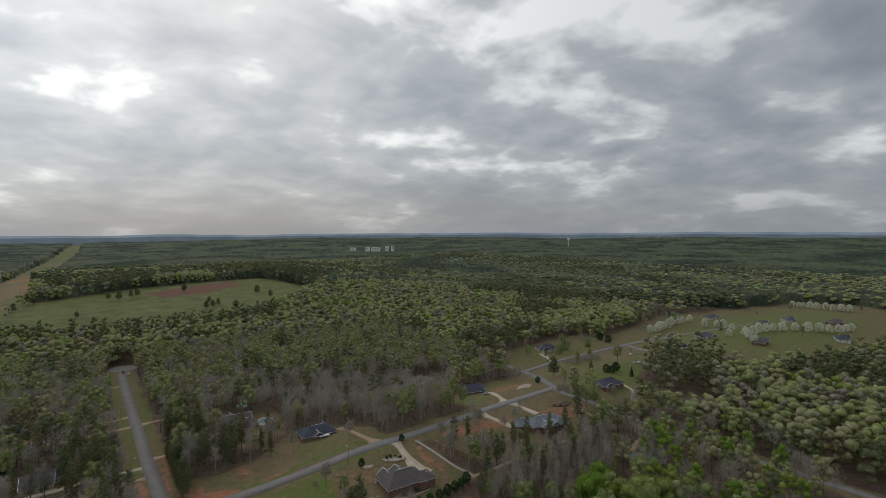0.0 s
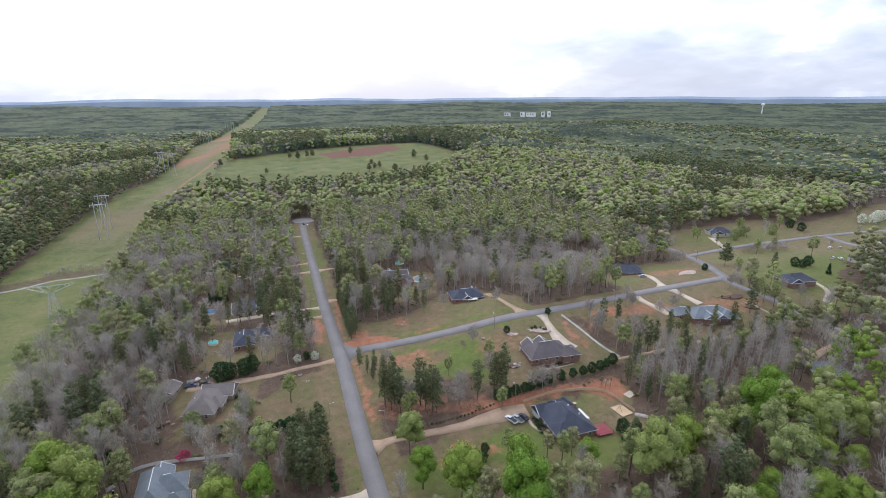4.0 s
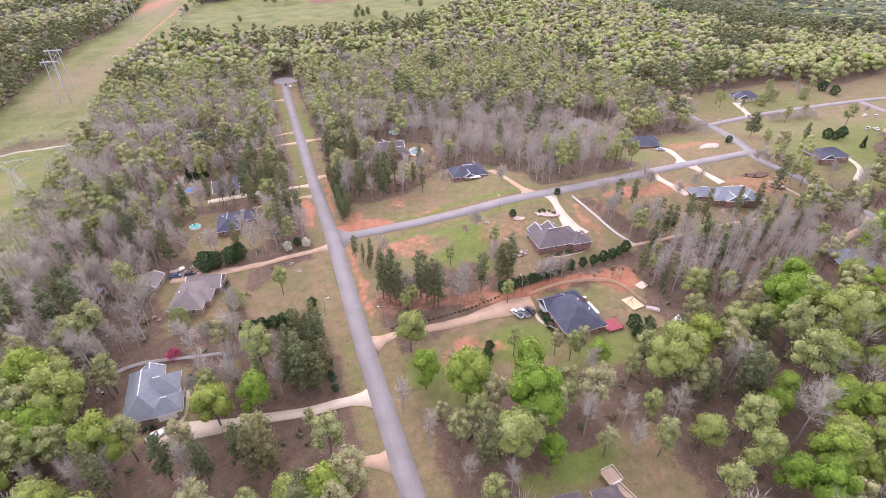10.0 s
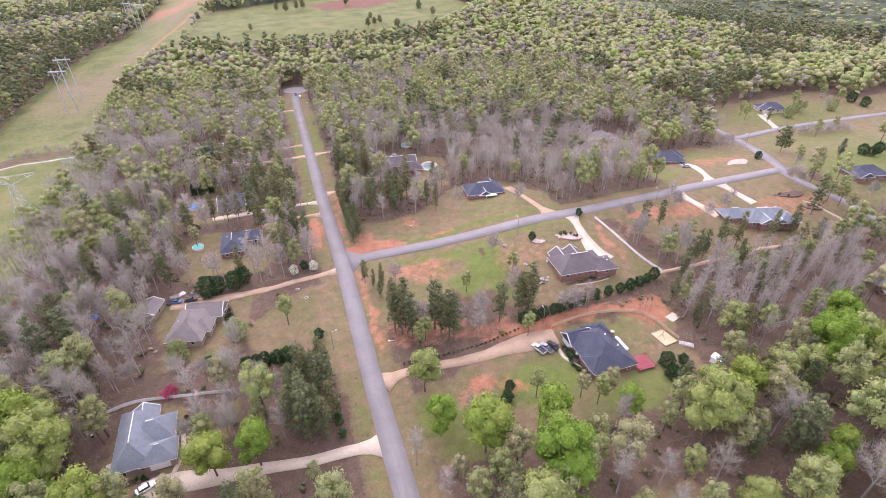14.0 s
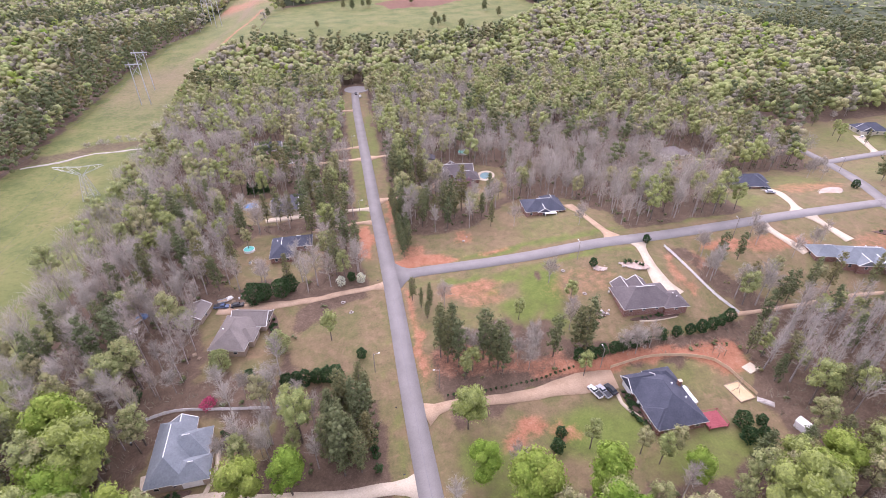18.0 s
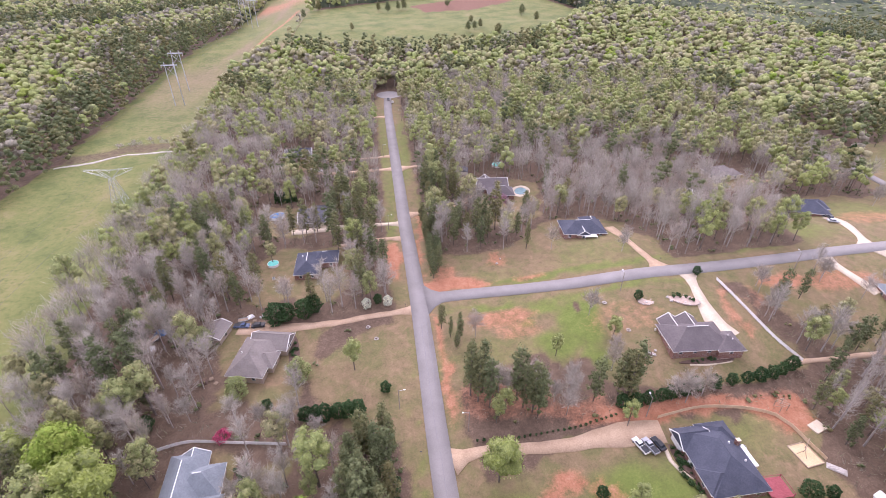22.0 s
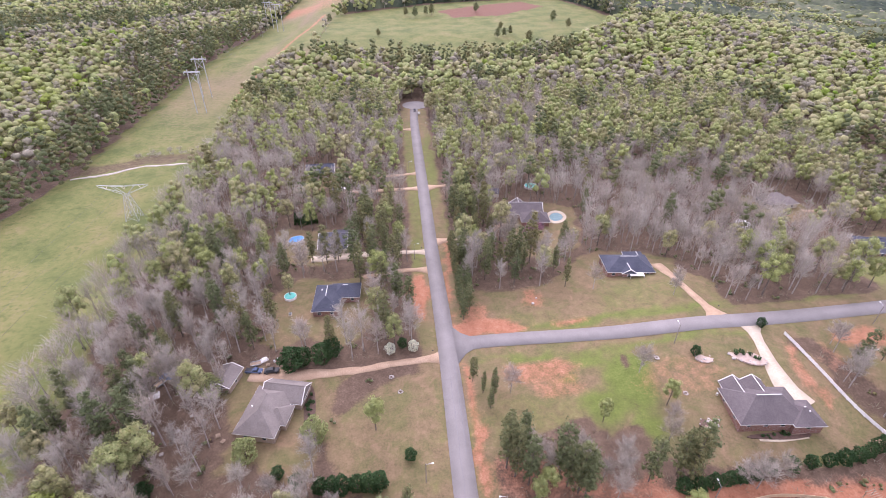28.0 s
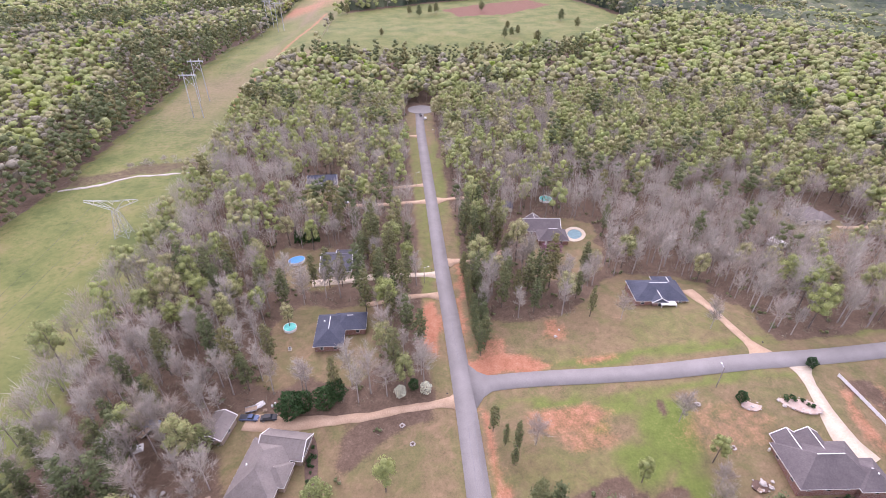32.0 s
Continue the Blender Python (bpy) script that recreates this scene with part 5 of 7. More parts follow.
# trees scattered over the wooded yards: lot, number, chances of pine, leafing, bare
YARD_MIX = [(LAWNS[5], 3, 0.0, 0.3), (LAWNS[6], 12, 0.2, 0.05), (LAWNS[12], 8, 0.2, 0.5), (LAWNS[13], 9, 0.1, 0.6), (LAWNS[9], 14, 0.1, 0.3), (LAWNS[8], 9, 0.1, 0.5), (LAWNS[7], 10, 0.2, 0.2), (LAWNS[10], 6, 0.75, 0.1), (LAWNS[11], 14, 0.4, 0.3), (LAWNS[19], 18, 0.3, 0.5)]
for pts, count, a, c in YARD_MIX:
    px, py = np.array(pts).T
    for _ in range(count):
        x, y = rng.uniform(px.min(), px.max()), rng.uniform(py.min(), py.max())
        clear = min(min(float(seg_dist(x, y, l)) - w for l, w in ((MAIN, 9), (EAST, 11), (NORTH, 7), (SOUTH, 7), (FAR_E, 8), (FAR_S, 8))), min(float(seg_dist(x, y, d[0])) - 4 for d in DRIVES.values()), min(max(abs(x - hx) - 13, abs(y - hy + 7) - 18) for hx, hy in HOUSE_SPOTS))
        q, turn, s = rng.rand(), rng.uniform(0, 360), rng.uniform(0.55, 0.95)
        if clear < 0 or float(poly_sd(x, y, pts)) < 1:
            continue
        kind = "pine" if q < a else "leaf" if q < a + c else "bare"
        vs, nm, lab = KINDS[kind]
        make_tree(nm, vs[rng.randint(len(vs))], x, y, s, turn, lab, "tree", nm.replace("_", " ") + "s of the yards")


def low_crown(seed, kind, lumps):
    """A light crown for joined woods, as corners and faces for a tree 1 m high."""
    r = np.random.RandomState(seed)
    near_by = lumps > 10
    if not near_by:                          # far off a crown closes up into one billowing heap
        if kind == "pine":
            c, rad = heaps(r, 8 if lumps > 3 else 4, 0.155, 0.10, 1.02, 0.50 if lumps > 3 else 0.75)
        elif kind == "bare":
            c, rad = heaps(r, 4, 0.20, 0.22, 0.98, 0.58)
        else:
            c, rad = heaps(r, 5 if lumps > 3 else 3, 0.26, 0.20, 1.0, 0.50 if lumps > 3 else 0.62)
        V, F = joined(hulls(c, rad * (0.78 if kind == "pine" else 0.9), r, (ICO_V, ICO_F), 0.32), leaves_on(c, rad, 34 if lumps > 3 else 6, 0.032 if lumps > 3 else 0.055, r, 1.0, 0.6 if kind == "pine" else 0.28))
        if kind == "bare":
            q = np.stack([*(r.normal(size=(2, 14)) * 0.08), 0.5 + 0.3 * r.rand(14)], 1)
            V, F = joined((V, F), twig_tris(q, q * (1.5, 1.5, 0) + r.normal(size=q.shape) * 0.15 + (0, 0, 0.5), 0.2, 0.018, r))
    elif kind == "pine":
        n = 9
        z = 0.46 + 0.48 * (np.arange(n) + r.rand(n)) / n
        a, q = np.arange(n) * 2.4 + r.rand(n), 0.12 * np.sqrt(np.clip(1 - ((z - 0.6) / 0.42) ** 2, 0.03, 1)) * r.uniform(0.3, 1.0, n)
        c, w = np.stack([np.cos(a) * q, np.sin(a) * q, z], 1), r.uniform(0.055, 0.085, n)
        rad = np.stack([w, w, w * 0.7], 1)
        V, F = joined(hulls(c, rad * 0.8, r, (ICO_V, ICO_F), 0.25), leaves_on(c, rad, 130, 0.020, r, 1.2, 0.9))
    elif kind == "bare":
        n = lumps * 10
        c = np.stack([*(r.normal(size=(2, n)) * 0.07), 0.40 + 0.38 * r.rand(n)], 1)
        d = np.stack([c[:, 0] * 2.0 + r.normal(size=n) * 0.18, c[:, 1] * 2.0 + r.normal(size=n) * 0.18, 0.22 + r.rand(n) * 0.3], 1)
        V, F = twig_tris(c, d, 0.15, 0.0085, r)
    else:
        c, rad = heaps(r, 8, 0.25, 0.38, 1.0, 0.33)
        pieces = [hulls(c, rad * 0.9, r, (ICO_V, ICO_F), 0.25), leaves_on(c, rad, 110 if kind == "leaf" else 170, 0.026, r, 0.9, 0.28)]
        if kind == "leaf":
            w = np.stack([*(r.normal(size=(2, lumps)) * 0.09), 0.40 + 0.4 * r.rand(lumps)], 1)
            pieces.append(twig_tris(w, w * (2.2, 2.2, 0) + r.normal(size=w.shape) * 0.2 + (0, 0, 0.5), 0.22, 0.010, r))
        V, F = joined(*pieces)
    # trunk: two crossed tapering boards
    t = np.array([(-0.011, 0, -0.03), (0.011, 0, -0.03), (0.003, 0, 0.85), (0, -0.011, -0.03), (0, 0.011, -0.03), (0, 0.003, 0.85)])
    return V, F, t


def low_set(lumps):
    return {k: [low_crown(90 + 10 * j + i, k, lumps) for i in range(4)] for j, k in enumerate(("leaf", "bright", "bare", "pine"))}


MAT = {"leaf": M_LEAF, "bright": M_BRIGHT, "bare": M_TWIG, "pine": M_PINE}


def joined_wood(x, y, kinds, rng, name, lumps=14, trunks=True, fat=1.0):
    """Woods as joined meshes, one for each kind."""
    low = low_set(lumps)
    for kind in low:
        sel = np.where(kinds == kind)[0]
        if not len(sel):
            continue
        var = rng.randint(0, 4, len(sel))
        pieces, stems, tints = [], [], []
        for v in range(4):
            s = sel[var == v]
            if not len(s):
                continue
            CV, CF, trunk = low[kind][v]
            h = {"pine": 22, "bare": 18.5, "leaf": 17.5, "bright": 17.5}[kind] * rng.uniform(0.74 if lumps > 10 else 0.86, 1.14 if lumps > 10 else 1.1, len(s))
            a = rng.rand(len(s)) * 6.283
            ca, sa_ = np.cos(a)[:, None], np.sin(a)[:, None]

            def lay(q):
                X = (q[None, :, 0] * ca - q[None, :, 1] * sa_) * h[:, None] * fat
                Y = (q[None, :, 0] * sa_ + q[None, :, 1] * ca) * h[:, None] * fat
                zz = gz(x[s], y[s]) + 26 * sstep(2600, 4700, np.hypot(x[s], y[s])) * (0.75 + 0.5 * vnoise(x[s], y[s], 900, 21))
                return np.stack([X + x[s][:, None], Y + y[s][:, None], q[None, :, 2] * h[:, None] + zz[:, None]], -1).reshape(-1, 3)

            pieces.append((lay(CV), (CF[None] + (np.arange(len(s)) * len(CV))[:, None, None]).reshape(-1, 3)))
            tints.append(np.repeat(rng.rand(len(s)), len(CV)))
            if trunks or kind == "bare":
                T = lay(trunk)
                stems.append((T, np.arange(len(T)).reshape(-1, 3)))
        ob = new(name, np_mesh(name, *joined(*pieces), M_HAZE if kind == "bare" and lumps < 10 else MAT[kind], np.concatenate(tints), True))
        tagged(ob, {"pine": "dark green pines of the woodland", "bare": "leafless grey trees of the woodland", "leaf": "yellow-green leafing trees of the woodland", "bright": "fresh green trees of the woodland"}[kind], "woodland", "", "stuff")
        if stems:
            ot = new("trunks", np_mesh("trunks", *joined(*stems), M_PALEBARK if kind == "bare" else M_BARK))
            ot.parent = ob
            tagged(ot, "", "", "", "stuff")


joined_wood(nx[~single], ny[~single], nk[~single], rng, "woodland", lumps=18)

# woods farther off
def ring_wood(x0, x1, y0, y1, step, inner, seed, name, **kw):
    r = np.random.RandomState(seed)
    x, y = jitter_grid(x0, x1, y0, y1, step, r)
    hole = (x > inner[0]) & (x < inner[1]) & (y > inner[2]) & (y < inner[3])
    ahead = (y + 245 > (-x - 60) * 1.0) & (y + 235 > x * 0.2)          # the rest lies behind the shoulder of the walk
    k = ~hole & ~open_land(x, y) & ahead & (r.rand(len(x)) < 0.9)
    x, y = x[k], y[k]
    pn = vnoise(x, y, 120, 61) * 0.6 + vnoise(x, y, 40, 62) * 0.4
    q = r.rand(len(x))
    edge_line = seg_dist(x, y, [(-105, 398), (-84, 388), (-41, 376), (8, 378), (60, 380), (114, 382), (150, 404)]) < 11
    west_line = (seg_dist(x, y, CORRIDOR[2:9]) < 46) & (x < -190)
    pn = np.where(edge_line | west_line, 0.9, pn)
    west = x < -200
    piney = 0.62 - 0.03 * (y > 420) - 0.09 * sstep(120, 220, x) * sstep(60, 160, y)
    kinds = np.where(pn > piney, np.where(q < 0.82, "pine", np.where(q < 0.88, "leaf", "bare")), np.where(q < 0.03 + 0.05 * west, "pine", np.where(q < 0.58 + 0.30 * (vnoise(x, y, 45, 66) > 0.42), "leaf", np.where(q < 0.63 + 0.30 * (vnoise(x, y, 45, 66) > 0.42), "bright", "bare"))))
    joined_wood(x, y, kinds, r, name, **kw)
    return len(x)


ring_wood(-520, 620, -230, 800, 8.6, (-150, 250, -215, 300), 3, "woodland", lumps=5, trunks=False, fat=1.3)
ring_wood(-1150, 1350, -230, 1500, 16.0, (-520, 620, -230, 800), 4, "far_woodland", lumps=3, trunks=False, fat=1.9)

# brush under the trees
brng = np.random.RandomState(23)
bx, by = jitter_grid(-150, 250, -215, 300, 3.8, brng)
keep = ~open_land(bx, by) & (brng.rand(len(bx)) < 0.8)
bx, by = bx[keep], by[keep]
for mat, lab, part_sel in ((M_HAZE, "leafless grey-brown brush under the trees", 0), (M_PINE, "low green brush under the trees", 1)):
    sel = (brng.rand(len(bx)) < 0.2) == bool(part_sel)
    n = int(sel.sum())
    k = 9 if part_sel == 0 else 3
    c = np.repeat(np.stack([bx[sel], by[sel], gz(bx[sel], by[sel])], 1), k, 0)
    if part_sel == 0:
        V, F = twig_tris(c + brng.normal(size=c.shape) * (0.7, 0.7, 0.1), brng.normal(size=c.shape) * (0.7, 0.7, 0.2) + (0, 0, 1.0), 1.9, 0.14, brng)
    else:
        V, F = clump_tris(c + brng.normal(size=c.shape) * (0.6, 0.6, 0.2) + (0, 0, 0.6), brng.uniform(0.4, 0.9, len(c)), brng, False, 0.8)
    tagged(new("brush", np_mesh("brush", V, F, mat, np.repeat(brng.rand(len(c)), len(V) // len(c)), True)), lab, "brush", "", "stuff")

# the closed canopy of the far woods, as one rolling, knobbly roof of crowns
M_CANOPY, nd, lk, b = material("far_canopy", 0.9)
b.inputs["Specular IOR Level"].default_value = 0.1
p = world_pos(nd)
patch, grain, tone = nnoise(nd, lk, 0.0045, 4, 0.6, p), nnoise(nd, lk, 0.11, 3, 0.7, p), nnoise(nd, lk, 0.02, 4, 0.65, p)
soft_c = nramp(nd, lk, nmath(nd, lk, "ADD", nmath(nd, lk, "MULTIPLY", grain, 0.5), nmath(nd, lk, "MULTIPLY", tone, 0.5)), [(0.36, (0.06, 0.075, 0.045)), (0.5, (0.105, 0.125, 0.07)), (0.64, (0.155, 0.155, 0.105))])
hard_c = nramp(nd, lk, grain, [(0.35, (0.022, 0.035, 0.026)), (0.65, (0.05, 0.068, 0.045))])
rm = nd.new("ShaderNodeMapRange")
rm.inputs["From Min"].default_value, rm.inputs["From Max"].default_value = 0.46, 0.56
lk.new(nmath(nd, lk, "ADD", nmath(nd, lk, "MULTIPLY", patch, 0.7), nmath(nd, lk, "MULTIPLY", tone, 0.3)), rm.inputs["Value"])
lk.new(nmix(nd, lk, rm.outputs[0], soft_c, hard_c), b.inputs["Base Color"])
r = np.random.RandomState(88)
ang = np.radians(np.arange(-68, 84, 0.36))
rad = [820.0]
while rad[-1] < 4600:
    rad.append(rad[-1] * 1.0075 + 2.0)
A, R = np.meshgrid(ang, np.array(rad))
A = A + r.uniform(-0.0015, 0.0015, A.shape)
R = R * (1 + r.uniform(-0.0025, 0.0025, R.shape))
cx_, cy_ = (-25 + np.sin(A) * R).ravel(), (-200 + np.cos(A) * R).ravel()
hgt = 5 + 8 * r.rand(len(cx_)) * (0.6 + 0.8 * vnoise(cx_, cy_, 70, 71)) + 14 * (vnoise(cx_, cy_, 420, 72) - 0.4)
hgt = hgt + gz(cx_, cy_) + 30 * sstep(2200, 4600, R.ravel()) * (0.55 + 0.9 * vnoise(cx_, cy_, 800, 21))
clear = (poly_sd(cx_, cy_, CORRIDOR) > -4) | (poly_sd(cx_, cy_, FIELD) > -6)
for pts in LAWNS[-6:]:
    clear |= poly_sd(cx_, cy_, pts) > -6
hgt = np.where(clear | (R.ravel() < 830), -25.0, hgt)
na, nr = len(ang), len(rad)
idx = np.arange(na * nr).reshape(nr, na)
F = np.stack([idx[:-1, :-1].ravel(), idx[1:, :-1].ravel(), idx[1:, 1:].ravel(), idx[:-1, 1:].ravel()], 1)[:, ::-1]
tagged(new("far_canopy", np_mesh("far_canopy", np.stack([cx_, cy_, hgt], 1), F, M_CANOPY)), "distant mixed pine and hardwood forest canopy", "forest", "", "stuff")

# a low ridge closes the horizon, haze put into its blue colour and glow
M_RIDGE_HAZE, nd, lk, b = material("ridge_haze_glow", 1.0)
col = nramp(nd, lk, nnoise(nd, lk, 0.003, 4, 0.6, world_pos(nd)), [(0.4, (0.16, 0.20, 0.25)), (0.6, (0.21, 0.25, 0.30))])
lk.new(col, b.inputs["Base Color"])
# added emission lifts the dim face to the pale tone of haze
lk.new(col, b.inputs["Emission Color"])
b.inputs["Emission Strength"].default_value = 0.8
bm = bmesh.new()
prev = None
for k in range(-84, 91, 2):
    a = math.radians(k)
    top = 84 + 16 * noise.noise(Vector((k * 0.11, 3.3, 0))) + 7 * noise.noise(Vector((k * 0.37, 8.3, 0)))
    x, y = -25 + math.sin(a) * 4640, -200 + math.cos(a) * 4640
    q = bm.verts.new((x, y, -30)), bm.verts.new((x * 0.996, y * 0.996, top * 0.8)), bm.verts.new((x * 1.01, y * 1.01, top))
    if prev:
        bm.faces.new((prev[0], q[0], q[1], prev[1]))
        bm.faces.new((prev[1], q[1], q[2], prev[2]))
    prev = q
tagged(part("backdrop", bm, M_RIDGE_HAZE), "low forested ridge on the horizon with painted blue haze", "backdrop", "", "structure")

# ---------------------------------------------------------------- planted trees, hedges and shrubs
V_HEDGE = [bushy(201 + i, 4.6, 4.8, 620, 0.3, M_HEDGE) for i in range(2)]
V_CONE = [bushy(211 + i, 3.4, 7.0, 340, 0.42, M_HEDGE, True) for i in range(2)]
V_DARK = [bushy(221 + i, 8.0, 8.0, 900, 0.4, M_HEDGE) for i in range(2)]
V_SHRUB = [bushy(231 + i, 1.3, 1.0, 60, 0.22, M_HEDGE) for i in range(2)]
V_PALE = [bushy(241 + i, 7.6, 8.4, 1200, 0.34, M_PALE) for i in range(2)]
V_WHITE = [bushy(251 + i, 5.0, 5.4, 520, 0.34, M_WHITE) for i in range(2)]
V_AZALEA = [bushy(261, 5.2, 3.0, 520, 0.24, M_PINK)]
V_REDBUD = [bare(271, 8, 3.2, 1400, M_REDBUD)]
V_SNAG = [bare(281 + i, 12, 3.2, 1000, M_TWIG, M_PALEBARK) for i in range(2)]
prng = random.Random(5)


def plant(name, vs, spots, lo, hi, label, category="tree", group=""):
    for x, y in spots:
        make_tree(name, vs[prng.randrange(len(vs))], x, y, prng.uniform(lo, hi), prng.uniform(0, 360), label, category, group)


def between(a, b, n, jit=0.5):
    return [(a[0] + (b[0] - a[0]) * (i + 0.5) / n + prng.uniform(-jit, jit), a[1] + (b[1] - a[1]) * (i + 0.5) / n + prng.uniform(-jit, jit)) for i in range(n)]


plant("cypress_hedge_bush", V_HEDGE, [(47, -54.4), (50.9, -54.4), (55, -54), (59.2, -53.6), (62.4, -53.2), (66.5, -52.6), (71, -51.6), (77, -51.4), (83, -51), (88, -51), (92.5, -50.8), (97, -50.2), (101, -49.2), (105, -48)], 0.8, 1.05, "dense dark green evergreen bush in a boundary hedge", "bush", "boundary hedge")
plant("evergreen_bush", V_HEDGE, [(-44.1, -47.4), (-41.2, -47.6), (-38.6, -47.6), (-34.8, -47.4), (-32, -47.6), (-29.4, -47.4)], 1.0, 1.25, "dense dark green evergreen bush beside the lawn", "bush", "bushes beside the lawn")
plant("evergreen_tree", V_DARK, [(-58, -5.4), (-55, -3.6), (-49, -3), (-46, 0)], 0.85, 1.1, "broad dark evergreen tree beside the gravel drive")
plant("cypress_tree", V_CONE, [(-73.5, 93), (-71.2, 93.4), (-69, 93.1), (-66.7, 93.5), (-64.5, 94)], 0.95, 1.1, "narrow dark green cypress in a screen", "tree", "cypress screen")
plant("young_pine", V_PINE, between((-0.6, 12.5), (-1.2, 66), 16, 0.7) + between((2.4, 17), (3, 62), 13, 1.0), 0.45, 0.62, "young green pine in a dense roadside row", "tree", "roadside pines")
plant("blossom_tree", V_WHITE, [(-19.4, -0.2), (-26.9, -1.0)], 0.75, 0.85, "small round tree in white-green blossom", "tree")
plant("evergreen_tree", V_DARK, [(82, -85.3), (80.5, -90), (-87.6, -45.5)], 0.55, 0.8, "round dark evergreen tree behind the lawn")
plant("evergreen_bush", V_HEDGE, [(-22.9, 1.6), (69.4, -14.5), (-21.3, -40.1), (-50.4, -45.2), (-55.4, -42.7), (226, 22.7), (96.8, -4.9), (31, -79), (28.5, -83), (88, -86), (86, -89.5)], 0.7, 0.95, "single dark green bush on the lawn", "bush")
plant("pale_tree", V_PALE, [(-47.4, -32.6), (-80.2, -14.6), (-64.7, -37)], 0.95, 1.08, "round tree in pale green new leaf beside the house")
plant("leafing_tree", V_LEAF, [(-30.8, -30.6)], 0.78, 0.8, "round yellow-green tree on the lawn", "tree")
plant("leafing_tree", V_LEAF, [(53.5, -30.5), (-40.1, -70.8), (46, -60.5), (37.3, -84.2), (49.8, -88.2), (58, -90), (53.2, -91.9)], 0.55, 0.7, "slender tree with thin yellow-green spring leaves", "tree")
plant("redbud_tree", V_REDBUD, [(40.7, 73), (36, 71)], 0.9, 1.0, "small tree in pink blossom near the pool house")
plant("azalea", V_AZALEA, [(-66, -51)], 1.0, 1.0, "bright pink flowering azalea beside the fence", "bush")
plant("pine_tree", V_PINE, [(5.6, -47.1), (3.8, -44.6), (7.6, -44), (4.6, -41), (18.3, -50.7), (20.6, -52.6), (21.8, -54), (17, -48), (39.5, -51.3), (49, -52.3), (47.4, -50.2), (50.6, -50.8), (8.6, -49.6)], 0.86, 1.08, "slim olive-green pine on the cleared lot", "tree", "pines on the lot")
plant("pine_tree", V_PINE, [(-1.3, -15.3), (2.5, -26), (4.1, -22), (1.2, -20)], 0.42, 0.62, "small slim pine beside the road", "tree", "pines on the lot")
plant("leafing_tree", V_LEAF, [(9.5, -54.8), (12.5, -52), (33.7, -33.4)], 0.55, 0.66, "small olive-green leafing tree on the cleared lot", "tree")
plant("bare_tree", V_SNAG, [(12.3, -44.6), (10.4, -40.6), (14.6, -47), (23.4, -44), (34.5, -46), (30.1, -54.8), (27.9, -49.9), (25, -46.6), (32.6, -50.5), (62.3, -54.4), (66, -55.5), (109.7, -27.6), (48.8, -41.8), (51.5, -37), (50.2, -18.3), (66.9, -52.6), (71.8, -54), (9.6, -20.5), (-76.5, -44.2), (-64.1, -44.9), (-56.4, -48.1), (-47.3, -48.1), (-40.2, -53.4), (-58.8, -69.6), (-49, -70.3), (-52.2, -68.9)], 0.75, 1.0, "bare pale-barked tree standing over open ground", "tree", "bare trees over open ground")
plant("pine_tree", V_PINE, [(-31, -70), (-30.5, -66), (-31.5, -75), (-27, -62.5), (-27.6, -60.9), (-27.4, -72.5), (-23.9, -69.6), (-21.5, -66.5), (-27.7, -79.7), (-23.4, -79.6), (-21, -73.6), (-24.5, -76.1), (-28.1, -76.3), (-24, -65.5), (-20.6, -62), (-22, -58.5)], 0.82, 1.0, "tall dark pine in a roadside clump", "tree", "roadside pine clump")
plant("shrub", V_SHRUB, between((2, -60), (13.7, -60.4), 6, 0.1) + between((13.7, -60.4), (32, -59.3), 11, 0.1) + between((32, -59.3), (45, -56.6), 8, 0.1), 0.55, 0.85, "small dark shrub in a row along the drive", "shrub", "shrubs along the drive")
plant("shrub", V_SHRUB, between((55, -70), (54.3, -75), 5, 0.4) + between((54.2, -76), (56, -82), 6, 0.5) + [(82, -16), (84, -15.4), (86.5, -16.5), (88, -18.5), (73, -28), (72, -30), (-58, -60), (-58.5, -63), (-59, -58), (-50.6, -17), (-51, -21)], 0.8, 1.3, "low garden shrub in a mulched bed", "shrub", "garden shrubs")
plant("shrub", V_SHRUB, [(-19.4, -76), (-19.2, -80), (-19.6, -72), (-19.4, -69), (-19.8, -74)], 1.6, 2.2, "upright dark shrub along the verge", "shrub")
plant("shade_tree", V_DARK, [(273.4, 113.1), (410.8, 107.6), (409, 95.6)], 0.8, 1.1, "dark broad-crowned tree on a grass lot")
plant("leafing_tree", V_LEAF, [(218, -26), (132, -34), (148, -38), (345, 95), (295.5, 98.3)], 0.55, 0.8, "thin leafing tree on an open lot", "tree")
plant("pine_tree", V_PINE, [(116.5, -23.4), (120, -37.2), (131, -44), (149.4, -42), (164, -44.5), (172, -51), (183.5, -49.8), (195, -55), (217, -54.3), (228, -57.1), (126, -45), (139, -43), (181.5, -40)], 0.68, 0.88, "slim pine beside the long house", "tree")
plant("bare_tree", V_SNAG, [(76, 14), (80, 20), (50, 24), (115, -14), (116, -22), (141, -13.9), (143, -12), (150, -23.7), (162, -20), (215.9, -9), (217, -11.5), (213, -8), (238, 53.6), (232, 52), (220, 44), (238, -20), (240, -30)], 0.7, 1.0, "bare grey tree on an open lot", "tree")
erng = random.Random(17)
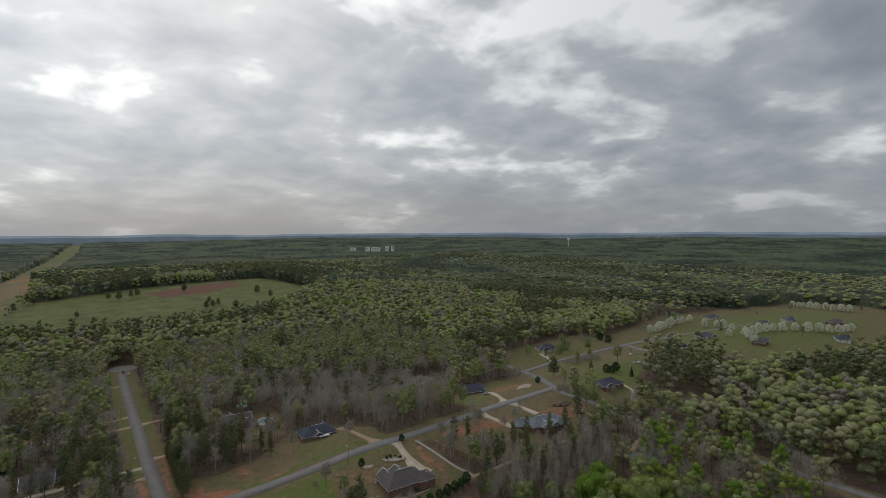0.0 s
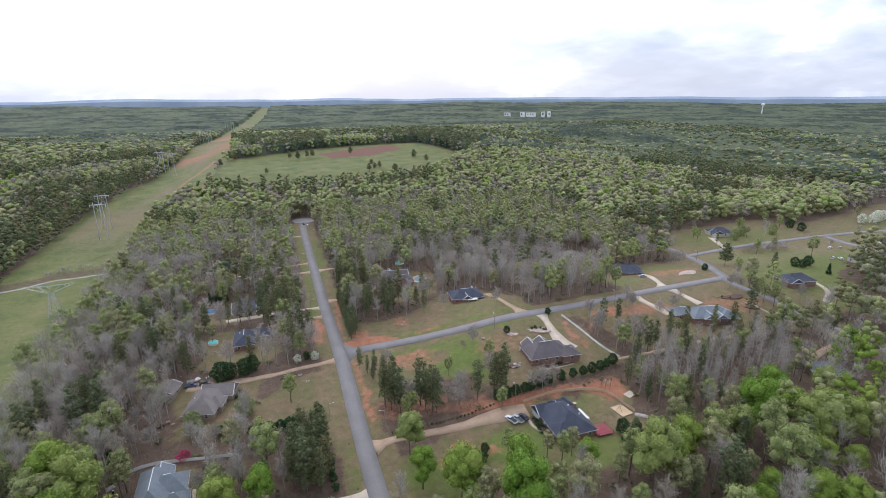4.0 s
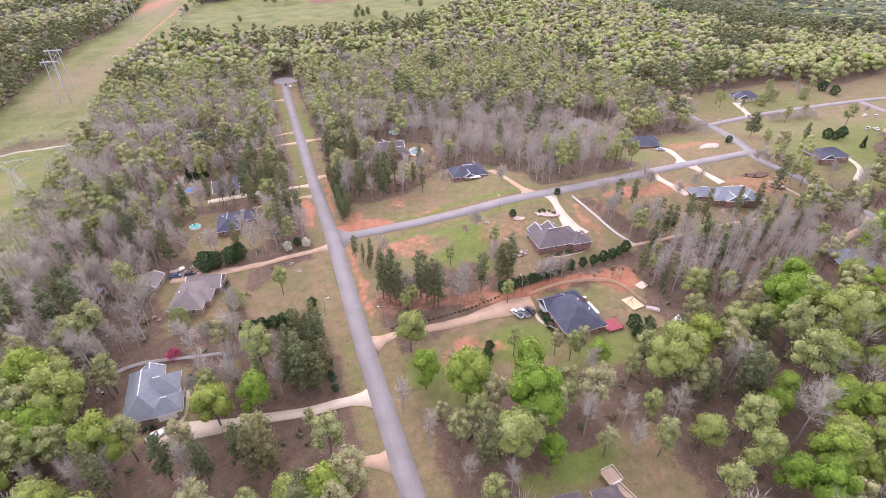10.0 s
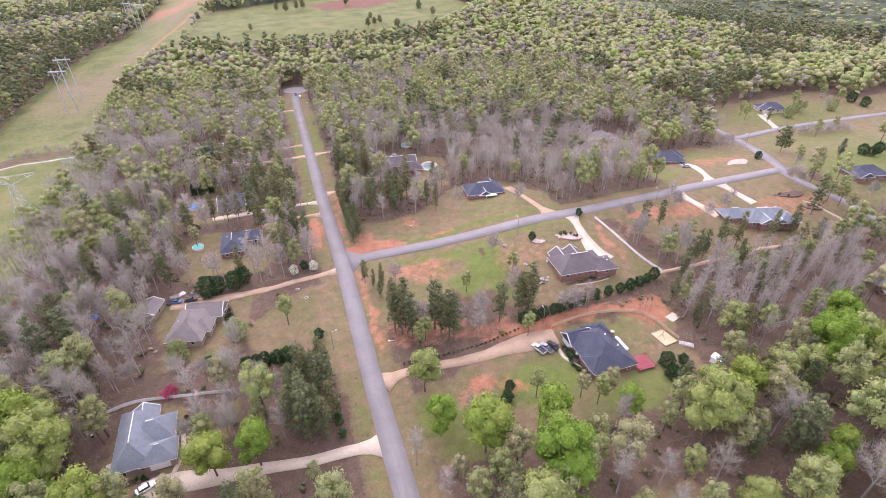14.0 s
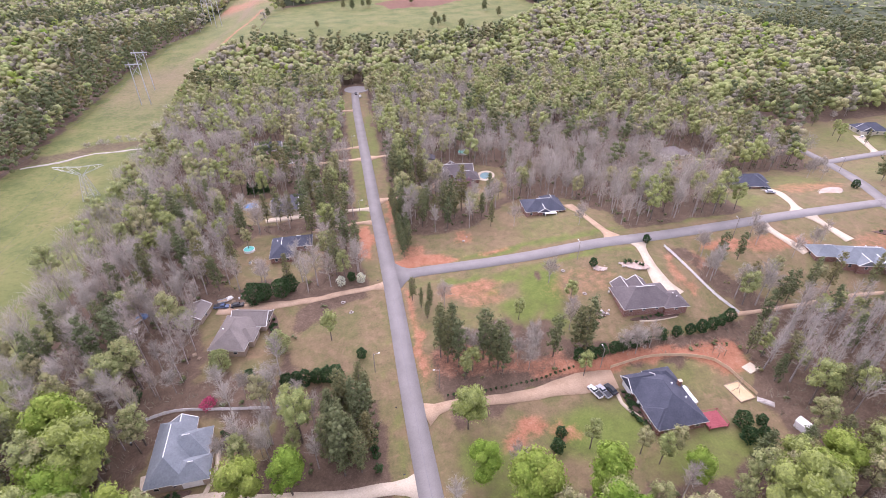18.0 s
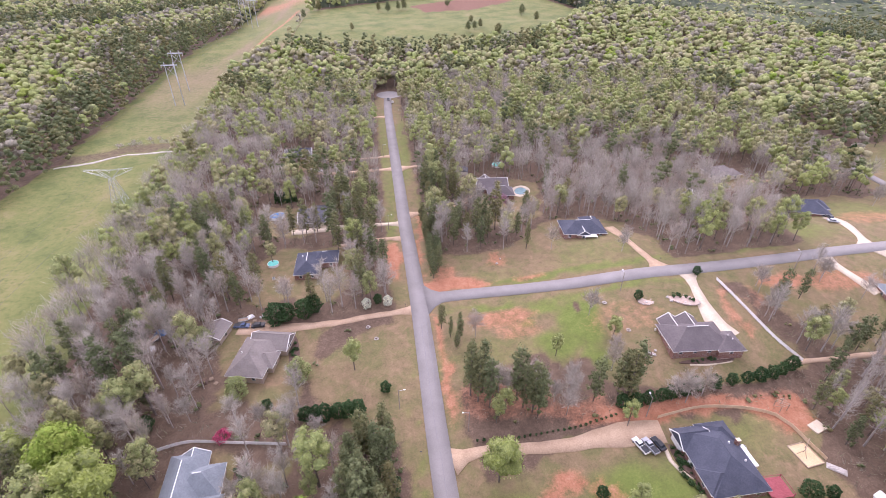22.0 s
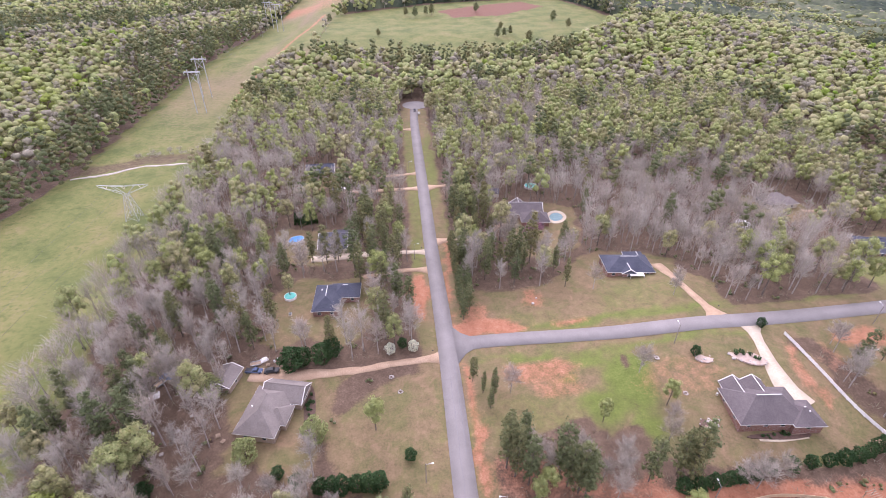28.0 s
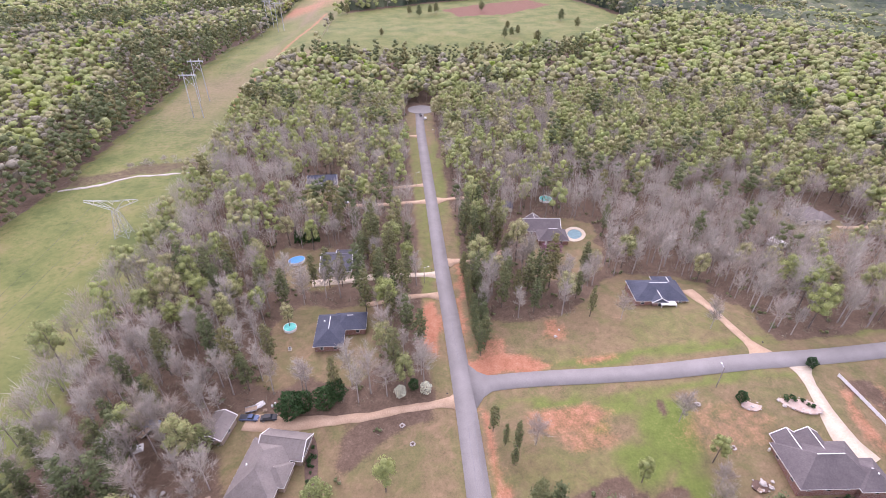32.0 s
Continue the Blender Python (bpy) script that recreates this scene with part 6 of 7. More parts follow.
for vs, nm, lab, n in ((V_LEAF, "leafing_tree", "thin leafing tree between the eastern lots", 7), (V_SNAG, "bare_tree", "bare grey tree between the eastern lots", 8), (V_PINE, "pine_tree", "dark pine between the eastern lots", 3)):
    spots = []
    while len(spots) < n:
        x, y = erng.uniform(232, 430), erng.uniform(-70, 135)
        if min(float(seg_dist(np.array(x), np.array(y), l)) for l in (NORTH, SOUTH, FAR_E, FAR_S)) > 8 and all(math.hypot(x - hx, y - hy) > 17 for hx, hy in ((259, -12), (331, 110), (344, 3), (287, -57), (421, 30), (397, -52))):
            spots.append((x, y))
    plant(nm, vs, spots, 0.5, 0.85, lab, "tree")
# the pasture's own trees
plant("pasture_tree", V_BROAD, [(-98, 614), (-11, 604), (1, 591), (24, 611), (86, 623), (101, 513), (99, 478), (107, 484), (90, 470), (178, 562), (186, 520), (159, 444), (-44, 484), (60, 703), (121, 451), (127, 470), (-91, 606), (-107, 565), (16, 606)], 0.55, 0.95, "lone dark pine in the open pasture", "tree", "pasture trees")

# ---------------------------------------------------------------- fences


def fence(name, pts, height, mat, label, step=2.4, solid=True):
    line = smooth_line(pts, step)
    f = thing(name, *line[0])
    base = f.matrix_world.translation
    for i, ((ax, ay), (bx, by)) in enumerate(zip(line[:-1], line[1:])):
        za, zb = gzf(ax, ay), gzf(bx, by)
        a, b = Vector((ax, ay, za)) - base, Vector((bx, by, zb)) - base
        d = (b - a).normalized()
        n = Vector((-d.y, d.x, 0)) * 0.03
        part("post", box(a.x - 0.07, a.y - 0.07, a.z - 0.3, a.x + 0.07, a.y + 0.07, a.z + height + 0.1), mat, f)
        for lo, hi in (((0.06, height),) if solid else ((0.35, 0.5), (0.75, 0.9), (height - 0.2, height - 0.05))):
            bm = bmesh.new()
            vs = []
            for s in (1, -1):
                for p, z in ((a, lo), (b, lo), (b, hi), (a, hi)):
                    vs.append(bm.verts.new(p + n * s + Vector((0, 0, z))))
            for q in ((3, 2, 1, 0), (4, 5, 6, 7), (0, 1, 5, 4), (1, 2, 6, 5), (2, 3, 7, 6), (3, 0, 4, 7)):
                bm.faces.new([vs[k] for k in q])
            part("panel" if solid else "rail", bm, mat, f)
    return tagged(f, label, "fence")


fence("white_fence", [(102.6, -9), (104.6, -22), (107, -36), (110.5, -46)], 1.15, M_WHITEPAINT, "white solid panel fence along the lot line")
fence("white_fence", [(-82.5, -52.8), (-75, -51.2), (-62, -53), (-48.6, -55)], 1.2, M_WHITEPAINT, "white solid panel fence behind the house")
fence("wooden_fence", [(55.5, -59.4), (67.6, -57.9), (75.7, -58.5), (83.6, -60.2), (89.4, -62.8), (91.8, -66.6), (92.8, -71.8), (94, -77)], 1.25, M_TIMBER, "low tan timber fence round the back lawn", 2.4)
fence("pasture_fence", [(-108, 566), (-109, 490), (-110, 416)], 1.4, M_WOOD, "dark wooden fence across the pasture", 6.0, False)

# ---------------------------------------------------------------- street lamps and pylons
lamp = thing("street_lamp", -17.5, -47)
part("pole", tube((0, 0, -0.5), (0, 0, 8.0), 0.14, 0.10), M_POLE, lamp)
part("arm", tube((0, 0, 7.6), (1.6, 0, 8.0), 0.05, 0.05, 6), M_STEEL, lamp)
part("lamp_head", box(1.4, -0.18, 7.92, 2.0, 0.18, 8.1, 0.05), M_WHITEPAINT, lamp, "pale lamp head")
tagged(lamp, "grey wooden pole with a pale street lamp head", "street lamp", "street lamps")
for x, y, r in ((1.2, -56.5, 180), (65.3, -9.2, 90), (136, -6.6, 90), (247.4, 50.4, 160), (-17.2, 57, 0), (52.6, -58.4, 90), (-17.5, 148, 0), (-2.5, 215, 180)):
    copy_thing(lamp, pose(x, y, gzf(x, y), 0, 0, r))

hf = thing("h_frame_pylon", -179.6, 283, 0)
for s in (-3.2, 3.2):
    part("leg", tube((s * 1.15, 0, -1), (s, 0, 33.5), 0.4, 0.28), M_STEEL, hf)
part("crossarm", box(-6.2, -0.3, 31.0, 6.2, 0.3, 31.8), M_STEEL, hf)
for s in (-3.2, 3.2):
    part("brace", tube((s, 0, 23), (-s, 0, 30.6), 0.12, 0.12, 5), M_STEEL, hf)
for s in (-5.9, 0, 5.9):
    part("insulator", tube((s, 0, 31.0), (s, 0, 29.2), 0.13, 0.13, 6), M_WHITEPAINT, hf)
tagged(hf, "tall pale two-legged transmission pylon in the cleared strip", "pylon", "pylons")
PYL = [(-188, 325), (-190, 604), (-172, 578), (-203, 1150), (-186, 1160), (-190, 1700), (-172, 1705)]
for x, y in PYL:
    copy_thing(hf, pose(x, y, gzf(x, y), 0, 0, 0))

lt = thing("lattice_tower", -157, 109, 0)
for sx in (-1, 1):
    for sy in (-1, 1):
        part("leg", tube((sx * 3.2, sy * 3.2, -0.5), (sx * 0.9, sy * 0.9, 14), 0.15, 0.11, 5), M_STEEL, lt)
for k in range(5):
    z0, z1 = k * 2.8, k * 2.8 + 2.8
    w0, w1 = 3.2 - 0.164 * z0, 3.2 - 0.164 * z1
    for a in ((-1, -1, 1, -1), (1, -1, 1, 1), (1, 1, -1, 1), (-1, 1, -1, -1)):
        part("lacing_bar", tube((a[0] * w0, a[1] * w0, z0), (a[2] * w1, a[3] * w1, z1), 0.06, 0.06, 4), M_STEEL, lt)
        part("lacing_bar", tube((a[2] * w0, a[3] * w0, z0), (a[0] * w1, a[1] * w1, z1), 0.06, 0.06, 4), M_STEEL, lt)
for s in (-1, 1):
    for dy in (-0.9, 0.9):
        for p_, q_ in (((s * 0.9, dy, 14), (s * 5.5, dy * 0.6, 18.4)), ((s * 5.5, dy * 0.6, 18.4), (s * 12, 0, 18.8)), ((s * 5.5, dy * 0.6, 18.4), (0, dy * 0.5, 18.0)), ((s * 0.9, dy, 14), (s * 12, 0, 18.2))):
            part("crossarm_bar", tube(p_, q_, 0.085, 0.085, 4), M_STEEL, lt)
for sx in (-8.5, 0, 8.5):
    for d in (-1.2, 1.2):
        part("insulator", tube((sx + d, 0, 18.2), (sx, 0, 16.4), 0.12, 0.12, 6), M_CREAM, lt, "pale slanting insulator string")
tagged(lt, "pale steel lattice transmission tower in the green meadow", "pylon", "pylons")
copy_thing(lt, pose(-168, -150, gzf(-168, -150), 0, 0, 6))


def wire(a, b, sag):
    cu = bpy.data.curves.new("power_line", "CURVE")
    cu.dimensions, cu.bevel_depth, cu.bevel_resolution = "3D", 0.03, 1
    sp = cu.splines.new("POLY")
    sp.points.add(16)
    for i in range(17):
        t = i / 16
        p = Vector(a).lerp(Vector(b), t) - Vector((0, 0, sag * 4 * t * (1 - t)))
        sp.points[i].co = (*p, 1)
    cu.materials.append(M_DARK)
    return tagged(new("power_line", cu), "thin dark transmission wire slung between pylons", "cable", "power lines")


for off in (-5.9, 0, 5.9):
    wire((-179.6 + off, 283, gzf(-180, 283) + 29.2), (-172 + off, 578, gzf(-172, 578) + 29.2), 9)
    wire((-188 + off, 325, gzf(-188, 325) + 29.2), (-190 + off, 604, gzf(-190, 604) + 29.2), 9)
    wire((-179.6 + off, 283, gzf(-180, 283) + 29.2), (-198 + off, -60, 27), 9)
for off in (-8.5, 0, 8.5):
    wire((-157 + off, 109, gzf(-157, 109) + 16.4), (-168 + off, -150, gzf(-168, -150) + 16.4), 5)

# ---------------------------------------------------------------- cars
M_CARS = {n: grained(n + "_car_paint", tuple(c * 0.92 for c in k), k, 2.0, 0.5, 0.3, 0) for n, k in (("white", (0.78, 0.78, 0.76)), ("black", (0.03, 0.032, 0.036)), ("blue", (0.10, 0.14, 0.24)), ("silver", (0.45, 0.46, 0.48)), ("red", (0.30, 0.04, 0.035)))}
M_TYRE = grained("tyre_rubber", (0.018, 0.018, 0.018), (0.035, 0.034, 0.033), 5.0, 1.0, 0.9, 0)


def car(x, y, rz, paint, pickup=False):
    c = thing("pickup_truck" if pickup else "car", x, y, rz)
    L = 5.4 if pickup else 4.6
    h, w = L / 2, 0.92
    bm = bmesh.new()
    prof = [(-h, 0.35), (h, 0.35), (h, 0.75), (h - 0.25, 0.9), (-h + 0.1, 0.98), (-h, 0.8)]
    lo = [bm.verts.new((px, -w, z)) for px, z in prof]
    hi = [bm.verts.new((px, w, z)) for px, z in prof]
    bm.faces.new(lo)
    bm.faces.new(hi[::-1])
    for i in range(len(prof)):
        j = (i + 1) % len(prof)
        bm.faces.new((lo[j], lo[i], hi[i], hi[j]))
    bmesh.ops.bevel(bm, geom=bm.edges[:], offset=0.07, segments=1, affect="EDGES")
    part("body", bm, M_CARS[paint], c)
    x0, x1 = (-0.3, 1.5) if pickup else (-1.7, 1.0)
    cabin = []
    for nm, z0, z1, inset, mat in (("windows", 0.92, 1.42, 0.0, M_GLASS), ("roof_panel", 1.42, 1.5, 0.36, M_CARS[paint])):
        bm = bmesh.new()
        k0, k1 = (inset, inset + 0.06) if nm == "roof_panel" else (0.0, 0.36)
        vs = [bm.verts.new(p) for p in ((x0 + k0, -w + 0.1 + k0 * 0.4, z0), (x1 - k0, -w + 0.1 + k0 * 0.4, z0), (x1 - k0, w - 0.1 - k0 * 0.4, z0), (x0 + k0, w - 0.1 - k0 * 0.4, z0),
                                        (x0 + k1, -w + 0.1 + k1 * 0.4, z1), (x1 - k1, -w + 0.1 + k1 * 0.4, z1), (x1 - k1, w - 0.1 - k1 * 0.4, z1), (x0 + k1, w - 0.1 - k1 * 0.4, z1))]
        for f in ((3, 2, 1, 0), (4, 5, 6, 7), (0, 1, 5, 4), (1, 2, 6, 5), (2, 3, 7, 6), (3, 0, 4, 7)):
            bm.faces.new([vs[i] for i in f])
        part(nm, bm, mat, c)
    if pickup:
        part("cargo_bed", box(-h + 0.15, -w + 0.12, 0.99, -0.45, w - 0.12, 1.03), M_DARK, c, "dark cargo bed floor")
    for wx in (-h + 0.85, h - 0.85):
        for wy in (-w + 0.06, w - 0.06):
            wh = part("wheel", tube((wx, wy - 0.11, 0.33), (wx, wy + 0.11, 0.33), 0.33, None, 12), M_TYRE, c)
            part("rim", tube((wx, wy - 0.125, 0.33), (wx, wy + 0.125, 0.33), 0.19, None, 8), M_STEEL, wh)
    for wy in (-0.65, 0.65):
        part("headlight", box(h - 0.08, wy - 0.18, 0.6, h + 0.02, wy + 0.18, 0.76), M_WHITEPAINT, c, "clear headlight")
        part("tail_light", box(-h - 0.02, wy - 0.16, 0.62, -h + 0.08, wy + 0.16, 0.8), M_CARS["red"], c, "red tail light")
    c.matrix_world = pose(x, y, gzf(x, y) + 0.06, 0, 0, rz)
    return tagged(c, paint + (" pickup truck parked on the drive" if pickup else " car parked beside the house"), "truck" if pickup else "car")


car(46.7, -67.2, 108, "white", True)
car(49.3, -67.6, 106, "silver", True)
car(51.7, -67.3, 106, "black")
car(-64.4, -6.6, 4, "black")
car(-70, -6.2, -6, "blue", True)
car(-68, -80.6, 25, "white")
car(182, 27, -20, "silver")
car(184.6, 31.5, 80, "black")
car(-10.4, 268, 95, "black", True)
car(-7.2, 260, 88, "white")
car(-55.3, 129.3, 10, "white")
car(-59.2, 130, 80, "white", True)
car(317, 101, 30, "white")
car(391, -36, 20, "white")
car(384, -22, 70, "red")

# ---------------------------------------------------------------- pools, decks and yard things
M_WATER, nd, lk, b = material("pool_water", 0.35)
b.inputs["Specular IOR Level"].default_value = 0.15
lk.new(nmix(nd, lk, nnoise(nd, lk, 1.5, 3, 0.6, world_pos(nd)), (0.05, 0.22, 0.55), (0.10, 0.33, 0.66)), b.inputs["Base Color"])
M_TEAL = grained("teal_tarp", (0.06, 0.42, 0.36), (0.16, 0.58, 0.50), 1.5, 0.5, 0.6, 0.01)
M_REDDECK = grained("red_stained_deck", (0.26, 0.06, 0.07), (0.38, 0.11, 0.12), 3.0, 0.5)
M_SAND = grained("play_sand", (0.50, 0.36, 0.20), (0.66, 0.50, 0.31), 4.0, 0.5)
M_POOLDARK = grained("covered_pool", (0.10, 0.20, 0.22), (0.22, 0.34, 0.35), 1.0, 0.4, 0.3, 0.01)


def disc(rx, ry, z0, z1, n=28, wob=0.0, inner=0.0):
    """A flat body with an oval outline; inner > 0 leaves a hole, as a share of the radii."""
    bm = bmesh.new()
    rings = []
    for s, z in ((1, z0), (1, z1)) + (((inner, z1), (inner, z0)) if inner else ()):
        rings.append([bm.verts.new((math.cos(2 * math.pi * i / n) * rx * s * (1 + wob * math.sin(4 * math.pi * i / n + 0.6)), math.sin(2 * math.pi * i / n) * ry * s * (1 + wob * math.cos(2 * math.pi * i / n)), z)) for i in range(n)])
    m = len(rings)
    for k in range(m if inner else m - 1):
        a, c = rings[k], rings[(k + 1) % m]
        for i in range(n):
            j = (i + 1) % n
            bm.faces.new((a[i], a[j], c[j], c[i]))
    if not inner:
        bm.faces.new(rings[0][::-1])
        bm.faces.new(rings[1])
    return bm


pl = thing("swimming_pool", -71, 77, 30)
part("pool_wall", disc(3.7, 2.7, -0.2, 1.2, 28, 0, 0.97), M_WHITEPAINT, pl, "white pool wall")
part("water", disc(3.5, 2.55, 0.2, 1.1), M_WATER, pl, "bright blue water")
tagged(pl, "raised oval swimming pool with bright blue water", "pool")
pl = thing("swimming_pool", 55, 91, 60)
part("pool_deck", disc(6.6, 5.0, -0.3, 0.08, 36, 0.05, 0.66), M_CONC, pl, "pale concrete surround")
part("water", disc(4.3, 3.2, -0.3, 0.0, 36, 0.05), M_POOLDARK, pl, "dull green covered water")
tagged(pl, "curved garden pool with a pale concrete surround", "pool")
for x, y, r in ((-65.3, 31.5, 2.3), (50, 126, 3.4)):
    pl = thing("round_pool", x, y)
    part("pool_wall", disc(r, r, -0.2, 1.0, 24, 0, 0.94), M_WHITEPAINT, pl)
    part("cover", disc(r * 0.96, r * 0.96, 0.2, 0.92, 24), M_TEAL, pl, "teal pool cover")
    tagged(pl, "small round garden pool with a teal cover", "pool")


def deck(x, y, rz, w, d, h, mat, label, rail=True):
    k = thing("deck", x, y, rz)
    n = int(w / 0.3)
    for i in range(n):
        part("board", box(-w / 2 + i * w / n + 0.01, -d / 2, h - 0.05, -w / 2 + (i + 1) * w / n - 0.01, d / 2, h), mat, k)
    for px in (-w / 2 + 0.1, w / 2 - 0.1):
        for py in (-d / 2 + 0.1, d / 2 - 0.1):
            part("post", box(px - 0.08, py - 0.08, -0.8, px + 0.08, py + 0.08, h + (1.0 if rail else -0.05)), mat, k)
    if rail:
        for a in ((-w / 2, -d / 2 + 0.02, w / 2, -d / 2 + 0.1), (-w / 2, d / 2 - 0.1, w / 2, d / 2 - 0.02), (w / 2 - 0.1, -d / 2 + 0.1, w / 2 - 0.02, d / 2 - 0.1)):
            part("rail", box(a[0], a[1], h + 0.85, a[2], a[3], h + 0.95), M_WHITEPAINT if mat is M_WOOD else mat, k)
    return tagged(k, label, "deck")


deck(75.3, -82.6, 0, 6, 5.4, 0.7, M_REDDECK, "red-stained wooden deck behind the brick house")
deck(41.5, -131, 6, 3.8, 4.2, 2.2, M_WOOD, "weathered wooden deck with pale rails")
deck(42.8, -138, 17, 1.5, 10, 2.2, M_WOOD, "long wooden walkway deck beside the house")
deck(-76.6, -72.5, 12, 4, 5, 0.3, M_CONC, "small pale patio beside the house", False)
aw = thing("awning", 72.3, -74.5, 2)
part("canopy", box(-1.0, -3.2, 2.35, 1.0, 3.2, 2.45), M_WHITEPAINT, aw)
for sy in (-3.0, 3.0):
    part("post", tube((0.9, sy, -0.4), (0.9, sy, 2.35), 0.05), M_WHITEPAINT, aw)
tagged(aw, "white patio awning against the back wall", "awning")
ps = thing("play_pad", 89.8, -74.8, 8)
part("sand", box(-2.6, -3.2, -0.3, 2.6, 3.2, 0.06), M_SAND, ps)
for a in ((-2.8, -3.4, 2.8, -3.2), (-2.8, 3.2, 2.8, 3.4), (-2.8, -3.2, -2.6, 3.2), (2.6, -3.2, 2.8, 3.2)):
    part("edging", box(a[0], a[1], -0.2, a[2], a[3], 0.2), M_WOOD, ps)
tagged(ps, "tan sand play area with timber edging", "play area")
sw = thing("swing_set", 90.2, -73.6, 40)
for sx in (-2.4, 2.4):
    for sy in (-1.1, 1.1):
        part("leg", tube((sx, sy, 0.06), (sx, 0, 2.6), 0.07), M_WOOD, sw)
part("beam", tube((-2.7, 0, 2.6), (2.7, 0, 2.6), 0.09), M_WOOD, sw)
for sx in (-1.0, 0.8):
    st = part("seat", box(sx - 0.25, -0.1, 0.55, sx + 0.25, 0.1, 0.6), M_DARK, sw)
    for r in (-0.22, 0.22):
        part("rope", tube((sx + r, 0, 0.6), (sx + r, 0, 2.6), 0.015, None, 4), M_DARK, st)
tagged(sw, "brown wooden swing set on the sand", "swing set")
sl = thing("concrete_slab", 99.2, -67.4, 18)
part("slab", box(-2.2, -1.6, -0.3, 2.2, 1.6, 0.1, 0.03), M_CONC, sl)
tagged(sl, "pale concrete slab on bare clay", "slab")
pg = thing("pergola", 92.6, -60.6, 10)
for sx in (-1.4, 1.4):
    for sy in (-1.1, 1.1):
        part("post", box(sx - 0.08, sy - 0.08, -0.3, sx + 0.08, sy + 0.08, 2.3), M_WOOD, pg)
for i in range(6):
    part("slat", box(-1.7, -1.25 + i * 0.5, 2.3, 1.7, -1.15 + i * 0.5, 2.42), M_WOOD, pg)
tagged(pg, "small wooden pergola beside the rail fence", "pergola")


def shed(x, y, rz, w, d, wall, roof, label):
    s = thing("shed", x, y, rz)
    part("wall", box(-w / 2, -d / 2, -0.4, w / 2, d / 2, 2.1), wall, s)
    part("roof", roof_mesh(w, d, 2.2, 0.9, 0.2, False, "y"), roof, s)
    part("door", box(-0.5, -d / 2 - 0.05, 0.05, 0.5, -d / 2 + 0.02, 1.95), M_CREAM, s)
    return tagged(s, label, "shed")


shed(98.4, -89.4, 15, 2.6, 3.2, M_WHITEPAINT, M_WHITEPAINT, "small white garden shed in the trees")
shed(143, 74, 20, 5, 6, M_WHITEPAINT, M_WHITEPAINT, "white-roofed shed in bare woods")
shed(28, 118, -10, 5, 6, M_CREAM, M_ROOF_GREY, "grey garden shed behind the pool house")
shed(-86, -74, 10, 2.4, 2.4, M_WOOD, M_ROOF_GREY, "little wooden shed behind the house")

# stone edging round the lone bushes, and boulders
M_ROCK = grained("field_stone", (0.30, 0.27, 0.24), (0.52, 0.48, 0.44), 3.0, 0.6)


def rock(x, y, s, seed):
    bm = bmesh.new()
    bmesh.ops.create_icosphere(bm, subdivisions=2, radius=s)
    for v in bm.verts:
        v.co *= 0.8 + 0.4 * noise.noise(v.co * 1.7 / s + Vector((seed, 0, 0)))
        v.co.z *= 0.6
    ob = part("boulder", bm, M_ROCK)
    ob.matrix_world = pose(x, y, gzf(x, y) + 0.15 * s, 0, 0, seed * 47)
    return tagged(ob, "rough grey boulder lying on the grass", "rock", "boulders")


for i, (x, y, s) in enumerate([(63, -37, 1.1), (64.5, -38.2, 0.8), (62, -38.6, 0.7), (65.6, -36.8, 0.6), (80.5, -17.5, 0.7), (82.5, -18.4, 0.6), (85, -19, 0.7), (87.4, -20, 0.6), (79.8, -15.6, 0.5), (71.6, -16.8, 0.7), (70.2, -17.4, 0.6), (26, 20, 0.7), (28, 23, 0.5), (-84, -22, 0.6), (-86, -27, 0.8), (-88, -34, 0.7), (-92, -60, 0.8), (-94, -63, 0.7), (-90, -65, 0.6)]):
    rock(x, y, s, i)

# creek along the foot of the meadow, pale stones at its edge
ribbon("creek", [(-215, 160), (-197, 166), (-183, 176), (-166, 178), (-141, 180), (-128, 184)], [1.8, 2.6, 1.6, 2.4, 1.4, 1.6], M_ROCK, 0.03, 0.3, 0, "pale stony creek bed across the meadow", "structure", 0.55)
V_SCRUB = [bare(291 + i, 3.0, 2.2, 160, M_TWIG, M_BARK) for i in range(2)]
plant("scrub_bush", V_SCRUB, [(-190 + i * 2.6 + prng.uniform(-1, 1), 186 + 12 * math.sin(i * 0.16) + prng.uniform(-5, 9)) for i in range(22)], 0.7, 1.3, "leafless brown scrub bush by the creek", "bush", "scrub by the creek")

# ---------------------------------------------------------------- the far housing and skyline
FARH = [(488, 35, -20), (500, -12, 15), (421, 30, -30), (654, 17, 40), (682, -20, -10), (607, 138, 20), (630, 98, -15), (605, 29, 10), (596, -51, 25), (397, -52, 0)]
for i, (x, y, r) in enumerate(FARH):
    house(x, y, r, [(0, 0, 17, 11, 3.4, True, "x"), (5, -3, 7, 8, 2.8, False, "y")], (M_CREAM, M_BRICK, M_WHITEPAINT)[i % 3], (M_ROOF_GREY, M_ROOF_BROWN, M_ROOF_BLUE)[i % 3], "distant house with a dark roof among blossom trees")
plant("blossom_tree", V_WHITE, [(487, 96), (497, 93), (507, 96), (520, 99), (533, 100), (546, 104), (560, 104), (575, 106), (590, 104), (568, 75), (575, 64), (565, 52), (555, 38), (529, 13), (542, 10), (556, 11), (567, 8),
    (577, 5), (586, -1), (597, -9), (606, -18), (614, -26), (624, -32), (635, -37), (648, -40), (660, -42), (516, 5), (494, -10), (512, 22), (825, 72), (820, 62), (815, 55), (807, 44), (800, 34), (795, 22), (791, 13), (794, 4), (797, -4)], 1.5, 2.1, "white blossoming pear tree along the far road", "tree", "blossom trees")

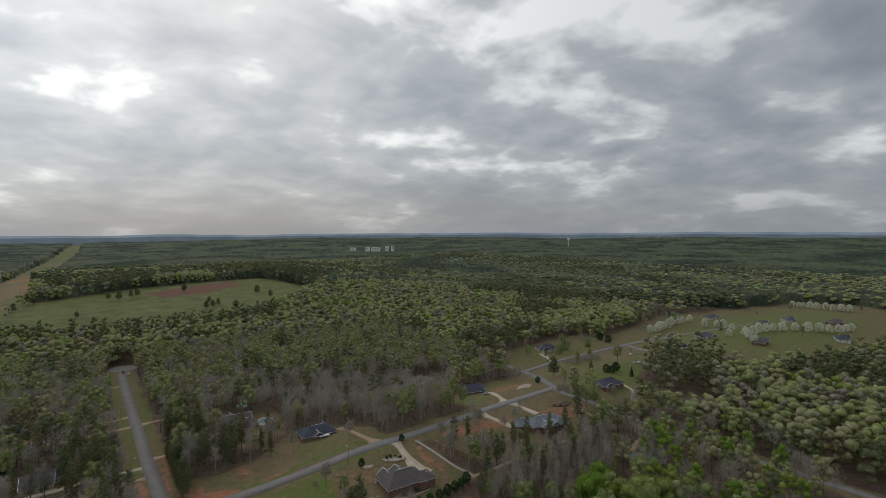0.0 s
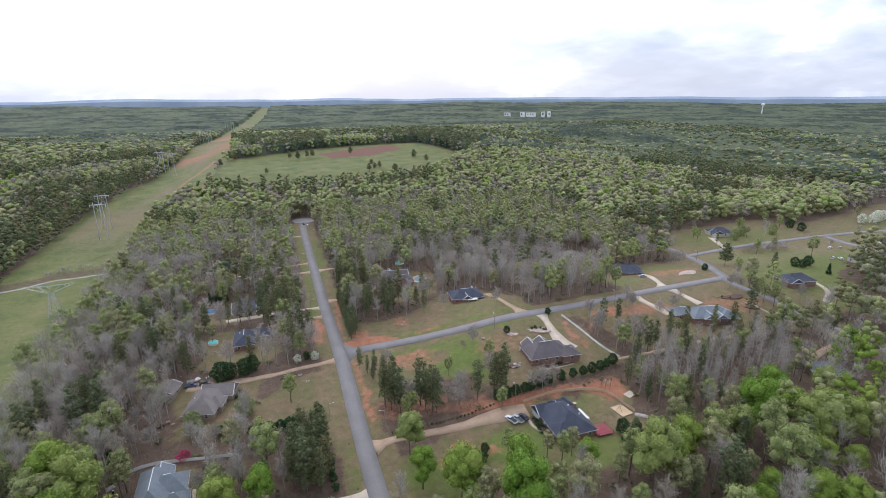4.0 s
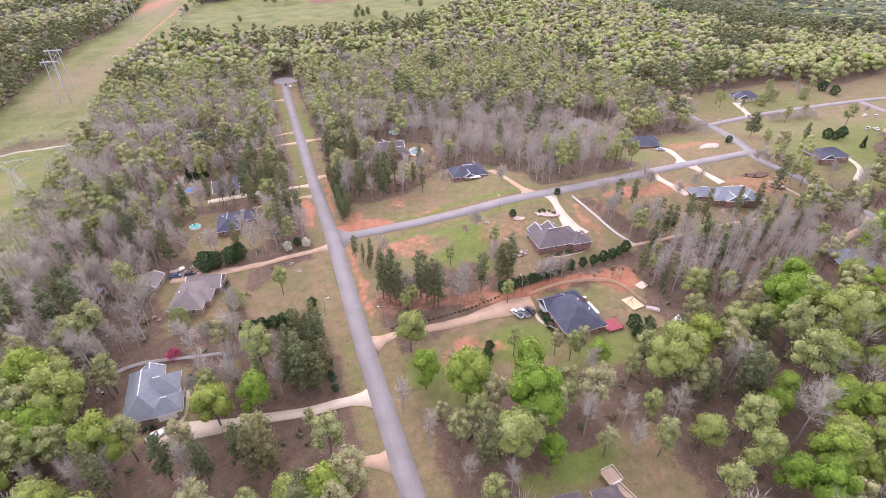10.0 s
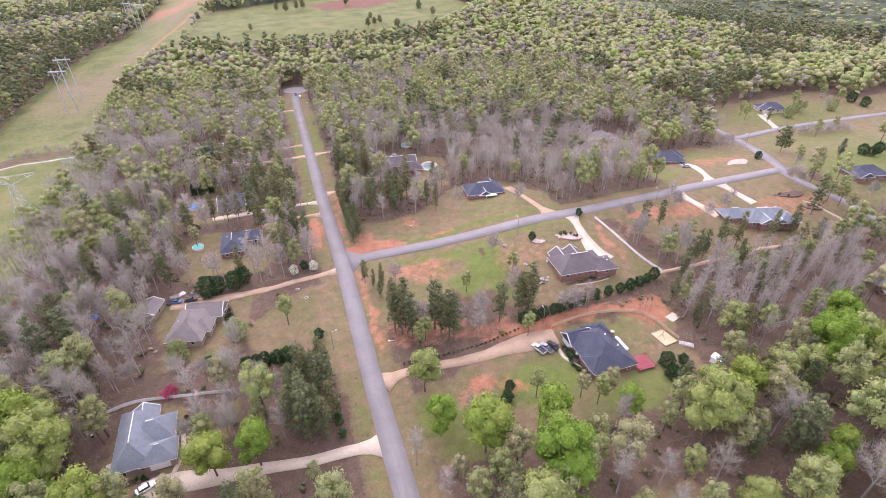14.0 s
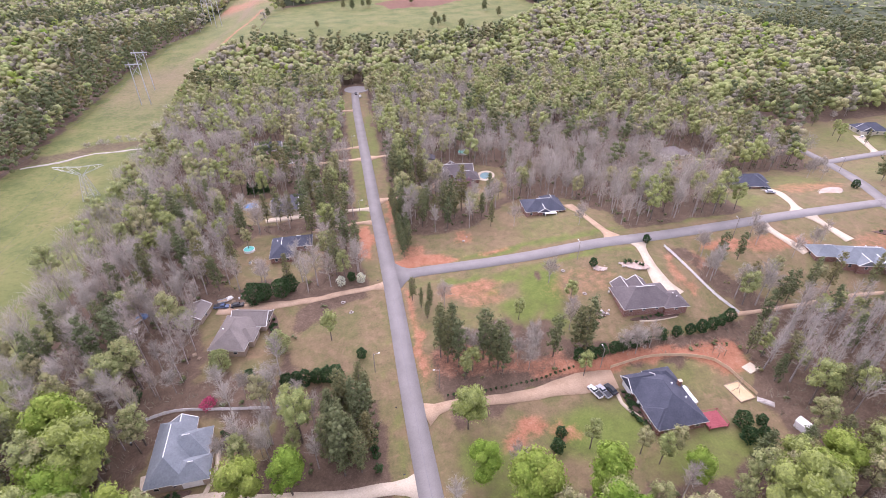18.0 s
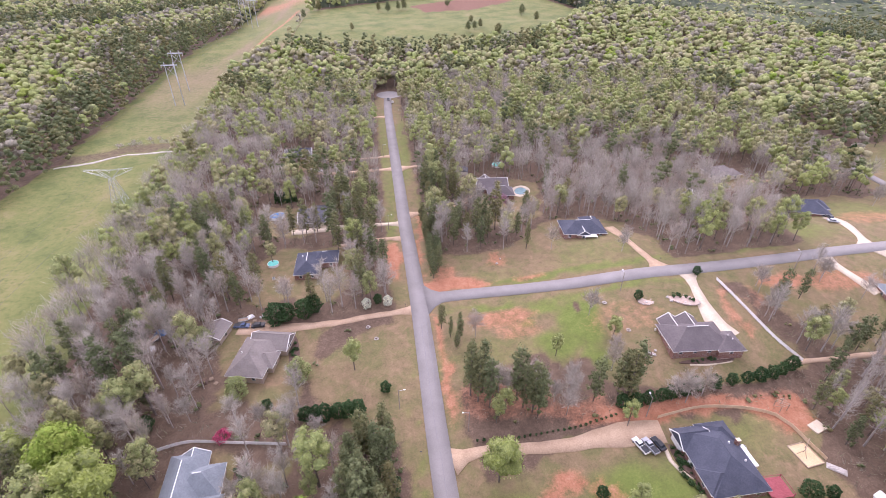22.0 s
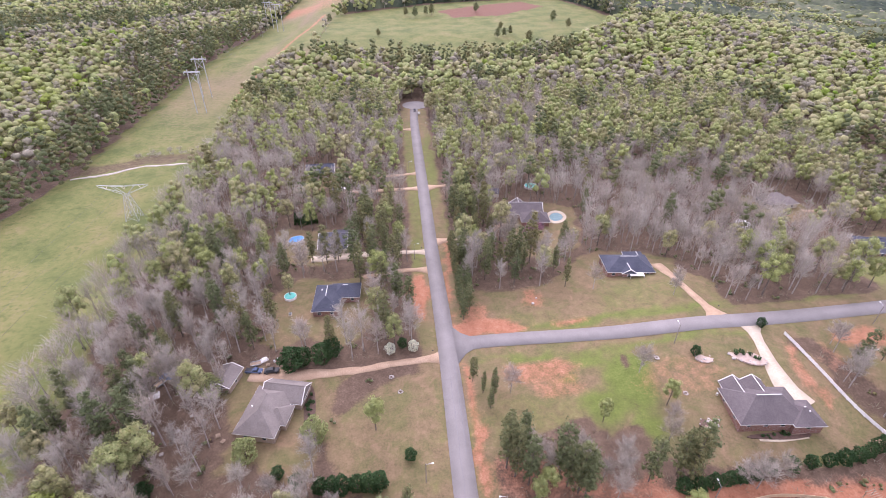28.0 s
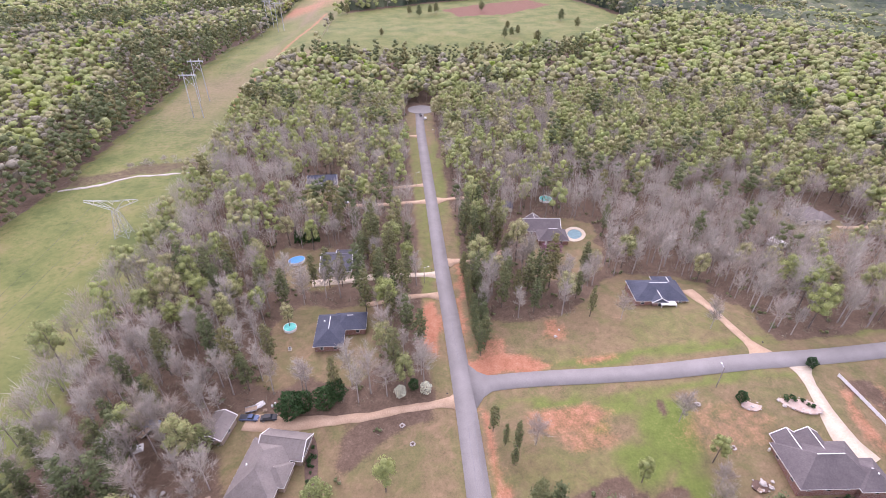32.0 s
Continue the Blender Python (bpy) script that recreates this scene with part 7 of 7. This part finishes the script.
wt = thing("water_tower", 1966, 1455, 0, 28.0)
part("stem", tube((0, 0, 0), (0, 0, 34), 2.2, 1.8, 12), M_WHITEPAINT, wt)
bm = bmesh.new()
bmesh.ops.create_uvsphere(bm, u_segments=16, v_segments=10, radius=7)
bmesh.ops.transform(bm, matrix=Matrix.Translation((0, 0, 38)) @ Matrix.Diagonal((1, 1, 0.8, 1)), verts=bm.verts)
part("tank", bm, M_WHITEPAINT, wt)
tagged(wt, "white water tower above the distant forest", "water tower")
for i, (x, y, w, h) in enumerate([(1085, 2135, 34, 9), (1150, 2095, 22, 12), (1190, 2080, 46, 9), (1240, 2050, 16, 14), (1268, 2040, 14, 15)]):
    fb = thing("industrial_building", x, y, -25, 16)
    part("wall", box(-w / 2, -12, -12, w / 2, 12, h), M_WHITEPAINT, fb)
    part("roof", box(-w / 2 - 0.4, -12.4, h, w / 2 + 0.4, 12.4, h + 0.5), M_CREAM, fb)
    for k in range(int(w // 12)):
        part("dock_door", box(-w / 2 + 4 + k * 12, -12.1, 0, -w / 2 + 9 + k * 12, -11.95, h * 0.6), M_DARK, fb)
    tagged(fb, "low white industrial building far off in the forest", "building", "industrial buildings")
house(-478, 594, 30, [(0, 0, 20, 12, 4, False, "x")], M_WHITEPAINT, M_WHITEPAINT, "white-roofed building in the western woods")
house(214, 345, 20, [(0, 0, 22, 10, 3, False, "x")], M_CREAM, M_WHITEPAINT, "long pale-roofed building in the north woods")

# ---------------------------------------------------------------- garden beds, walks and yard clutter


def bed(x, y, rx, ry, rz, label, stones=0, mat=None, shrubs=0):
    """A mulched bed with an uneven edge; its stones are parts."""
    e = thing("garden_bed", x, y, rz)
    part("mulch", disc(rx, ry, -0.4, 0.09, 26, 0.12), mat or M_MULCH, e)
    q = random.Random(int(x * 10))
    for i in range(stones):
        a = 6.283 * i / stones
        b2 = bmesh.new()
        bmesh.ops.create_icosphere(b2, subdivisions=1, radius=q.uniform(0.18, 0.34))
        bmesh.ops.transform(b2, matrix=Matrix.Translation((math.cos(a) * rx * 1.02, math.sin(a) * ry * 1.02, 0.1)) @ Matrix.Diagonal((1.2, 1, 0.6, 1)), verts=b2.verts)
        part("edging_stone", b2, M_ROCK, e)
    tagged(e, label, "garden bed")
    for i in range(shrubs):
        a, u = q.uniform(0, 6.283), q.uniform(0.2, 0.8)
        px, py = math.cos(a) * rx * u, math.sin(a) * ry * u
        c, s_ = math.cos(math.radians(rz)), math.sin(math.radians(rz))
        make_tree("shrub", V_SHRUB[i % 2], x + px * c - py * s_, y + px * s_ + py * c, q.uniform(0.6, 1.1), q.uniform(0, 360), "low garden shrub in a mulched bed", "shrub", "garden shrubs")


M_PEBBLE = grained("pink_gravel", (0.36, 0.27, 0.22), (0.54, 0.43, 0.36), 4.0, 0.5, 0.95, 0.02)
bed(85.2, -17.4, 5.2, 2.6, -28, "kidney-shaped pebble bed with boulders and shrubs", 16, M_PEBBLE, 4)
bed(71.6, -16.4, 2.6, 1.8, -10, "pebble patch round a dark bush", 9, M_PEBBLE)
bed(55.9, -71.5, 1.5, 6.2, 8, "mulched bed along the front of the brick house", 0, None, 14)
bed(57.4, -80, 1.5, 2.2, 20, "mulched bed at the corner of the brick house", 0, None, 5)
bed(62.2, -37.4, 2.2, 1.8, 0, "bare soil patch with stacked stones", 6)
for x, y in ((-26.6, -11.6), (-23.8, -17.7), (57.5, -14), (60.5, -27.5)):
    bed(x, y, 0.6, 0.6, 0, "small ring of pale stones on the lawn", 8)
bed(-50.4, -22, 1.6, 9, 8, "mulched shrub bed beside the tan house", 0, None, 9)
bed(-59.6, -63, 1.3, 5, 8, "mulched bed beside the blue-grey roofed house", 0, None, 7)
bed(-70, -77.4, 4.2, 1.1, 6, "mulched bed before the front wall", 0, None, 7)
bed(80, -42.6, 8.5, 1.1, -3, "mulched bed along the back wall", 0, None, 8)
ribbon("garden_path", [(52.4, -65), (53.2, -68.6), (53.0, -72), (54.2, -75.2), (56.6, -77.2)], 1.1, M_CONC, 0.05, 0.25, 0, "curved pale concrete garden path", "structure")
ribbon("garden_path", [(-61.0, -66), (-60.6, -70), (-61.2, -75), (-62.5, -79)], 1.2, M_CONC, 0.05, 0.25, 0, "pale concrete garden path to the drive", "structure")
ribbon("garden_path", [(74, -42.8), (79, -43.4), (88, -43)], 1.6, M_CONC, 0.05, 0.25, 0, "narrow pale patio along the back wall", "structure")


def pallet_stack(x, y, rz, n, label):
    e = thing("pallet_stack", x, y, rz)
    for k in range(n):
        for i in range(5):
            part("board", box(-0.6, -0.5 + i * 0.22, k * 0.16 + 0.1, 0.6, -0.36 + i * 0.22, k * 0.16 + 0.13), M_WOOD, e)
        for sx in (-0.5, 0, 0.5):
            part("runner", box(sx - 0.05, -0.5, k * 0.16, sx + 0.05, 0.52, k * 0.16 + 0.1), M_WOOD, e)
    return tagged(e, label, "pallets")


def trailer(x, y, rz, label):
    e = thing("trailer", x, y, rz)
    part("bed", box(-1.6, -0.9, 0.5, 1.6, 0.9, 0.62, 0.02), M_WOOD, e)
    for sy in (-0.92, 0.92):
        part("side_rail", box(-1.6, sy - 0.04, 0.62, 1.6, sy + 0.04, 0.95), M_STEEL, e)
        wh = part("wheel", tube((0, sy * 1.1 - 0.09, 0.32), (0, sy * 1.1 + 0.09, 0.32), 0.32, None, 12), M_TYRE, e)
        part("rim", tube((0, sy * 1.1 - 0.1, 0.32), (0, sy * 1.1 + 0.1, 0.32), 0.17, None, 8), M_STEEL, wh)
    part("drawbar", tube((1.6, 0, 0.52), (3.0, 0, 0.45), 0.05), M_STEEL, e)
    return tagged(e, label, "trailer")


def barrel(x, y, mat, label):
    e = thing("barrel", x, y)
    b2 = bmesh.new()
    for a, c, z0, z1 in ((0.28, 0.31, 0, 0.3), (0.31, 0.31, 0.3, 0.6), (0.31, 0.28, 0.6, 0.9)):
        add_tube(b2, (0, 0, z0), (0, 0, z1), a, c, 12)
    part("drum", b2, mat, e)
    part("lid", tube((0, 0, 0.9), (0, 0, 0.94), 0.29, None, 12), M_STEEL, e)
    return tagged(e, label, "barrel")


def tarp_heap(x, y, rz, w, d, h, mat, label):
    """Stacked stuff under a slack sheet."""
    b2 = bmesh.new()
    q = random.Random(int(x * 7 + y))
    n = 9
    g = [[b2.verts.new(((i / (n - 1) - 0.5) * w, (j / (n - 1) - 0.5) * d, 0.02 + h * max(0.0, 1 - (2 * i / (n - 1) - 1) ** 4) * max(0.0, 1 - (2 * j / (n - 1) - 1) ** 4) * q.uniform(0.55, 1.0))) for j in range(n)] for i in range(n)]
    for i in range(n - 1):
        for j in range(n - 1):
            b2.faces.new((g[i][j], g[i + 1][j], g[i + 1][j + 1], g[i][j + 1]))
    rim = [b2.verts.new((v.co.x, v.co.y, -0.3)) for v in [g[i][0] for i in range(n)] + [g[n - 1][j] for j in range(1, n)] + [g[i][n - 1] for i in range(n - 2, -1, -1)] + [g[0][j] for j in range(n - 2, 0, -1)]]
    top = [g[i][0] for i in range(n)] + [g[n - 1][j] for j in range(1, n)] + [g[i][n - 1] for i in range(n - 2, -1, -1)] + [g[0][j] for j in range(n - 2, 0, -1)]
    for i in range(len(rim)):
        j = (i + 1) % len(rim)
        b2.faces.new((top[j], top[i], rim[i], rim[j]))
    ob = part("tarpaulin_mound", b2, mat)
    ob.matrix_world = pose(x, y, gzf(x, y), 0, 0, rz)
    return tagged(ob, label, "heap")


M_BLUETARP = grained("blue_tarp", (0.10, 0.17, 0.32), (0.18, 0.27, 0.45), 2.0, 0.5, 0.5, 0.02)
pallet_stack(-74.3, -29.5, 20, 4, "stack of weathered wooden pallets in the yard")
pallet_stack(-72.6, -31.2, 65, 2, "stack of weathered wooden pallets in the yard")
pallet_stack(-66.2, -3.6, 10, 3, "stack of weathered pallets beside the drive")
pallet_stack(61.2, -38.6, 35, 3, "stack of weathered pallets on the lawn")
trailer(-70.2, -3.2, 12, "small flat trailer parked behind the cars")
trailer(-97.6, -9, 60, "old flat trailer abandoned among bare trees")
barrel(-64.4, -2.4, M_WHITEPAINT, "white barrel beside the gravel drive")
barrel(-63.6, -1.6, M_WHITEPAINT, "white barrel beside the gravel drive")
barrel(-93.6, -27, M_WHITEPAINT, "white barrel among bare trees")
barrel(-92.4, -27.6, M_WHITEPAINT, "white barrel among bare trees")
barrel(-79.6, -24.4, M_STEEL, "grey steel barrel in the yard")
barrel(-84.4, -60, M_DARK, "black barrel at the edge of the lawn")
barrel(69, -29.2, M_CREAM, "cream tank beside the brick wall")
tarp_heap(-98, -13.6, 20, 3.4, 2.6, 1.1, M_WHITEPAINT, "heap of things under a white sheet")
tarp_heap(-97, -5.6, -15, 4.0, 2.8, 1.2, M_BLUETARP, "heap of things under a blue tarpaulin")
tarp_heap(-68.2, -1.2, 35, 2.8, 1.8, 0.9, M_WHITEPAINT, "pale covered heap beside the garage")
tarp_heap(-76.4, -30.6, 10, 2.2, 1.6, 0.8, M_MULCH, "low heap of dark brush in the yard")
tarp_heap(-85.8, -57.6, 40, 2.4, 1.6, 0.7, M_ROCK, "low heap of grey rubble beyond the lawn")
tarp_heap(95, -79.6, -40, 4.6, 2.0, 0.5, M_ROCK, "spread heap of grey stones beside the play area")
for x, y, rz in ((74.2, -71.2, 2), (-63.5, 21, 0), (70.6, -37, -3)):
    ac = thing("air_conditioner", x, y, rz)
    part("pad", box(-0.6, -0.6, -0.3, 0.6, 0.6, 0.1), M_CONC, ac)
    part("casing", box(-0.45, -0.45, 0.1, 0.45, 0.45, 0.95, 0.04), M_STEEL, ac)
    part("fan_guard", tube((0, 0, 0.95), (0, 0, 0.99), 0.36, None, 14), M_DARK, ac)
    tagged(ac, "grey air conditioning unit beside the house wall", "air conditioner", "air conditioners")
for x, y, rz in ((-12.6, -62, 90), (-12.8, -83, 90), (-13, -2, 90), (95.8, -5.6, 0), (87.4, 4.6, 180), (-13.8, 65, 90), (150, -5.2, 0)):
    mb = thing("mailbox", x, y, rz)
    part("post", box(-0.05, -0.05, -0.3, 0.05, 0.05, 1.05), M_WOOD, mb)
    part("box", box(-0.12, -0.28, 1.05, 0.12, 0.28, 1.3, 0.04), M_DARK, mb)
    tagged(mb, "black mailbox on a wooden post by the road", "mailbox", "mailboxes")

# ---------------------------------------------------------------- the eastern lots
bed(205, -15.3, 8.0, 3.6, -15, "dark mulched island beside the road bend", 0, None, 3)
bed(207.5, -27, 5.0, 2.6, -35, "dark mulched bed behind the long house", 0, None, 4)
bed(211, 21.5, 7.5, 3.4, 12, "pebbly ring of pale stones on the grass", 22, M_PEBBLE)
plant("pine_tree", V_BROAD, [(248.9, 28.4)], 1.0, 1.02, "broad dark pine beside the road fork")
plant("cypress_tree", V_CONE, [(294.5, -7)], 1.0, 1.1, "single dark cone-shaped evergreen on the grass")
plant("evergreen_tree", V_DARK, [(286.8, 9.4), (290, 6.4), (297.7, 8.7)], 0.7, 0.85, "dark evergreen tree behind the brick house")
plant("pale_tree", V_PALE, [(330.6, 93.9), (375.7, 95.9), (347, 102)], 1.0, 1.25, "round tree in pale green new leaf on the lot")
plant("leafing_tree", V_LEAF, [(224.3, -18), (228.5, -24), (221, -30), (219, -36), (226, -10)], 0.6, 0.75, "slender yellow-green tree along the road verge")
plant("scrub_bush", V_SCRUB, [(300 + 1.7 * i + prng.uniform(-1, 1), 57 + 6 * math.sin(i * 1.7) + prng.uniform(-3, 3)) for i in range(24)], 1.2, 1.9, "leafless mauve-brown scrub beside the road", "bush", "scrub beside the road")
ribbon("retaining_wall", [(207, -23), (210, -26), (212, -34), (217, -45)], 0.5, M_CONC, 0.55, 0.9, 0, "low pale retaining wall behind the long house", "structure")
car(331, 15.6, 20, "white", True)
car(335, 13, 60, "white")
car(366, 41, 10, "white")
car(371, 37, 25, "silver")
